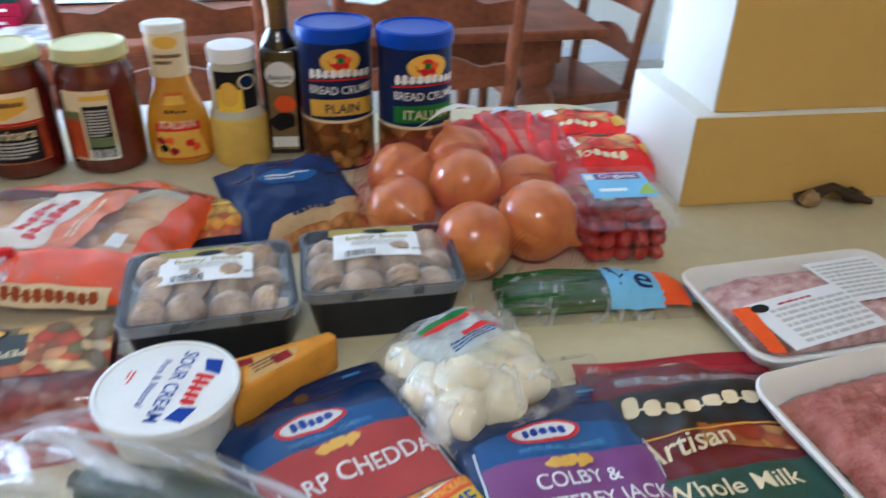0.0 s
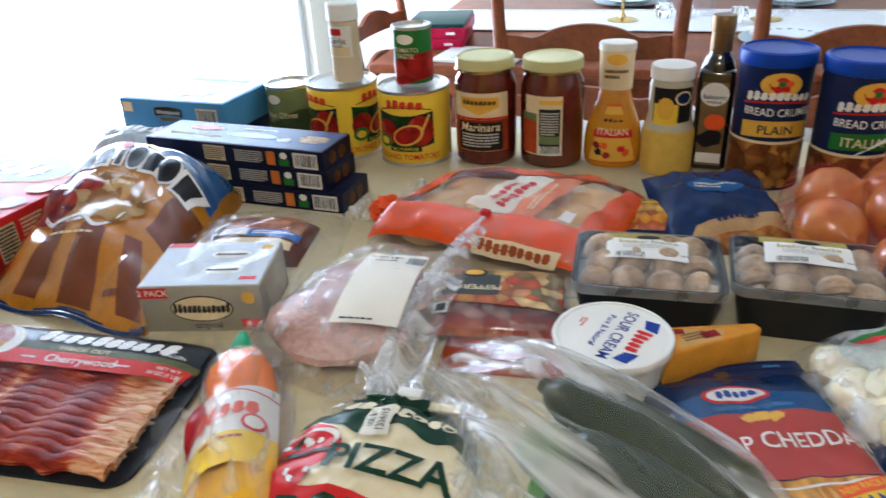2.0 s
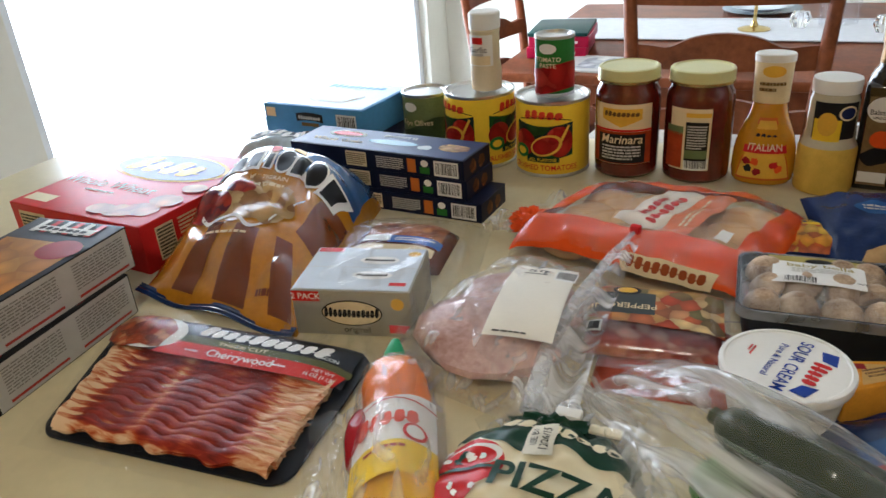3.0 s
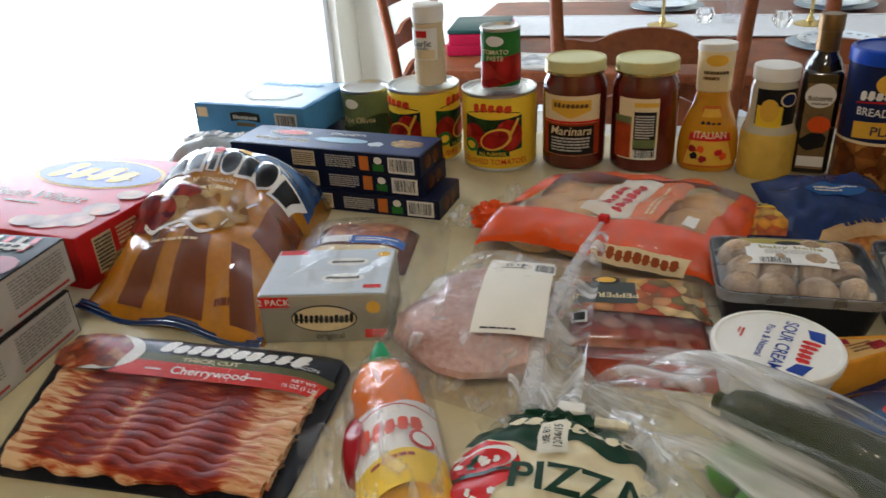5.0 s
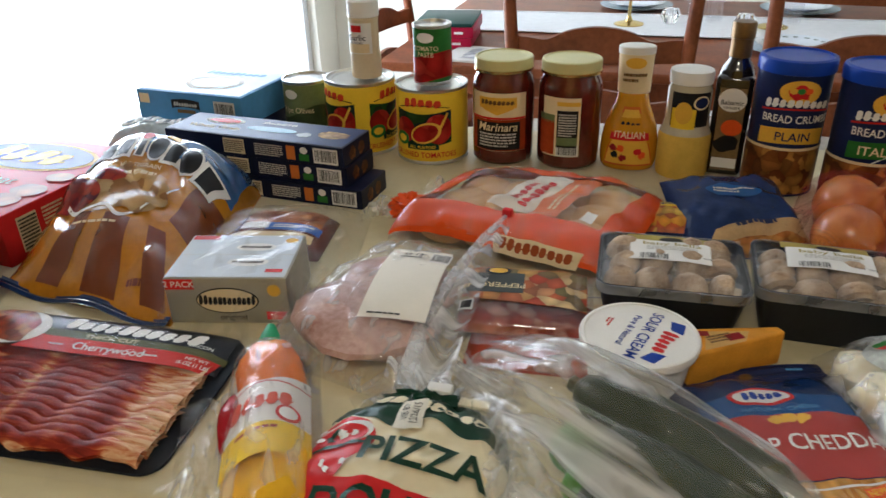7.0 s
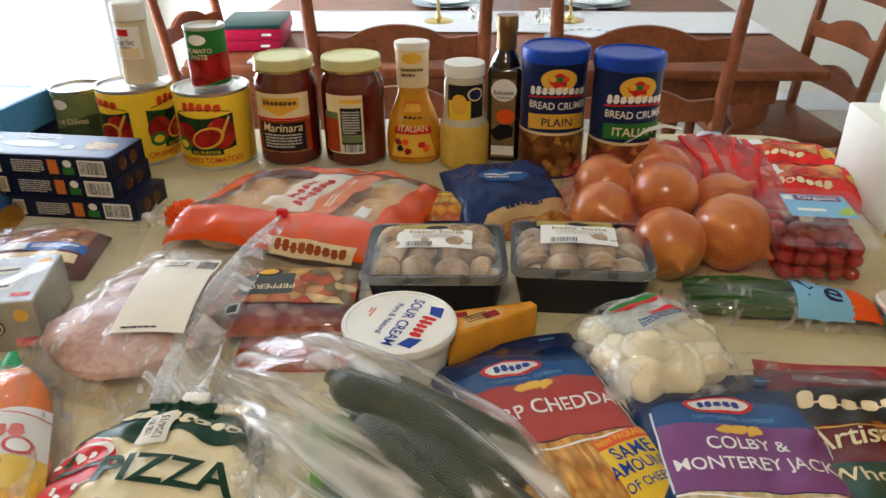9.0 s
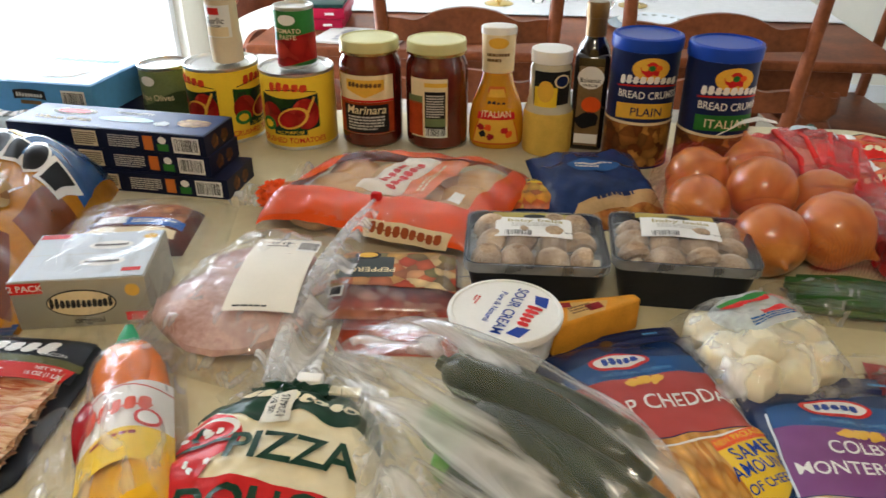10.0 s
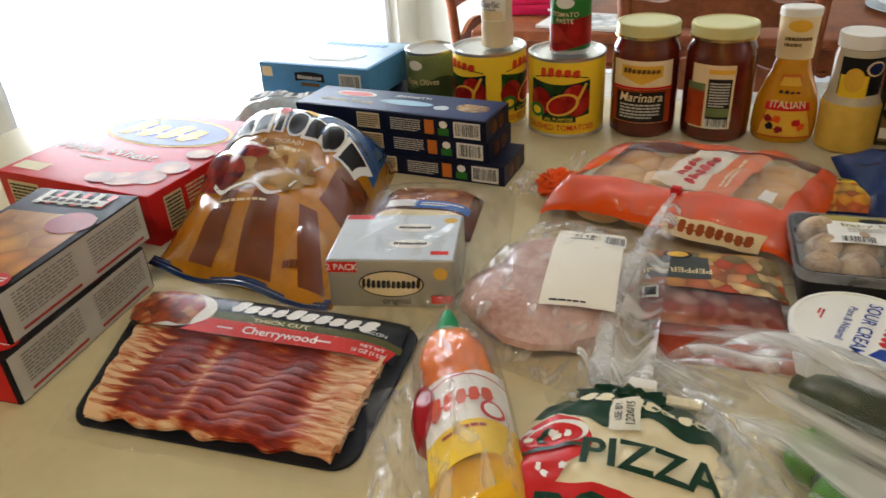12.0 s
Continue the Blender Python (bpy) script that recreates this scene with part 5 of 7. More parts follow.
# zucchini and limes in a produce bag
ZUC = surface("zucchini_skin", (0.010, 0.026, 0.007), 0.3, var=0.4, scale=24, coat=0.3, second=(0.034, 0.046, 0.012))
LIME = surface("lime_skin", (0.055, 0.19, 0.010), 0.3, var=0.2, scale=40, coat=0.4, bump=0.2, bscale=400)
t = thing("zucchini", pose(0.368, -0.604, 0.040, 0, 0, -33), "dark green zucchini in a produce bag", "zucchini", "zucchini in the bag")
part("fruit", tube([(-0.092, 0, 0), (-0.085, 0, 0), (-0.07, 0, 0), (-0.03, 0, 0.001), (0.03, 0, 0.0), (0.075, 0, 0), (0.09, 0, 0), (0.096, 0, 0)], 0.028, 16, 1.0, [0.2, 0.5, 0.7, 0.92, 1.0, 0.92, 0.6, 0.15]), ZUC, t)
part("stem", tube([(-0.098, 0, 0), (-0.088, 0, 0)], 0.007, 6), ZUC, t, "short cut stem")
copy_thing(t, pose(0.388, -0.660, 0.034, 10, 0, -40))
copy_thing(t, pose(0.356, -0.708, 0.030, 40, 0, -52))
for px, py in ((0.300, -0.618), (0.314, -0.654)):
    t = thing("lime", pose(px, py, 0.031, 20, 10, 40), "bright green lime in a produce bag", "lime", "limes in the bag")
    part("fruit", lump(0.024, 0.020, 0.020, 0.06, 2), LIME, t)
    part("tip", tube([(0.020, 0, 0), (0.026, 0, 0)], 0.006, 8, 1, [1, 0.4]), LIME, t)
t = thing("produce_bag", yawed(0.330, -0.634, 0, -36), "milky clear produce bag holding zucchini and limes", "produce bag")


def produce(u, v):
    a, c = u / 0.180, v / 0.105
    k = max(0, 1 - abs(a) ** 2.2 - abs(c) ** 2.2) ** 0.5
    ridge = 0.007 * math.sin(v * 150 + 4 * noise.noise(Vector((u * 9, v * 20, 1)))) + 0.006 * noise.noise(Vector((u * 14, v * 55, 3)))
    if v < 0:
        v *= 1 - 0.5 * max(0, min(1, 0.15 - a))
    return Vector((u, v, 0.001 + 0.088 * k + ridge * min(1, k * 1.5)))


bag("film", t, produce, 0.38, 0.21, FILM_MILKY, 200, 170, shadow=False)
part("gathered_end", sheet(lambda u, v: Vector((-0.150 + u, v * (0.25 + 7 * abs(u + 0.03)), 0.006 + 0.03 * max(0, u + 0.05) + 0.012 * abs(math.sin(v * 160)))), -0.07, 0.04, -0.07, 0.07, 24, 50), FILM_MILKY, t, "gathered bag neck", shadow=False)

BAG_INV = yawed(0.330, -0.634, 0, -36).inverted()


def lobe(a, w):
    """The bunched near side of the bag, from its neck towards the near edge."""
    p = Vector((0.222, -0.578, 0)).lerp(Vector((0.292, -0.735, 0)), a) + Vector((0.91, 0.41, 0)) * w * (0.5 + 0.9 * a)
    z = 0.008 + 0.034 * math.sin(math.pi * min(1, 0.12 + 0.8 * a)) * max(0, 1 - (w / 0.036) ** 2) + 0.006 * math.sin(w * 230 + 3 * a) + 0.004 * noise.noise(Vector((a * 12, w * 90, 4)))
    return BAG_INV @ Vector((p.x, p.y, max(0.001, z)))


part("crumpled_lobe", sheet(lobe, 0, 1, -0.034, 0.034, 50, 40), film("crumpled_white_film", haze=0.30, folds=(30.0, 12.0, 20.0), milk=0.6, rough=0.16, bump=0.7, bscale=40, bdist=0.008, shine=0.06, graze=0.5), t, "bunched milky film", shadow=False)

# pork chops in a clear bag with a price label
PORK = surface("raw_pork", (0.42, 0.20, 0.155), 0.3, var=0.3, scale=18, coat=0.6, second=(0.70, 0.52, 0.48), sub=0.1)
t = thing("pork_bag", yawed(0.086, -0.428, 0, -14), "pink pork chops in a clear zip bag with a white label", "meat bag")
part("pork_chop", lump(0.078, 0.062, 0.022, 0.2, 1, 1.8, at=(-0.002, -0.050, 0.024)), PORK, t, "pale pink raw chop")
part("pork_chop", lump(0.070, 0.058, 0.019, 0.22, 4, 1.8, at=(-0.006, 0.012, 0.023)), PORK, t, "pale pink raw chop")
fn = pillow(0.178, 0.250, 0.051, 2.6, 2.4, 0.009, 6, 26, sharp=0.5)
bag("film", t, fn, 0.178, 0.250, FILM, 60, 72, shadow=False)
lf = lambda u, v: Vector((u, v, 0.0565 - 1.6 * (v + 0.01) ** 2 - 1.4 * (u - 0.02) ** 2))
patch("price_label", t, lf, 0.024, -0.006, 0.066, 0.138, surface("label_paper", (0.78, 0.74, 0.65), 0.5, var=0.03), 18, eps=0.0008, ny=12)
lettering(t, "$3.22", lf, 0.002, 0.042, 0.0065, INK, 198, eps=0.0016)
patch("bar", t, lf, 0.003, 0.034, 0.024, 0.0018, INK, 18, eps=0.0014)
patch("bar", t, lf, 0.004, 0.056, 0.040, 0.0012, INK, 18, eps=0.0014)
small_print(t, lf, 0.044, -0.066, 0.050, 0.004, 1, INK, 18, eps=0.0014)
barcode(t, lf, 0.032, 0.046, 0.022, 0.026, 18, eps=0.0012)
ZIP = film("zip_seam", (0.9, 0.9, 0.9), haze=0.28, rough=0.2, bump=0.5, bscale=80, bdist=0.003, shine=0.08)
part("zip_seam", tube([(0.050, 0.170, 0.056), (0.056, 0.10, 0.060), (0.062, 0.02, 0.054), (0.070, -0.06, 0.040), (0.092, -0.125, 0.022)], 0.0055, 8, 0.8, [0.4, 0.9, 1.2, 1.3, 1.8]), ZIP, t, "folded milky zip seam", shadow=False)
part("seam_sheet", sheet(lambda u, v: Vector((0.052 + 0.0135 * math.sin(u * 2.2) + 0.040 * u * u + v * (0.4 + 0.9 * u), 0.168 - 0.295 * u, 0.056 - 0.040 * u * u + 0.012 * math.sin(v * 160 + 5 * u) * u + 0.004 * noise.noise(Vector((u * 9, v * 60, 2))))), 0, 1, -0.018, 0.024, 40, 20), FILM_MILKY, t, "loose film beside the zip", shadow=False)
part("slider", box(0.012, 0.009, 0.010, 0.002, (0.050, 0.173, 0.053)), RED, t, "red zip slider")
part("film_tail", sheet(lambda u, v: Vector((0.100 + v * (0.5 + 10 * abs(u)), -0.130 - u, 0.010 + 0.022 * abs(math.sin(v * 90 + 20 * u)))), -0.03, 0.03, -0.05, 0.05, 20, 36), FILM_MILKY, t, shadow=False)

# pepperoni and a red pack below it
RED_MEAT = surface("red_cured_meat", (0.30, 0.045, 0.02), 0.25, var=0.25, scale=30, coat=0.6)
t = thing("salami_pack", yawed(0.236, -0.437, 0, 4), "flat vacuum pack of brick red cured meat", "meat pack")
fs = pillow(0.125, 0.118, 0.017, 5, 5, 0.001, 3)
bag("pack", t, fs, 0.125, 0.118, RED_MEAT, 20, 20)
t = thing("pepperoni_pack", yawed(0.221, -0.411, 0.0180, 5), "clear pack of pepperoni with a dark printed label", "meat pack")
fn = pillow(0.140, 0.118, 0.018, 7, 7, 0.0008, 4, base=0.002)
bag("meat", t, pillow(0.128, 0.106, 0.011, 6, 6, 0.0015, 4, 60), 0.128, 0.106, printed("pepperoni_slices", [(0.25, 0.03, 0.02), (0.38, 0.10, 0.06), (0.5, 0.25, 0.18), (0.3, 0.05, 0.03)], 70), 24, 20, "sliced red pepperoni")
quad("label_card", t, fn, [(-0.063, -0.020), (0.063, -0.028), (0.062, 0.052), (-0.062, 0.052)], printed("antipasto_print", [(0.45, 0.06, 0.02), (0.6, 0.35, 0.1), (0.12, 0.12, 0.05), (0.5, 0.12, 0.04), (0.65, 0.45, 0.2)], 60), eps=0.0007)
patch("name_plate", t, fn, -0.030, 0.012, 0.058, 0.040, surface("charcoal_ink", (0.05, 0.06, 0.06), 0.4), 2, eps=0.0012)
lettering(t, "PEPPERONI", fn, -0.030, 0.006, 0.009, CREAM, 182, eps=0.0018)
oval("brand_oval", t, fn, -0.030, 0.036, 0.014, 0.009, INK, eps=0.0016)
oval("brand_oval_middle", t, fn, -0.030, 0.036, 0.010, 0.006, GOLD, eps=0.002)
patch("white_sticker", t, fn, -0.054, -0.032, 0.014, 0.018, CARD_GREY, 0, eps=0.001)
patch("sticker_middle", t, fn, -0.054, -0.032, 0.010, 0.013, INK, 0, eps=0.0014)
bag("film", t, fn, 0.140, 0.118, CLEAR_TUB, 36, 32, "clear shaped plastic", shadow=False)
part("film_edge", sheet(lambda u, v: Vector((u, v, 0.003 + 0.003 * noise.noise(Vector((u * 20, v * 20, 5))))), -0.082, 0.080, -0.074, 0.068, 24, 24), FILM_MILKY, t, shadow=False)

# sweet rolls in an orange bag
BREAD = surface("sweet_roll", (0.66, 0.38, 0.15), 0.6, var=0.2, scale=18, bump=0.15, second=(0.72, 0.46, 0.22))
t = thing("sweet_roll_bag", yawed(0.192, -0.208, 0, -6), "orange and clear bag of sweet rolls with a white label", "bread bag")
roll_base = pillow(0.285, 0.198, 0.056, 5, 5, 0.0060, 7, 26, sharp=0.36)


def rolls(u, v):
    p = roll_base(u, v)
    crease = 0.006 * noise.noise(Vector((u * 12 - v * 30, v * 10, 6.1))) * min(1, p.z * 25)
    return Vector((p.x + 0.20 * v, p.y * (1.0 + 0.16 * max(0, v) / 0.1) - 0.10 * u * max(0, -v) / 0.1, max(0.0006, p.z + crease)))


fn = rolls
for i in range(4):
    for j in range(3):
        part("roll", lump(0.040, 0.036, 0.0235, 0.06, i * 3 + j, at=(-0.084 + 0.056 * i + 0.0104 * (j - 1), -0.046 + 0.050 * j, 0.0236), n=14, m=10), BREAD, t)
ORANGE_F = surface("orange_bag_film", (0.72, 0.085, 0.012), 0.25, var=0.12, scale=14, coat=0.6, bump=0.4, bscale=35, bdist=0.004)
quad("orange_front", t, fn, [(-0.139, -0.0965), (0.139, -0.0965), (0.139, -0.052), (-0.132, -0.060)], ORANGE_F, eps=0.001, n=26)
quad("orange_back", t, fn, [(-0.138, 0.050), (0.138, 0.076), (0.138, 0.0965), (-0.138, 0.0965)], ORANGE_F, eps=0.001, n=22)
quad("orange_end", t, fn, [(0.108, -0.060), (0.140, -0.060), (0.140, 0.070), (0.118, 0.070)], ORANGE_F, eps=0.0012, n=22)
quad("orange_end", t, fn, [(-0.141, -0.072), (-0.116, -0.070), (-0.090, 0.074), (-0.141, 0.074)], ORANGE_F, eps=0.0012, n=22)
quad("orange_field", t, fn, [(0.022, -0.054), (0.056, -0.054), (0.066, 0.060), (0.030, 0.060)], surface("salmon_film", (0.70, 0.18, 0.06), 0.3, coat=0.5), eps=0.0012, n=18)
quad("white_label", t, fn, [(-0.030, -0.050), (0.022, -0.052), (0.030, 0.058), (-0.016, 0.058)], surface("cream_white_film", (0.74, 0.66, 0.56), 0.35, coat=0.4, var=0.05), eps=0.0015, n=18)
brand(t, fn, -0.008, 0.004, 0.060, 0.011, 6, RED, 86, eps=0.0022)
brand(t, fn, 0.008, 0.002, 0.080, 0.012, 8, RED, 86, eps=0.0022, seed=3)
small_print(t, fn, 0.044, 0.002, 0.070, 0.012, 2, CREAM, 86, eps=0.002, seed=4)
quad("front_strip", t, fn, [(0.004, -0.0975), (0.104, -0.0975), (0.108, -0.089), (0.000, -0.089)], CREAM, eps=0.0022, n=14, label="cream strip with brown writing")
brand(t, fn, 0.054, -0.0932, 0.088, 0.0058, 9, surface("rust_ink", (0.32, 0.07, 0.02), 0.5), eps=0.0032)
patch("price_sticker", t, fn, 0.090, -0.040, 0.014, 0.020, WHITE_PRINT, -5, eps=0.0025)
bag("film", t, lambda u, v: fn(u, v) + Vector((0, 0, 0.0026)), 0.285, 0.198, film("bread_bag_film", haze=0.02, folds=(30.0, 14.0, 20.0), milk=0.20, rough=0.09, bump=0.7, bscale=34, bdist=0.006, shine=0.06), 60, 44, shadow=False)
part("gathered_end", lump(0.024, 0.020, 0.017, 0.55, 2, 4.5, n=28, m=20, at=(-0.160, -0.018, 0.022)), ORANGE_F, t, "bunched orange bag end")
part("film_tail", sheet(lambda u, v: Vector((-0.172 - u, -0.02 + v * (0.3 + 18 * u), 0.008 + 0.018 * abs(math.sin(v * 120 + u * 60)))), 0.0, 0.04, -0.03, 0.03, 16, 26), FILM, t, shadow=False)
part("film_tail", sheet(lambda u, v: Vector((-0.148 + 0.3 * u, 0.03 + v, 0.012 + 0.03 * abs(noise.noise(Vector((u * 25, v * 25, 3)))))), -0.08, 0.03, -0.04, 0.06, 24, 24), FILM, t, shadow=False)

# mushrooms
CAP = surface("mushroom_cap", (0.25, 0.13, 0.055), 0.55, var=0.4, scale=48, bump=0.3, bscale=120, second=(0.70, 0.54, 0.38))
STALK = surface("mushroom_stalk", (0.66, 0.55, 0.40), 0.6, var=0.2, scale=60, bump=0.4)
TRAY = surface("black_tray", (0.022, 0.024, 0.028), 0.35, var=0.2, coat=0.2)
OLIVE_GOLD = surface("olive_gold_ink", (0.36, 0.29, 0.07), 0.45)


def mushroom_tray(x, y, rot, w, l, seed, label):
    t = thing("mushroom_tray", yawed(x, y, 0, rot), label, "mushroom tray", "mushroom trays")
    h = 0.058
    part("tray", tray_mesh([(w - 0.026, l - 0.024, 0.012, 0.0), (w - 0.004, l - 0.004, 0.014, h - 0.004), (w, l, 0.015, h - 0.002), (w, l, 0.015, h), (w - 0.006, l - 0.006, 0.013, h), (w - 0.028, l - 0.026, 0.011, 0.004)]), TRAY, t, "black plastic tray")
    rnd = random.Random(seed)
    k = 0
    for i in range(4):
        for j in range(3):
            px, py = (i - 1.5) * (w - 0.045) / 3.2 + rnd.uniform(-0.004, 0.004), (j - 1) * (l - 0.045) / 2.2 + rnd.uniform(-0.004, 0.004)
            r = rnd.uniform(0.0165, 0.0215)
            mm = pose(px, py, 0.044 + rnd.uniform(0, 0.006), rnd.uniform(-70, 70), rnd.uniform(-60, 60), rnd.uniform(0, 360))
            cap = moved(lathe([(r * 0.35, -r * 0.25), (r * 0.8, -r * 0.35), (r, -r * 0.1), (r * 0.95, r * 0.3), (r * 0.7, r * 0.65), (r * 0.3, r * 0.82), (0.0006, r * 0.85)], 16), mm)
            ob = part("mushroom", cap, CAP, t)
            part("stalk", moved(lathe([(r * 0.30, -r * 0.95), (r * 0.42, -r * 0.9), (r * 0.36, -r * 0.3), (0.0006, -r * 0.25)], 12), mm), STALK, ob)
    fn = lambda u, v: Vector((u, v, h + 0.0015 + 0.007 * max(0, 1 - (2 * u / w) ** 2) * max(0, 1 - (2 * v / l) ** 2) + 0.0012 * noise.noise(Vector((u * 40, v * 40, seed)))))
    part("film", sheet(fn, -w / 2 + 0.001, w / 2 - 0.001, -l / 2 + 0.001, l / 2 - 0.001, 30, 26), FILM_BLUE, t, "tight bluish film", shadow=False)
    part("film_side", tray_mesh([(w + 0.0002, l + 0.0002, 0.015, h - 0.010), (w + 0.0008, l + 0.0008, 0.015, h - 0.004), (w + 0.0012, l + 0.0012, 0.0155, h + 0.001)], False), SIDE_WRAP, t, shadow=False)
    patch("gold_label", t, fn, -0.004, 0.041, 0.082, 0.018, OLIVE_GOLD, -2, eps=0.0006)
    patch("paper_label", t, fn, -0.002, 0.010, 0.080, 0.046, WHITE_PRINT, -2, eps=0.0009)
    oval("brand_oval", t, fn, 0.0, 0.036, 0.012, 0.006, INK, -2, eps=0.0013)
    lettering(t, "baby bella", fn, 0.0, 0.023, 0.0085, OLIVE_GOLD, -2, eps=0.0014, squeeze=1.25)
    small_print(t, fn, 0.0, 0.012, 0.05, 0.010, 3, CARD_GREY, -2, eps=0.0013)
    barcode(t, fn, -0.018, -0.006, 0.032, 0.013, -2, eps=0.0012)
    lettering(t, "NET WT", fn, 0.028, -0.004, 0.004, INK, -2, eps=0.0014)
    return t


mushroom_tray(0.362, -0.353, 2.5, 0.146, 0.118, 3, "black tray of brown mushrooms under film beside the rolls")
mushroom_tray(0.514, -0.338, -1.5, 0.146, 0.112, 8, "black tray of brown mushrooms under film near the onions")

# sour cream tub
t = thing("sour_cream_tub", pose(0.3365, -0.476, 0, 0, 0, -22) @ Matrix.Diagonal((1.035, 1.035, 0.76, 1)), "white round tub of sour cream, its lid facing up", "tub")
part("tub", lathe([(0.036, 0.0), (0.041, 0.001), (0.047, 0.052), (0.047, 0.056), (0.001, 0.056)], 56), PLASTIC_WHITE, t)
part("lid", lathe([(0.0480, 0.052), (0.0505, 0.0525), (0.0515, 0.061), (0.0505, 0.0635), (0.0475, 0.0640), (0.0465, 0.0628), (0.001, 0.0628)], 64), PLASTIC_WHITE, t, "white snap lid with blue and red print")
s = on_top(0.0628)
quad("blue_flag", t, s, [(0.020, 0.020), (0.032, 0.018), (0.028, 0.034), (0.015, 0.033)], BLUE, eps=0.0005)
quad("blue_flag", t, s, [(0.020, -0.020), (0.032, -0.018), (0.028, -0.034), (0.015, -0.033)], BLUE, eps=0.0005)
brand(t, s, 0.023, 0.0, 0.034, 0.013, 5, RED, -86, eps=0.0006, first=1.1)
lettering(t, "SOUR CREAM", s, 0.004, 0.0, 0.0105, BLUE, -86, eps=0.0006, squeeze=0.85)
lettering(t, "Pure & Natural", s, -0.010, 0.0, 0.006, BLUE, -86, eps=0.0006)
small_print(t, s, -0.030, 0.002, 0.014, 0.006, 2, RED, -86, eps=0.0005)

# cheese wedge
CHEDDAR = surface("orange_cheddar", (0.72, 0.32, 0.03), 0.4, var=0.15, scale=40, coat=0.5)
t = thing("cheese_wedge", pose(0.418, -0.452, 0, 0, 0, 14), "orange wedge of cheddar cheese in film with a label", "cheese")
wedge = [(-0.043, -0.022), (-0.040, 0.022), (0.050, 0.026), (0.054, 0.016)]
bm = bmesh.new()
lo = [bm.verts.new((x, y, 0.0)) for x, y in wedge]
hi = [bm.verts.new((x, y, 0.036)) for x, y in wedge]
bm.faces.new(lo)
bm.faces.new(hi[::-1])
for i in range(4):
    bm.faces.new((lo[i], lo[(i + 1) % 4], hi[(i + 1) % 4], hi[i]))
bmesh.ops.recalc_face_normals(bm, faces=bm.faces[:])
bmesh.ops.bevel(bm, geom=bm.edges[:], offset=0.003, segments=3, affect="EDGES", profile=0.5)
part("cheese", bm, CHEDDAR, t)
s = on_top(0.036)
quad("label_sticker", t, s, [(-0.028, -0.014), (0.012, 0.000), (0.020, 0.016), (-0.020, 0.016)], surface("tan_label", (0.62, 0.38, 0.12), 0.4), eps=0.0008)
patch("dark_box", t, s, 0.004, 0.007, 0.016, 0.010, DEEP_RED, 18, eps=0.0012)
small_print(t, s, -0.010, 0.005, 0.024, 0.012, 3, FOIL_BROWN, 18, eps=0.0012)
patch("red_corner", t, s, -0.024, 0.012, 0.012, 0.008, DEEP_RED, 0, eps=0.0011)

# bags of shredded cheese
SHRED_O = printed("shredded_cheddar", [(0.70, 0.34, 0.06), (0.78, 0.45, 0.12), (0.56, 0.22, 0.03)], 150, bump=0.6, stretch=(1.0, 0.35, 1.0))
SHRED_W = printed("shredded_white_cheese", [(0.76, 0.62, 0.34), (0.80, 0.68, 0.42), (0.66, 0.44, 0.18)], 150, bump=0.6, stretch=(1.0, 0.35, 1.0))
KRAFT_BLUE = surface("blue_cheese_bag", (0.008, 0.026, 0.095), 0.22, var=0.15, scale=12, coat=0.7, bump=0.35, bscale=30, bdist=0.004)
MID_BLUE = surface("mid_blue_print", (0.022, 0.085, 0.25), 0.25, var=0.1, coat=0.6)


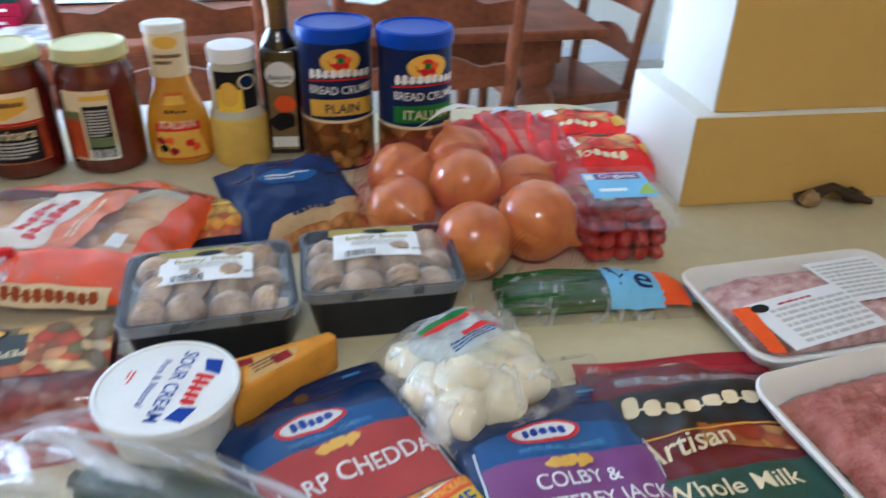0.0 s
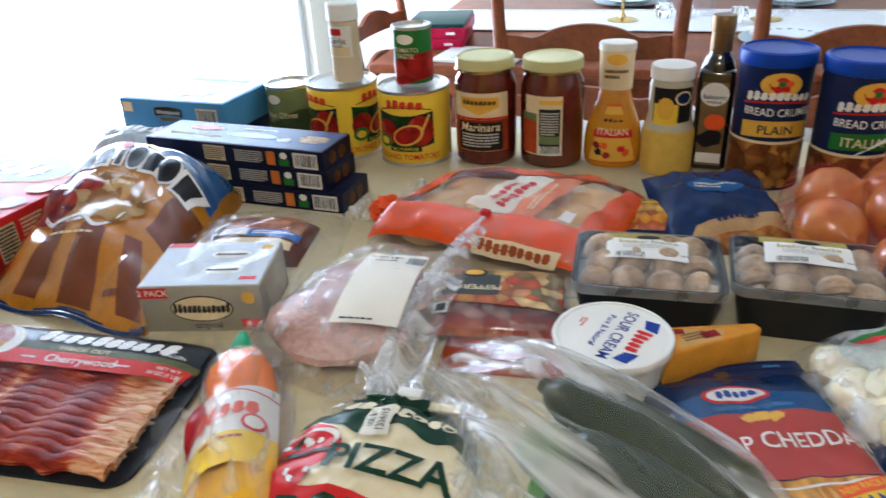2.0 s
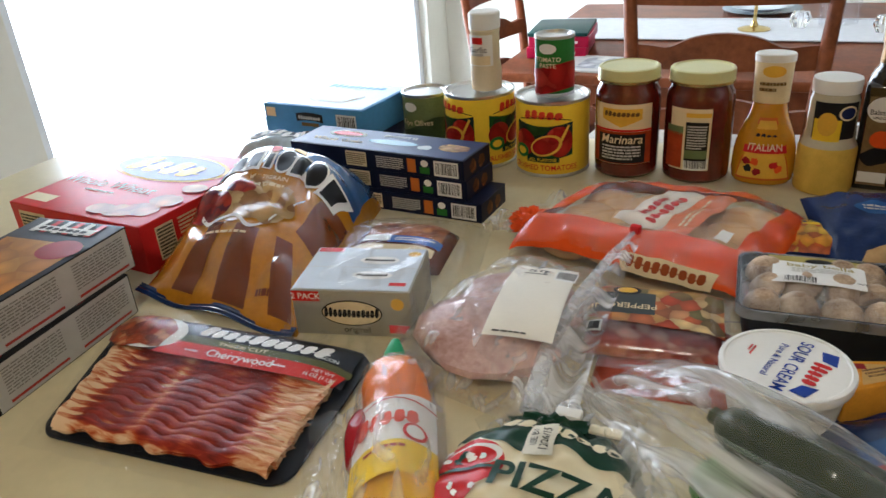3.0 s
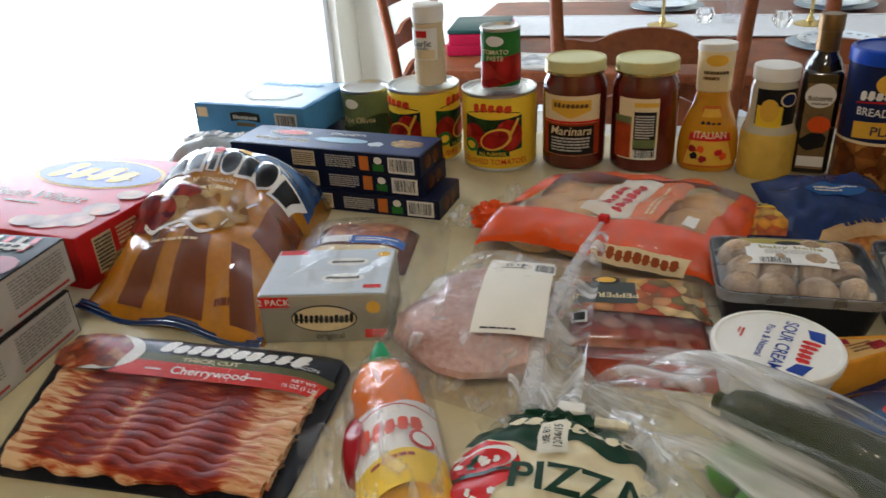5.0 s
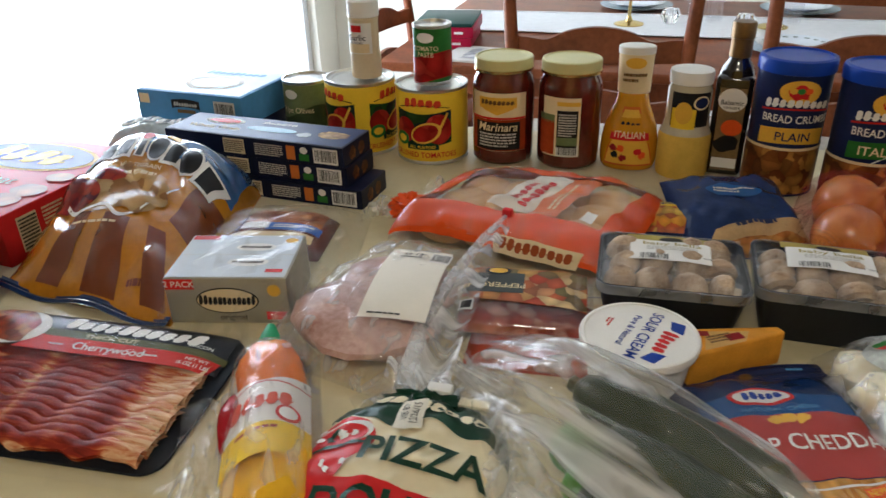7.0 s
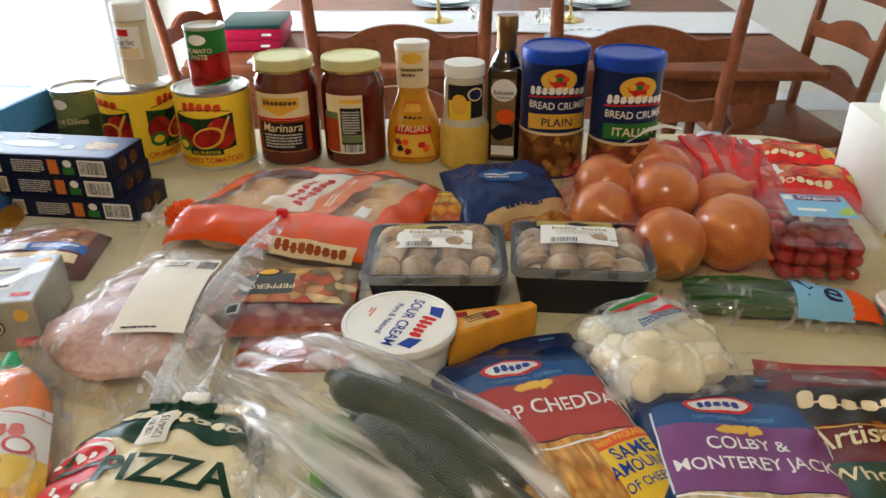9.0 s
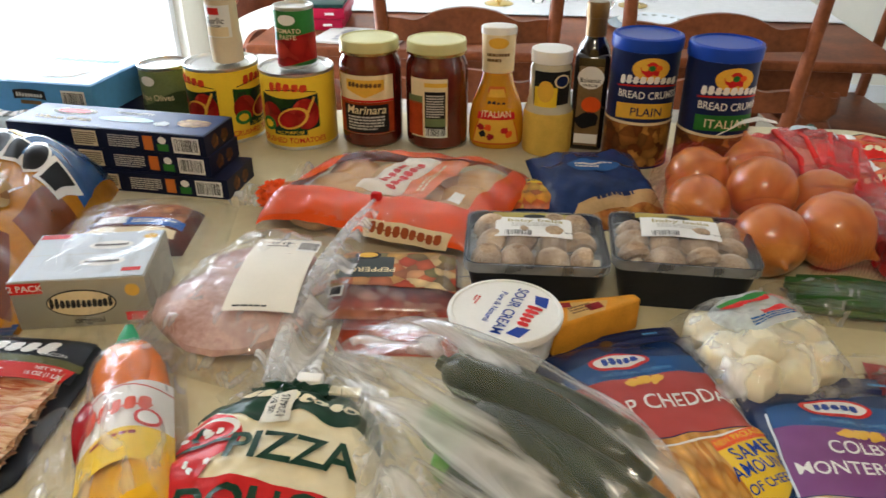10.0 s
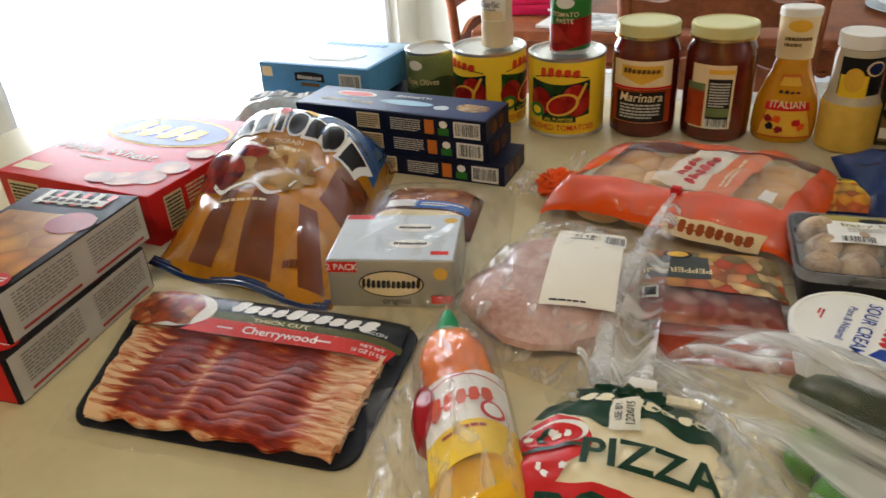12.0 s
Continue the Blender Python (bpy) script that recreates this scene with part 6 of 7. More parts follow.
def cheese_bag(x, y, rot, field, lines, shred, label):
    t = thing("cheese_bag", yawed(x, y, 0, rot), label, "cheese bag", "bags of shredded cheese")
    w, l = 0.150, 0.215
    fn = pillow(w, l, 0.024, 3.0, 3.0, 0.004, rot, 28, sharp=0.4)
    bag("bag", t, fn, w, l, KRAFT_BLUE, 50, 60)
    part("header", sheet(lambda u, v: Vector((u, v, 0.006 + 0.003 * math.sin(u * 40) + 0.0008 * math.sin(v * 700))), -w / 2, w / 2, l / 2 - 0.024, l / 2 + 0.018, 24, 14), NAVY, t, "flat navy header with a hang hole")
    oval("hang_hole", t, lambda u, v: Vector((u, v, 0.008 + 0.003 * math.sin(u * 40))), 0.0, l / 2 + 0.002, 0.006, 0.005, FOIL_BROWN, eps=0.001)
    small_print(t, lambda u, v: Vector((u, v, 0.008 + 0.003 * math.sin(u * 40))), 0.05, l / 2 + 0.006, 0.024, 0.005, 1, BOX_BLUE, eps=0.001)

    def arch(u, v):
        return lift(fn, u, v + 0.010 * math.cos(u * 22), 0.0009)
    part("arch_band", sheet(arch, -0.062, 0.062, 0.030, 0.063, 20, 8), MID_BLUE, t)
    quad("name_field", t, fn, [(-0.063, -0.030), (0.063, -0.030), (0.062, 0.040), (-0.062, 0.040)], field, eps=0.0014, n=18)
    part("pale_edge", sheet(lambda u, v: lift(fn, u, -0.032 + v - 0.006 * math.cos(u * 24), 0.0018), -0.063, 0.063, -0.001, 0.001, 20, 2), WHITE_PRINT, t)
    quad("cheese_window", t, fn, [(-0.066, -0.098), (0.066, -0.098), (0.063, -0.031), (-0.063, -0.031)], shred, eps=0.0012, n=24)
    for side in (-1, 1):
        part("white_line", sheet(lambda u, v: lift(fn, side * 0.0635 + u, v, 0.0018), -0.0008, 0.0008, -0.03, 0.056, 2, 20), GREY_BLUE, t)
    oval("brand_ring", t, fn, -0.008, 0.066, 0.029, 0.0115, RED, 2, eps=0.0018, rings=5)
    oval("brand_plate", t, fn, -0.008, 0.066, 0.025, 0.0085, WHITE_PRINT, 2, eps=0.0023, rings=5)
    brand(t, fn, -0.008, 0.066, 0.034, 0.009, 5, BLUE, 2, eps=0.0028)
    lettering(t, "NATURAL CHEESE", fn, 0, 0.048, 0.0052, BOX_BLUE, 0, eps=0.0018, squeeze=1.1)
    for k in range(3):
        oval("cheese_picture", t, fn, -0.010 + 0.010 * k, 0.032 + 0.002 * (k % 2), 0.008, 0.005, GOLD, 20 * k, eps=0.002 + 0.0003 * k, wob=0.4, seed=k)
    for k, (txt, py, hh) in enumerate(lines):
        lettering(t, txt, fn, 0, py, hh, WHITE_PRINT, 0, eps=0.0021, squeeze=0.86)
    quad("yellow_flash", t, fn, [(0.018, -0.052), (0.066, -0.040), (0.066, -0.094), (0.026, -0.100)], YELLOW, eps=0.0018, n=16)
    quad("orange_flash", t, fn, [(0.018, -0.042), (0.066, -0.030), (0.066, -0.041), (0.018, -0.053)], ORANGE, eps=0.0020, n=10)
    lettering(t, "NEW PACKAGE", fn, 0.042, -0.0415, 0.006, YELLOW, 14, eps=0.0026, squeeze=0.8)
    for k, txt in enumerate(("SAME", "AMOUNT", "OF CHEESE")):
        lettering(t, txt, fn, 0.044 + 0.001 * k, -0.056 - 0.014 * k, (0.013, 0.0105, 0.0075)[k], BLUE, 13, eps=0.0026, squeeze=0.85)
    part("skin", sheet(lambda u, v: lift(fn, u, v, 0.0036), -0.070, 0.070, -0.102, 0.100, 30, 40), film("bag_gloss", haze=0.0, rough=0.08, bump=0.7, bscale=30, bdist=0.006, shine=0.02, graze=0.1), t, "glossy clear skin", shadow=False)
    return t


cheese_bag(0.468, -0.569, 19, BRICK_RED, (("SHARP CHEDDAR", 0.006, 0.015),), SHRED_O, "blue bag of shredded sharp cheddar with a red panel")
cheese_bag(0.616, -0.616, 1, PURPLE, (("COLBY &", 0.016, 0.0125), ("MONTEREY JACK", -0.004, 0.0125)), SHRED_W, "blue bag of shredded colby jack with a purple panel")

# mozzarella in a dark red pouch
POUCH = surface("dark_red_pouch", (0.13, 0.012, 0.018), 0.25, var=0.15, coat=0.6, bump=0.3, bscale=30, bdist=0.004)
t = thing("mozzarella_pouch", yawed(0.735, -0.590, 0, -6), "dark red and black pouch of whole milk mozzarella", "cheese bag")
w, l = 0.168, 0.22
fn = pillow(w, l, 0.022, 3.2, 3.0, 0.005, 3, 24, sharp=0.4)
bag("bag", t, fn, w, l, POUCH, 50, 60)
part("header", sheet(lambda u, v: Vector((u, v, 0.007 + 0.003 * math.sin(u * 30))), -w / 2, w / 2, l / 2 - 0.016, l / 2 + 0.012, 20, 8), DEEP_RED, t, "flat red header")
oval("hang_hole", t, lambda u, v: Vector((u, v, 0.007 + 0.003 * math.sin(u * 30))), 0.0, l / 2 - 0.002, 0.011, 0.0045, CREAM, eps=0.001)
part("zip_strip", sheet(lambda u, v: lift(fn, u, 0.078 + v, 0.0015), -0.06, 0.078, -0.006, 0.006, 20, 3), ZIP, t, "clear zip strip")
part("black_band", sheet(lambda u, v: lift(fn, u, v + 0.006 * math.sin((u + 0.02) * 30), 0.001), -0.080, 0.080, 0.022, 0.068, 30, 10), INK, t)
brand(t, fn, 0.0, 0.047, 0.128, 0.015, 8, CREAM, -2, eps=0.0021, first=1.35, bow=lambda a: 0.005 * math.sin(a * 5))
patch("food_picture", t, fn, 0.030, 0.010, 0.090, 0.024, printed("pizza_print", [(0.3, 0.03, 0.01), (0.6, 0.3, 0.06), (0.4, 0.1, 0.02)], 70), -8, eps=0.001)
lettering(t, "Artisan", fn, -0.030, 0.004, 0.019, CREAM, 14, eps=0.0018, shear=0.3)
quad("green_band", t, fn, [(-0.078, -0.072), (0.078, -0.060), (0.078, -0.010), (-0.078, -0.028)], surface("bottle_green_print", (0.025, 0.07, 0.05), 0.3, coat=0.5), eps=0.0012, n=20)
lettering(t, "Whole Milk", fn, -0.012, -0.036, 0.015, CREAM, 5, eps=0.002)
lettering(t, "Mozzarella", fn, 0.040, -0.055, 0.011, CREAM, 4, eps=0.002)
quad("cheese_window", t, fn, [(-0.070, -0.104), (0.070, -0.104), (0.072, -0.066), (-0.055, -0.076)], SHRED_W, eps=0.0014, n=18)
part("skin", sheet(lambda u, v: lift(fn, u, v, 0.0040), -0.078, 0.078, -0.104, 0.102, 30, 40), film("pouch_gloss", haze=0.0, rough=0.10, bump=0.8, bscale=26, bdist=0.008, shine=0.035, graze=0.2), t, "glossy clear skin", shadow=False)
part("gold_line", sheet(lambda u, v: lift(fn, u, 0.018 + v + 0.006 * math.sin((u + 0.02) * 30), 0.0016), -0.08, 0.08, -0.0008, 0.0008, 30, 2), GOLD, t)
patch("corner_print", t, lambda u, v: Vector((u, v, 0.0075 + 0.003 * math.sin(u * 30))), -0.068, 0.112, 0.018, 0.010, BRICK_RED, 0, eps=0.001)

# fresh mozzarella balls
MOZZ = surface("fresh_mozzarella", (0.74, 0.68, 0.50), 0.35, var=0.08, scale=25, coat=0.6, sub=0.2)
t = thing("mozzarella_ball_bag", yawed(0.569, -0.474, 0.004, 14) @ Matrix.Diagonal((0.92, 0.92, 0.92, 1)), "clear bag of fresh white mozzarella balls", "cheese bag")
rnd = random.Random(5)
for k, (px, py, pz) in enumerate(((-0.042, 0.030, 0.022), (-0.044, -0.008, 0.022), (-0.030, -0.044, 0.022), (0.006, -0.046, 0.022), (0.040, -0.030, 0.022), (0.044, 0.010, 0.022), (0.010, -0.008, 0.030), (-0.008, 0.030, 0.026), (0.030, 0.036, 0.022), (-0.018, -0.016, 0.034))):
    part("mozzarella_ball", lump(0.0245, 0.0225, 0.0195, 0.34, k, 1.5, 18, 14, (px * 0.98, py * 0.98, pz)), MOZZ, t)
fn = pillow(0.142, 0.150, 0.056, 2.5, 2.5, 0.007, 8, 30, sharp=0.42)
bag("film", t, fn, 0.142, 0.150, film("ball_bag_film", haze=0.08, folds=(28.0, 28.0, 28.0), milk=0.65, rough=0.1, bump=0.7, bscale=40, bdist=0.006, shine=0.04), 50, 50, shadow=False)
tag = lambda u, v: fn(u, v - 0.014)
oval("printed_label", t, tag, -0.004, 0.032, 0.046, 0.034, film("pale_blue_print", (0.80, 0.90, 0.95), haze=0.45, rough=0.2, bump=0.5, bscale=40, bdist=0.004, shine=0.04), 4, eps=0.0015, n=36, rings=8)
patch("brand_shape", t, tag, -0.008, 0.050, 0.050, 0.010, GREEN, 4, eps=0.0022, bow=lambda a: 0.004 * math.cos(a * 3))
patch("brand_shape_red", t, tag, -0.010, 0.042, 0.046, 0.008, RED, 4, eps=0.0024, bow=lambda a: 0.004 * math.cos(a * 3))
lettering(t, "FRESH MOZZARELLA", fn, -0.002, 0.030, 0.0065, RED, 6, eps=0.0026, squeeze=0.8)
patch("red_banner", t, tag, 0.014, 0.024, 0.038, 0.008, RED, 8, eps=0.0024)
small_print(t, tag, 0.002, 0.012, 0.044, 0.012, 3, MID_BLUE, 6, eps=0.0024)
part("film_tail", sheet(lambda u, v: Vector((0.062 + u, -0.03 + v * (1 - 5 * u), 0.002 + 0.012 * abs(math.sin(v * 100)))), 0.0, 0.06, -0.035, 0.035, 14, 24), FILM, t, shadow=False)

# green beans
BEAN = surface("green_bean", (0.024, 0.085, 0.018), 0.35, var=0.3, scale=50, coat=0.4)
t = thing("green_bean_pack", yawed(0.710, -0.370, 0, -5), "long clear pack of green beans with a blue label", "vegetable pack")
rnd = random.Random(11)
for k in range(26):
    y0, z0 = rnd.uniform(-0.020, 0.020), rnd.uniform(0.006, 0.024)
    x0 = rnd.uniform(-0.088, -0.075)
    part("bean", tube([(x0, y0, z0), (x0 + 0.05, y0 + rnd.uniform(-0.004, 0.004), z0 + 0.002), (x0 + 0.11 + rnd.uniform(0, 0.03), y0 + rnd.uniform(-0.004, 0.004), z0)], 0.0042, 6, 1, [0.7, 1, 0.7]), BEAN, t)
fn = pillow(0.215, 0.062, 0.032, 3.0, 2.4, 0.003, 2, 40, sharp=0.45)
bag("film", t, fn, 0.215, 0.062, FILM, 50, 24, shadow=False)
LABEL_BLUE = surface("light_blue_label", (0.22, 0.48, 0.72), 0.3, var=0.1, coat=0.5)
quad("blue_label", t, fn, [(0.018, -0.029), (0.072, -0.029), (0.068, 0.029), (0.018, 0.029)], LABEL_BLUE, eps=0.001, n=12)
lettering(t, "Ve", fn, 0.042, -0.002, 0.030, NAVY, -10, eps=0.0016)
quad("orange_end", t, fn, [(0.070, -0.028), (0.100, -0.026), (0.100, 0.026), (0.068, 0.028)], ORANGE, eps=0.001, n=10)
part("twisted_tail", sheet(lambda u, v: Vector((0.095 + u, v * (0.6 + 8 * u) - 0.3 * u, 0.004 + 0.010 * abs(math.sin(v * 130)))), 0.0, 0.055, -0.02, 0.02, 12, 24), LABEL_BLUE, t, "twisted blue bag end")

# onions in a red net
m = bpy.data.materials.new("onion_skin")
m.use_nodes = True
nt = m.node_tree
b = nt.nodes["Principled BSDF"]
mp = coords(nt, (60.0, 60.0, 7.0))
ns = node(nt, "ShaderNodeTexNoise", Scale=1.0, Detail=4.0)
nt.links.new(mp, ns.inputs["Vector"])
nt.links.new(ramp(nt, ns.outputs["Fac"], [(0.25, (0.35, 0.095, 0.017)), (0.5, (0.52, 0.185, 0.030)), (0.75, (0.64, 0.29, 0.062))]), b.inputs["Base Color"])
b.inputs["Roughness"].default_value = 0.3
b.inputs["Coat Weight"].default_value = 0.5
b.inputs["Coat Roughness"].default_value = 0.15
bumped(nt, b, 60, 0.15)
ONION = m
ROOT = surface("onion_root", (0.20, 0.13, 0.07), 0.8, var=0.4, scale=90)
spots = ((0.567, -0.135, 0.042, 0.041, 20, 40, 0), (0.648, -0.092, 0.042, 0.041, -30, 10, 50), (0.706, -0.180, 0.040, 0.038, 40, -20, 90), (0.554, -0.214, 0.039, 0.039, 80, 10, 20),
         (0.630, -0.196, 0.056, 0.041, 60, 20, 140), (0.616, -0.296, 0.041, 0.041, 100, 10, 10), (0.690, -0.272, 0.045, 0.0445, 110, -30, 40))
for x, y, z, r, rx, ry, rz in spots:
    t = thing("onion", pose(x, y, z, rx, ry, rz), "round brown yellow onion in a red net", "onion", "onions in the net")
    prof = [(r * 0.12, -r * 0.95), (r * 0.45, -r * 0.86), (r * 0.82, -r * 0.55), (r * 0.99, -r * 0.1), (r * 0.97, r * 0.25), (r * 0.78, r * 0.62), (r * 0.45, r * 0.86), (r * 0.18, r * 0.98), (r * 0.09, r * 1.1), (r * 0.05, r * 1.22)]
    part("bulb", lathe(prof, 32), ONION, t)
    part("root", lump(r * 0.16, r * 0.16, r * 0.07, 0.5, 2, 4, 10, 6, (0, 0, -r * 0.95)), ROOT, t, "dry root tuft")
# the net: red threads over the bulbs
NET = bpy.data.materials.new("red_net")
NET.use_nodes = True
nt = NET.node_tree
b = nt.nodes["Principled BSDF"]
b.inputs["Base Color"].default_value = (0.55, 0.03, 0.06, 1)
b.inputs["Roughness"].default_value = 0.7
b.inputs["Specular IOR Level"].default_value = 0.05
mp = coords(nt)
facs = []
for ang in (45, -45):
    mpp = nt.nodes.new("ShaderNodeMapping")
    mpp.inputs["Rotation"].default_value = (0, 0, radians(ang))
    nt.links.new(mp, mpp.inputs["Vector"])
    wv = node(nt, "ShaderNodeTexWave", Scale=130.0, Distortion=1.5)
    nt.links.new(mpp.outputs[0], wv.inputs["Vector"])
    facs.append(wv.outputs["Fac"])
mx = node(nt, "ShaderNodeMath")
mx.operation = "MAXIMUM"
nt.links.new(facs[0], mx.inputs[0])
nt.links.new(facs[1], mx.inputs[1])
al = nt.nodes.new("ShaderNodeMapRange")
al.inputs["From Min"].default_value = 0.70
al.inputs["From Max"].default_value = 0.98
al.inputs["To Max"].default_value = 0.30
nt.links.new(mx.outputs[0], al.inputs["Value"])
nt.links.new(al.outputs[0], b.inputs["Alpha"])


def hull(u, v, grow=0.0035):
    z = 0.002
    for x, y, zc, r, *_ in spots:
        d = math.hypot(u - x, v - y) / (r + 0.016)
        if d < 1:
            z = max(z, zc + (r + grow) * math.sqrt(max(0, 1 - d * d)) * 1.0)
    return z


def net(u, v):
    z = sum(hull(u + a, v + c) for a in (-0.008, 0, 0.008) for c in (-0.008, 0, 0.008)) / 9
    return Vector((u, v, max(z, hull(u, v))))


t = thing("net_bag", pose(0, 0, 0), "red net bag drawn over a heap of onions", "net bag")
part("net", sheet(net, 0.505, 0.745, -0.345, -0.055, 60, 72), NET, t, "fine red netting", shadow=False)
RED_FILM = surface("crumpled_red_film", (0.68, 0.028, 0.022), 0.25, var=0.25, scale=25, coat=0.6, bump=0.6, bscale=60, bdist=0.006)
def bunch(u, v):
    k = max(0, 1 - ((u - 0.725) / 0.095) ** 2) * max(0, 1 - ((v + 0.05) / 0.10) ** 2)
    f = 0.012 * noise.noise(Vector((u * 40, v * 40, 2))) + 0.012 * abs(noise.noise(Vector((u * 110 + v * 60, v * 40, 5))))
    return Vector((u + 0.004 * noise.noise(Vector((u * 60, v * 60, 8))), v, 0.004 + 0.070 * k ** 0.6 + f * min(1, 3 * k)))


t0 = bunch
part("gathered_net", sheet(bunch, 0.635, 0.815, -0.145, 0.045, 56, 56), film("red_net_film", (0.90, 0.30, 0.30), haze=0.06, rough=0.25, bump=0.9, bscale=70, bdist=0.008, shine=0.06), t, "bunched red netting", shadow=False)
part("gathered_net", sheet(lambda u, v: bunch(u, v) * 1.0 - Vector((0, 0, 0.008)), 0.64, 0.81, -0.14, 0.04, 44, 44), NET, t, "inner folds of red netting", shadow=False)
for k in range(5):
    x0 = 0.665 + 0.028 * k
    part("net_fold", tube([tuple(bunch(x0 + 0.010 * math.sin(q * 1.3 + k), -0.135 + 0.034 * q) + Vector((0, 0, 0.001))) for q in range(6)], 0.0045, 8, 0.6, [0.4, 1, 0.7, 1.1, 0.8, 0.3]), RED_FILM, t, "twisted red net fold")
patch("printed_tag", t, t0, 0.745, -0.010, 0.060, 0.040, GREY_BLUE, -25, eps=0.002)
patch("tag_mark", t, t0, 0.745, -0.002, 0.036, 0.012, DARK_GREEN, -25, eps=0.003)
part("white_strap", tube([(0.585, -0.045, 0.060), (0.605, -0.050, 0.072), (0.630, -0.048, 0.088), (0.655, -0.045, 0.094), (0.680, -0.040, 0.088)], 0.0065, 8, 0.25, [0.3, 0.7, 1, 1, 0.8]), PLASTIC_WHITE, t, "white plastic strap")

# two red packets behind the tomatoes
for x, y, rot, w, l, h, lab in ((0.860, -0.052, -6, 0.165, 0.125, 0.034, "glossy red packet lying behind the tomatoes"), (0.870, 0.062, -10, 0.160, 0.085, 0.030, "glossy red packet near the counter edge")):
    t = thing("red_packet", yawed(x, y, 0, rot), lab, "food packet", "red packets")
    fn = pillow(w, l, h, 2.6, 2.6, 0.006, x * 9, 34, sharp=0.45)
    bag("bag", t, fn, w, l, RED_FILM, 40, 36)
    patch("picture", t, fn, -0.01, -0.004, w * 0.62, l * 0.34, printed("chili_print", [(0.70, 0.14, 0.03), (0.6, 0.03, 0.02), (0.75, 0.38, 0.10)], 55, coat=0.6), -4, eps=0.0012)
    patch("green_stripe", t, fn, 0.0, l * 0.30, w * 0.7, l * 0.12, DARK_GREEN, -4, eps=0.0012)
    oval("gold_star", t, fn, w * 0.34, -l * 0.1, 0.014, 0.013, GOLD, 0, eps=0.0014, wob=0.6, seed=4)
    brand(t, fn, -0.02, -l * 0.28, w * 0.5, l * 0.14, 7, CREAM, -4, eps=0.0014)
    patch("pale_flash", t, fn, -w * 0.30, l * 0.05, w * 0.16, l * 0.22, WHITE_PRINT, 20, eps=0.0016)

# clamshell of grape tomatoes
TOM = surface("grape_tomato", (0.34, 0.008, 0.006), 0.15, var=0.2, scale=30, coat=0.8)
t = thing("tomato_clamshell", yawed(0.785, -0.266, 0, -5), "clear clamshell box of red grape tomatoes with a blue label", "clamshell")
first = None
rnd = random.Random(2)
for i in range(5):
    for j in range(4):
        for k in range(3):
            if k == 2 and rnd.random() < 0.15:
                continue
            loc = (-0.036 + 0.018 * i + rnd.uniform(-0.002, 0.002), -0.032 + 0.021 * j, 0.011 + 0.016 * k)
            if first is None:
                first = part("tomato", lump(0.0085, 0.0115, 0.0085, 0.05, 1, n=12, m=8), TOM, t)
                ob = first
            else:
                ob = new("tomato", first.data)
                ob.parent = t
            ob.location = loc
            ob.rotation_euler = (rnd.uniform(-0.6, 0.6), rnd.uniform(-0.6, 0.6), rnd.uniform(0, 6))
part("lower_half", tray_mesh([(0.084, 0.084, 0.010, 0.001), (0.096, 0.098, 0.012, 0.052), (0.110, 0.114, 0.012, 0.053), (0.110, 0.114, 0.012, 0.0545)], False), CLEAR_TUB, t, "clear tapered tub", shadow=False)
part("lid", tray_mesh([(0.112, 0.116, 0.012, 0.055), (0.112, 0.116, 0.012, 0.058), (0.100, 0.103, 0.012, 0.059), (0.096, 0.099, 0.012, 0.074), (0.092, 0.095, 0.012, 0.076), (0.088, 0.091, 0.012, 0.0745)]), CLEAR_TUB, t, "clear hinged lid", shadow=False)
for a in range(6):
    part("rib", box(0.0014, 0.098, 0.0014, 0.0004, (-0.040 + 0.016 * a, 0, 0.0535)), CLEAR_TUB, t, shadow=False)
s = on_top(0.0748)
patch("blue_label", t, s, -0.002, 0.002, 0.070, 0.060, LABEL_BLUE, 0)
patch("purple_band", t, s, 0.002, 0.022, 0.050, 0.014, PURPLE, 0, eps=0.001)
lettering(t, "Organic", s, 0.002, 0.022, 0.0095, WHITE_PRINT, 0, eps=0.0014)
patch("white_strip", t, s, -0.012, -0.010, 0.030, 0.007, WHITE_PRINT, 0, eps=0.001)
quad("green_corner", t, s, [(0.012, -0.021), (0.031, -0.021), (0.031, 0.004), (0.022, -0.004)], surface("lime_ink", (0.35, 0.5, 0.08), 0.4), eps=0.001)
patch("sticker", t, s, -0.030, 0.022, 0.010, 0.012, WHITE_PRINT, 0, eps=0.001)

# nut mix bag and nut packet
t = thing("nut_packet", yawed(0.372, -0.152, 0, 0), "small navy and yellow packet of mixed nuts", "food packet")
fn = pillow(0.105, 0.085, 0.030, 2.6, 2.6, 0.003, 3, 36, sharp=0.45)
bag("bag", t, fn, 0.105, 0.085, NAVY, 30, 26)
quad("picture", t, fn, [(-0.05, -0.040), (0.05, -0.040), (0.048, 0.006), (-0.048, 0.010)], printed("mixed_nut_print", [(0.7, 0.3, 0.03), (0.75, 0.5, 0.05), (0.3, 0.1, 0.03), (0.6, 0.12, 0.03)], 75, coat=0.5), eps=0.001, n=16)
small_print(t, fn, -0.012, 0.008, 0.05, 0.012, 1, NAVY, 12, eps=0.0016)
quad("yellow_flash", t, fn, [(-0.03, 0.002), (0.02, -0.002), (0.022, 0.012), (-0.02, 0.018)], YELLOW, eps=0.0013)
t = thing("walnut_bag", pose(0.440, -0.138, 0.014, 14, 0, 16), "crumpled navy bag of nuts leaning on the bottles", "food packet")
fn = pillow(0.150, 0.160, 0.034, 2.2, 2.2, 0.008, 4, 26, sharp=0.5, base=0.002)
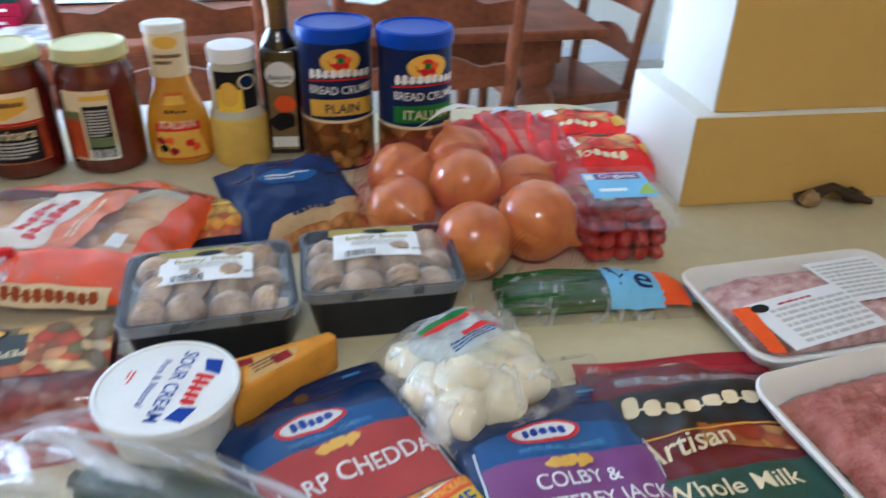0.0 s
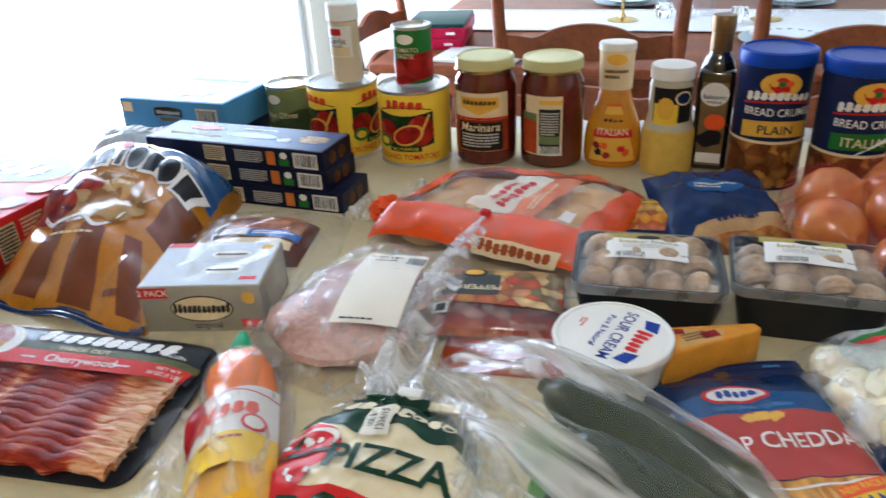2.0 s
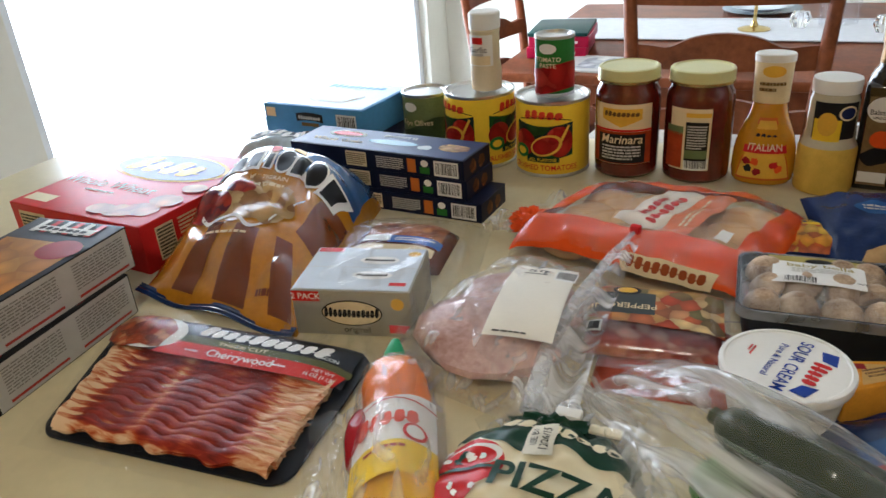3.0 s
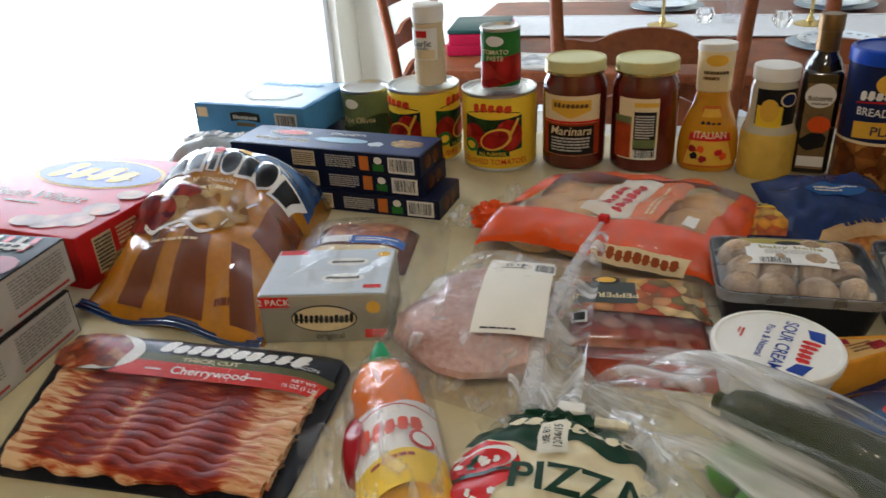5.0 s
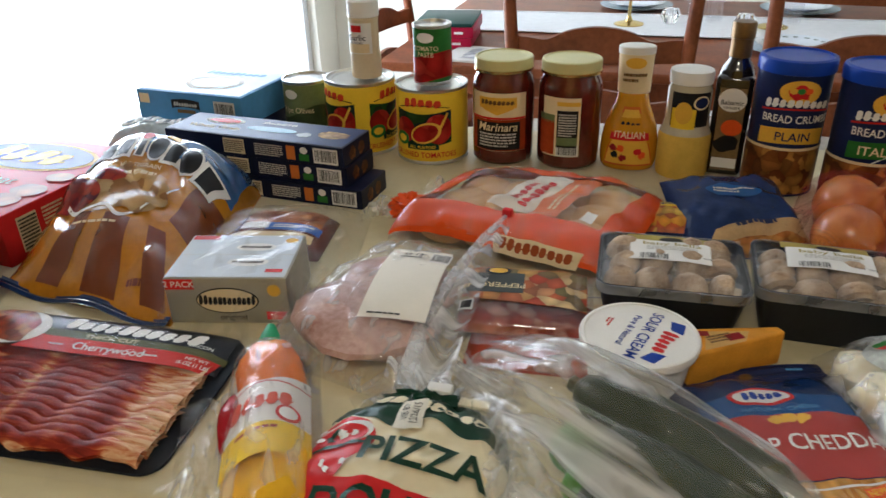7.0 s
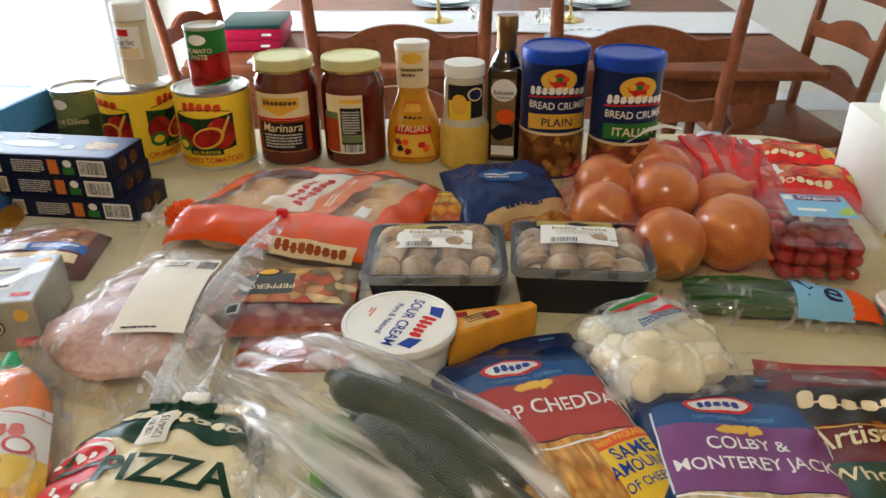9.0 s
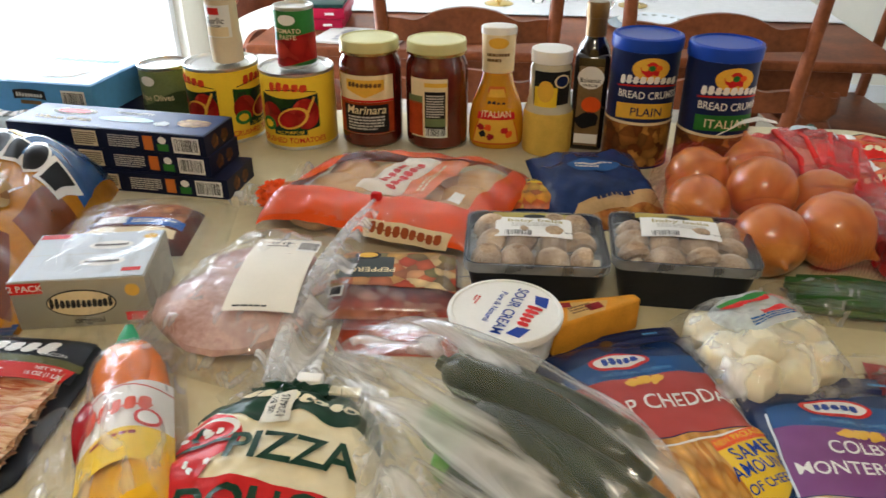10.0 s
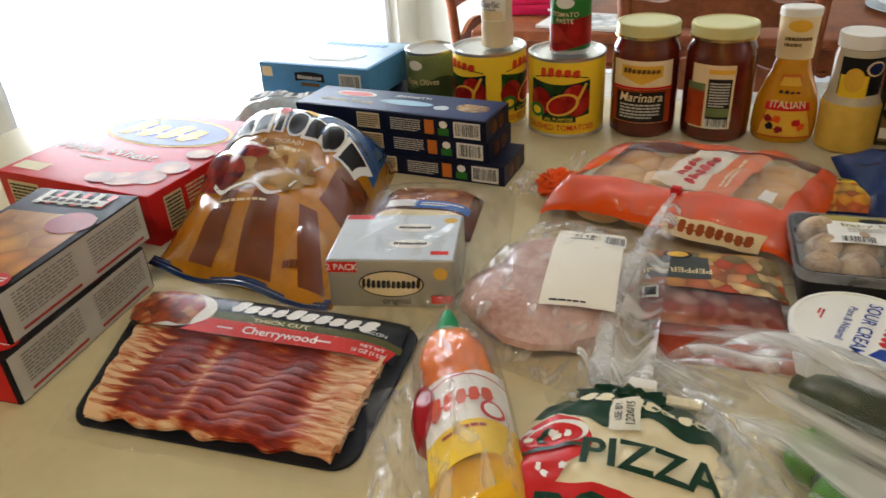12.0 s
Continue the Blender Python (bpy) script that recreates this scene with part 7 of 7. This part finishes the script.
bag("bag", t, fn, 0.150, 0.160, surface("navy_foil", (0.014, 0.030, 0.105), 0.25, var=0.25, coat=0.6, bump=0.5, bscale=40, bdist=0.005), 44, 44)
quad("tan_foot", t, fn, [(-0.060, -0.078), (0.072, -0.078), (0.072, -0.030), (-0.040, -0.046)], surface("tan_foil", (0.46, 0.30, 0.14), 0.3, var=0.2, coat=0.5), eps=0.001, n=18)
quad("nut_window", t, fn, [(-0.04, -0.079), (0.074, -0.079), (0.074, -0.052), (-0.036, -0.064)], NUT_PRINT, eps=0.0014, n=16)
oval("brand_oval", t, fn, -0.004, 0.014, 0.034, 0.013, MID_BLUE, -6, eps=0.0014)
small_print(t, fn, -0.004, 0.014, 0.05, 0.010, 2, CARD_GREY, -6, eps=0.0019)
small_print(t, fn, 0.020, -0.040, 0.075, 0.012, 1, NAVY, 8, eps=0.0018, seed=4)

# trays of raw meat
FOAM = surface("white_foam", (0.74, 0.70, 0.64), 0.6, var=0.04, bump=0.2, bscale=400)
MEAT = surface("ground_meat", (0.46, 0.14, 0.12), 0.35, var=0.35, scale=85, bump=0.9, bscale=160, bdist=0.004, coat=0.6, second=(0.78, 0.58, 0.54))
MEAT_R = surface("coarse_red_meat", (0.36, 0.06, 0.04), 0.35, var=0.4, scale=60, bump=0.9, bscale=140, bdist=0.004, coat=0.6, second=(0.55, 0.24, 0.20))
for k, (x, y, z, rot, rx, mm, lab) in enumerate(((0.918, -0.440, 0.0, 1.5, 0, MEAT, "white foam tray of pale ground meat with a label"), (0.893, -0.600, 0.0, 7, 4, MEAT_R, "white foam tray of coarse red meat under film"))):
    t = thing("meat_tray", pose(x, y, z + 0.006 * k, rx, 0, rot), lab, "meat tray", "meat trays")
    w, l, h = 0.222, 0.148, 0.030
    part("foam_tray", tray_mesh([(w - 0.040, l - 0.036, 0.02, 0.0), (w, l, 0.022, h - 0.005), (w + 0.004, l + 0.004, 0.024, h - 0.001), (w, l, 0.022, h + 0.001), (w - 0.010, l - 0.010, 0.02, h - 0.001), (w - 0.040, l - 0.036, 0.016, 0.006)]), FOAM, t, "white foam tray")
    fm = lambda u, v: Vector((u, v, 0.008 + 0.026 * max(0, 1 - (abs(u) / (w / 2 - 0.018)) ** 6) ** 0.5 * max(0, 1 - (abs(v) / (l / 2 - 0.018)) ** 6) ** 0.5 + 0.0025 * noise.noise(Vector((u * 90, v * 90, k))) + 0.003 * abs(noise.noise(Vector((u * 200, v * 130, k + 5))))))
    part("ground_meat", sheet(fm, -w / 2 + 0.019, w / 2 - 0.019, -l / 2 + 0.019, l / 2 - 0.019, 44, 32), mm, t, "minced raw meat")
    ff = lambda u, v: Vector((u, v, 0.0325 + 0.004 * max(0, 1 - (2 * u / w) ** 2) * max(0, 1 - (2 * v / l) ** 2)))
    part("film", sheet(ff, -w / 2, w / 2, -l / 2, l / 2, 24, 18), FILM_FLAT, t, "tight clear film", shadow=False)
    if k == 0:
        patch("paper_label", t, ff, -0.030, -0.028, 0.105, 0.066, WHITE_PRINT, 8, eps=0.0008)
        quad("orange_corner", t, ff, [(-0.100, -0.066), (-0.086, -0.070), (-0.080, -0.004), (-0.100, -0.004)], ORANGE, eps=0.001)
        oval("brand_oval", t, ff, -0.074, -0.010, 0.009, 0.006, INK, 8, eps=0.0013)
        small_print(t, ff, -0.022, -0.032, 0.086, 0.050, 7, CARD_GREY, 8, eps=0.0012)
        small_print(t, ff, -0.025, -0.004, 0.06, 0.005, 1, BRICK_RED, 8, eps=0.0012)
        patch("paper_label", t, ff, 0.055, 0.018, 0.080, 0.070, WHITE_PRINT, 4, eps=0.0006)
        small_print(t, ff, 0.055, 0.018, 0.070, 0.060, 9, CARD_GREY, 4, eps=0.001)
    else:
        patch("paper_label", t, ff, 0.040, -0.015, 0.09, 0.05, WHITE_PRINT, 6, eps=0.0008)
        small_print(t, ff, 0.045, -0.020, 0.07, 0.034, 4, CARD_GREY, 6, eps=0.0012)
        oval("brand_oval", t, ff, 0.006, 0.004, 0.009, 0.006, INK, 6, eps=0.0013)
        quad("orange_corner", t, ff, [(-0.01, -0.04), (0.004, -0.042), (0.004, -0.002), (-0.008, -0.002)], ORANGE, eps=0.001)

# clear bag round the cream cheese and sausages
t = thing("clear_bag", yawed(-0.080, -0.375, 0, 12), "clear plastic bag round the cream cheese and sausages", "plastic bag")


def loose(u, v):
    a, c = abs(u) / 0.092, abs(v) / 0.150
    k = max(0, 1 - a ** 4) ** 0.5 * max(0, 1 - c ** 4) ** 0.5
    return Vector((u, v, 0.001 + 0.060 * k * (1.0 if v < 0.02 else 1.0 - 3.2 * min(0.15, (v - 0.02))) + 0.006 * noise.noise(Vector((u * 26, v * 26, 4))) * k))


bag("film", t, loose, 0.184, 0.300, film("loose_bag_film", haze=0.01, folds=(60.0, 20.0, 30.0), milk=0.16, rough=0.08, bump=0.6, bscale=34, bdist=0.006, shine=0.02), 50, 70, shadow=False)
part("gathered_tail", sheet(lambda u, v: Vector((0.062 + v * (0.25 + 8 * abs(u + 0.02)), -0.125 - u, 0.004 + 0.03 * max(0, 0.05 - u) / 0.05 * abs(math.cos(v * 60)))), -0.03, 0.05, -0.05, 0.04, 20, 30), FILM, t, shadow=False)

# ---- dining room ----
TABLE_Z = FLOOR_Z + 0.75
t = thing("dining_table", pose(0.44, 1.87, FLOOR_Z), "reddish wooden dining table with turned legs", "dining table")
part("tabletop", box(1.98, 1.32, 0.03, 0.008, (0, 0, 0.72), 3), WOOD, t)
part("apron", box(1.76, 1.12, 0.10, 0.004, (0, 0, 0.62)), WOOD, t, "carved apron under the top")
for k in range(37):
    part("bead", lump(0.017, 0.008, 0.010, 0.0, 0, n=8, m=6, at=(-0.85 + 0.047 * k, -0.562, 0.625)), WOOD, t)
for sx in (-1, 1):
    for sy in (-1, 1):
        part("leg", lathe([(0.030, 0.0), (0.042, 0.03), (0.028, 0.10), (0.036, 0.20), (0.060, 0.36), (0.072, 0.44), (0.060, 0.50), (0.040, 0.53), (0.062, 0.56), (0.062, 0.64), (0.06, 0.70)], 20, (sx * 0.82, sy * 0.50, 0)), WOOD, t, "turned bulbous leg")
t = thing("table_runner", pose(0.44, 1.93, TABLE_Z + 0.001), "white cloth runner along the dining table", "table runner")
part("cloth", sheet(lambda u, v: Vector((u, v, 0.003 + 0.0015 * noise.noise(Vector((u * 9, v * 9, 2))))), -0.985, 0.985, -0.20, 0.20, 60, 24), CLOTH, t)
for side in (-1, 1):
    part("hem", tube([(-0.985, side * 0.198, 0.005), (0.0, side * 0.198, 0.006), (0.985, side * 0.198, 0.005)], 0.004, 8, 0.6), CLOTH, t, "stitched hem")
PATTERN = surface("plate_pattern", (0.28, 0.32, 0.30), 0.3, var=0.5, scale=90)
for x, y in ((0.13, 1.45), (0.75, 1.60), (0.22, 2.32), (0.86, 2.32)):
    t = thing("place_plate", pose(x, y, TABLE_Z), "blue-white dinner plate with a smaller patterned plate on it", "plate", "plates on the dining table")
    part("charger", lathe([(0.08, 0.0), (0.10, 0.002), (0.150, 0.014), (0.151, 0.016), (0.098, 0.006), (0.001, 0.005)], 48), surface("slate_blue_china", (0.34, 0.42, 0.48), 0.2, coat=0.5), t, "larger blue-grey plate")
    part("plate", lathe([(0.06, 0.010), (0.075, 0.012), (0.118, 0.026), (0.119, 0.028), (0.074, 0.016), (0.001, 0.015)], 48), CHINA, t, "white plate")
    for k in range(18):
        a = 2 * math.pi * k / 18
        oval("flower", t, lambda u, v: Vector((u, v, 0.0165 + 0.25 * max(0, math.hypot(u, v) - 0.074))), 0.096 * math.cos(a), 0.096 * math.sin(a), 0.010, 0.006, PATTERN, math.degrees(a) + 90, eps=0.002, n=10, rings=2, wob=0.5, seed=k)
for x, y in ((0.21, 1.93), (0.72, 1.95)):
    t = thing("candlestick", pose(x, y, TABLE_Z + 0.004), "slim brass candlestick on the table runner", "candlestick", "candlesticks on the table")
    part("base", lathe([(0.055, 0.0), (0.056, 0.004), (0.045, 0.008), (0.015, 0.014), (0.008, 0.03), (0.001, 0.03)], 32), BRASS, t)
    part("stem", lathe([(0.007, 0.012), (0.006, 0.10), (0.010, 0.13), (0.006, 0.16), (0.009, 0.24), (0.016, 0.26), (0.001, 0.26)], 20), BRASS, t)
    part("candle", lathe([(0.010, 0.26), (0.010, 0.46), (0.001, 0.463)], 16), PLASTIC_WHITE, t, "white taper candle")
for x, y in ((0.36, 1.98), (0.62, 1.90)):
    t = thing("glass_star", pose(x, y, TABLE_Z + 0.004, 0, 0, 20), "small cut crystal star candle holder", "candle holder", "crystal holders on the table")
    verts, faces = [], []
    for z, s0 in ((0.0, 0.6), (0.030, 1.0), (0.055, 0.75)):
        for k in range(12):
            a = math.pi * k / 6
            r = (0.040 if k % 2 == 0 else 0.020) * s0
            verts.append((r * math.cos(a), r * math.sin(a), z))
    for j in range(2):
        for k in range(12):
            q = (k + 1) % 12
            faces.append((j * 12 + k, j * 12 + q, j * 12 + 12 + q, j * 12 + 12 + k))
    faces += [tuple(reversed(range(12))), tuple(range(24, 36))]
    part("holder", (verts, faces), CRYSTAL, t, smooth=False)
for x, y in ((0.45, 2.0), (0.52, 2.03), (0.80, 2.05)):
    t = thing("drinking_glass", pose(x, y, TABLE_Z + 0.004), "clear tall drinking glass on the dining table", "glass", "glasses on the table")
    part("glass", lathe([(0.028, 0.0), (0.030, 0.002), (0.036, 0.13), (0.0345, 0.13), (0.029, 0.008), (0.001, 0.007)], 28), CLEAR_TUB, t, shadow=False)

# red gift boxes at the end of the table
for k, (z, dx, mm) in enumerate(((0.0, 0.0, RED), (0.036, 0.008, RED), (0.072, 0.004, surface("teal_card", (0.02, 0.06, 0.055), 0.4)))):
    t = thing("flat_box", pose(-0.40 + dx, 1.55, TABLE_Z + 0.002 + z, 0, 0, 6), ("dark teal" if k == 2 else "crimson red") + " flat box stacked on the dining table", "box", "stack of flat boxes")
    part("carton", box(0.20, 0.26, 0.035 if k < 2 else 0.012, 0.002), surface("crimson_card", (0.42, 0.01, 0.05), 0.4) if k < 2 else mm, t)
    if k < 2:
        patch("mark", t, on_front(-0.13), 0.05, 0.017, 0.03, 0.008, WHITE_PRINT)
t = thing("magazine", pose(-0.20, 1.34, TABLE_Z + 0.001, 0, 0, -8), "grey and white magazine lying on the dining table", "magazine")
part("page_block", box(0.28, 0.20, 0.008, 0.001), CARD_GREY, t)
patch("cover_picture", t, on_top(0.008), 0.02, 0.0, 0.2, 0.15, printed("cover_print", [(0.6, 0.6, 0.6), (0.2, 0.22, 0.25), (0.7, 0.68, 0.6)], 25))


def slat_mesh(w, h, z, arch, y=0.0, thick=0.016):
    """A shaped ladder-back slat with a wavy upper edge, bowed backwards."""
    def top(u):
        a = u / (w / 2)
        return z + h / 2 + arch * (math.cos(a * math.pi) * 0.5 + 0.5) ** 1.2 - arch * 0.35 * math.exp(-((abs(a) - 0.62) / 0.16) ** 2)
    def bow(u):
        return y - 0.025 * (1 - (u / (w / 2)) ** 2)
    def front(s):
        return sheet(lambda u, v: Vector((u, bow(u) + s * thick / 2, (z - h / 2) * (1 - v) + top(u) * v)), -w / 2, w / 2, 0, 1, 30, 4)
    fa, ba = front(-1), front(1)
    ba = (ba[0], [tuple(reversed(f)) for f in ba[1]])
    rim = sheet(lambda u, v: Vector((u, bow(u) + (v - 0.5) * thick, top(u))), -w / 2, w / 2, 0, 1, 30, 1)
    low = sheet(lambda u, v: Vector((u, bow(u) + (0.5 - v) * thick, z - h / 2)), -w / 2, w / 2, 0, 1, 30, 1)
    return join(fa, ba, rim, low)


def dining_chair(m, label):
    t = thing("dining_chair", m, label, "chair", "chairs round the dining table")
    part("seat", box(0.46, 0.43, 0.035, 0.010, (0, 0.0, 0.44), 3), WOOD, t)
    for sx in (-1, 1):
        part("back_post", tube([(sx * 0.185, -0.20, 0.0), (sx * 0.195, -0.205, 0.45), (sx * 0.205, -0.235, 0.75), (sx * 0.220, -0.295, 1.15)], 0.019, 10, 1.0, [0.8, 1.0, 1.0, 0.75]), WOOD, t)
        part("front_leg", tube([(sx * 0.19, 0.18, 0.0), (sx * 0.20, 0.18, 0.44)], 0.020, 10, 1.0, [0.75, 1.0]), WOOD, t)
        part("side_stretcher", tube([(sx * 0.188, -0.20, 0.2), (sx * 0.195, 0.18, 0.2)], 0.010, 8), WOOD, t)
    for z, y in ((0.600, -0.215), (0.755, -0.232), (0.910, -0.252), (1.06, -0.278)):
        part("slat", slat_mesh(0.40, 0.055, z, 0.030, y), WOOD, t, "wavy ladder-back slat")
    part("front_stretcher", tube([(-0.19, 0.18, 0.16), (0.19, 0.18, 0.16)], 0.011, 8), WOOD, t)
    return t


dining_chair(pose(0.178, 1.055, FLOOR_Z, 0, 0, 2), "reddish wooden ladder-back chair pushed up to the table")
dining_chair(pose(0.800, 1.055, FLOOR_Z, 0, 0, -3), "reddish wooden ladder-back chair turned slightly at the table")
dining_chair(pose(1.40, 1.617, FLOOR_Z, 0, 0, 97.5), "reddish wooden ladder-back chair at the table end")
dining_chair(pose(-0.488, 1.76, FLOOR_Z, 0, 0, -98.5), "reddish wooden ladder-back chair beside the bright patio door")

# dark trinket on the counter by the wall
DARK_BROWN = surface("dark_brown_resin", (0.05, 0.03, 0.018), 0.35, var=0.4, coat=0.4)
t = thing("hair_clip", pose(1.10, -0.215, 0, 0, 0, -8), "small dark brown hair clip by the wall end", "hair clip")
part("clip_body", tube([(-0.045, 0.006, 0.008), (-0.02, 0.0, 0.016), (0.0, 0.004, 0.022), (0.02, -0.002, 0.014), (0.05, -0.006, 0.006)], 0.010, 10, 0.7, [0.6, 1.0, 0.8, 1.0, 0.5]), DARK_BROWN, t)
part("clip_wing", lump(0.014, 0.010, 0.012, 0.3, 3, at=(-0.03, -0.004, 0.010)), surface("tortoise_resin", (0.30, 0.20, 0.09), 0.3, var=0.5, scale=80), t)
part("clip_wing", lump(0.013, 0.010, 0.010, 0.3, 6, at=(0.03, 0.004, 0.010)), DARK_BROWN, t)
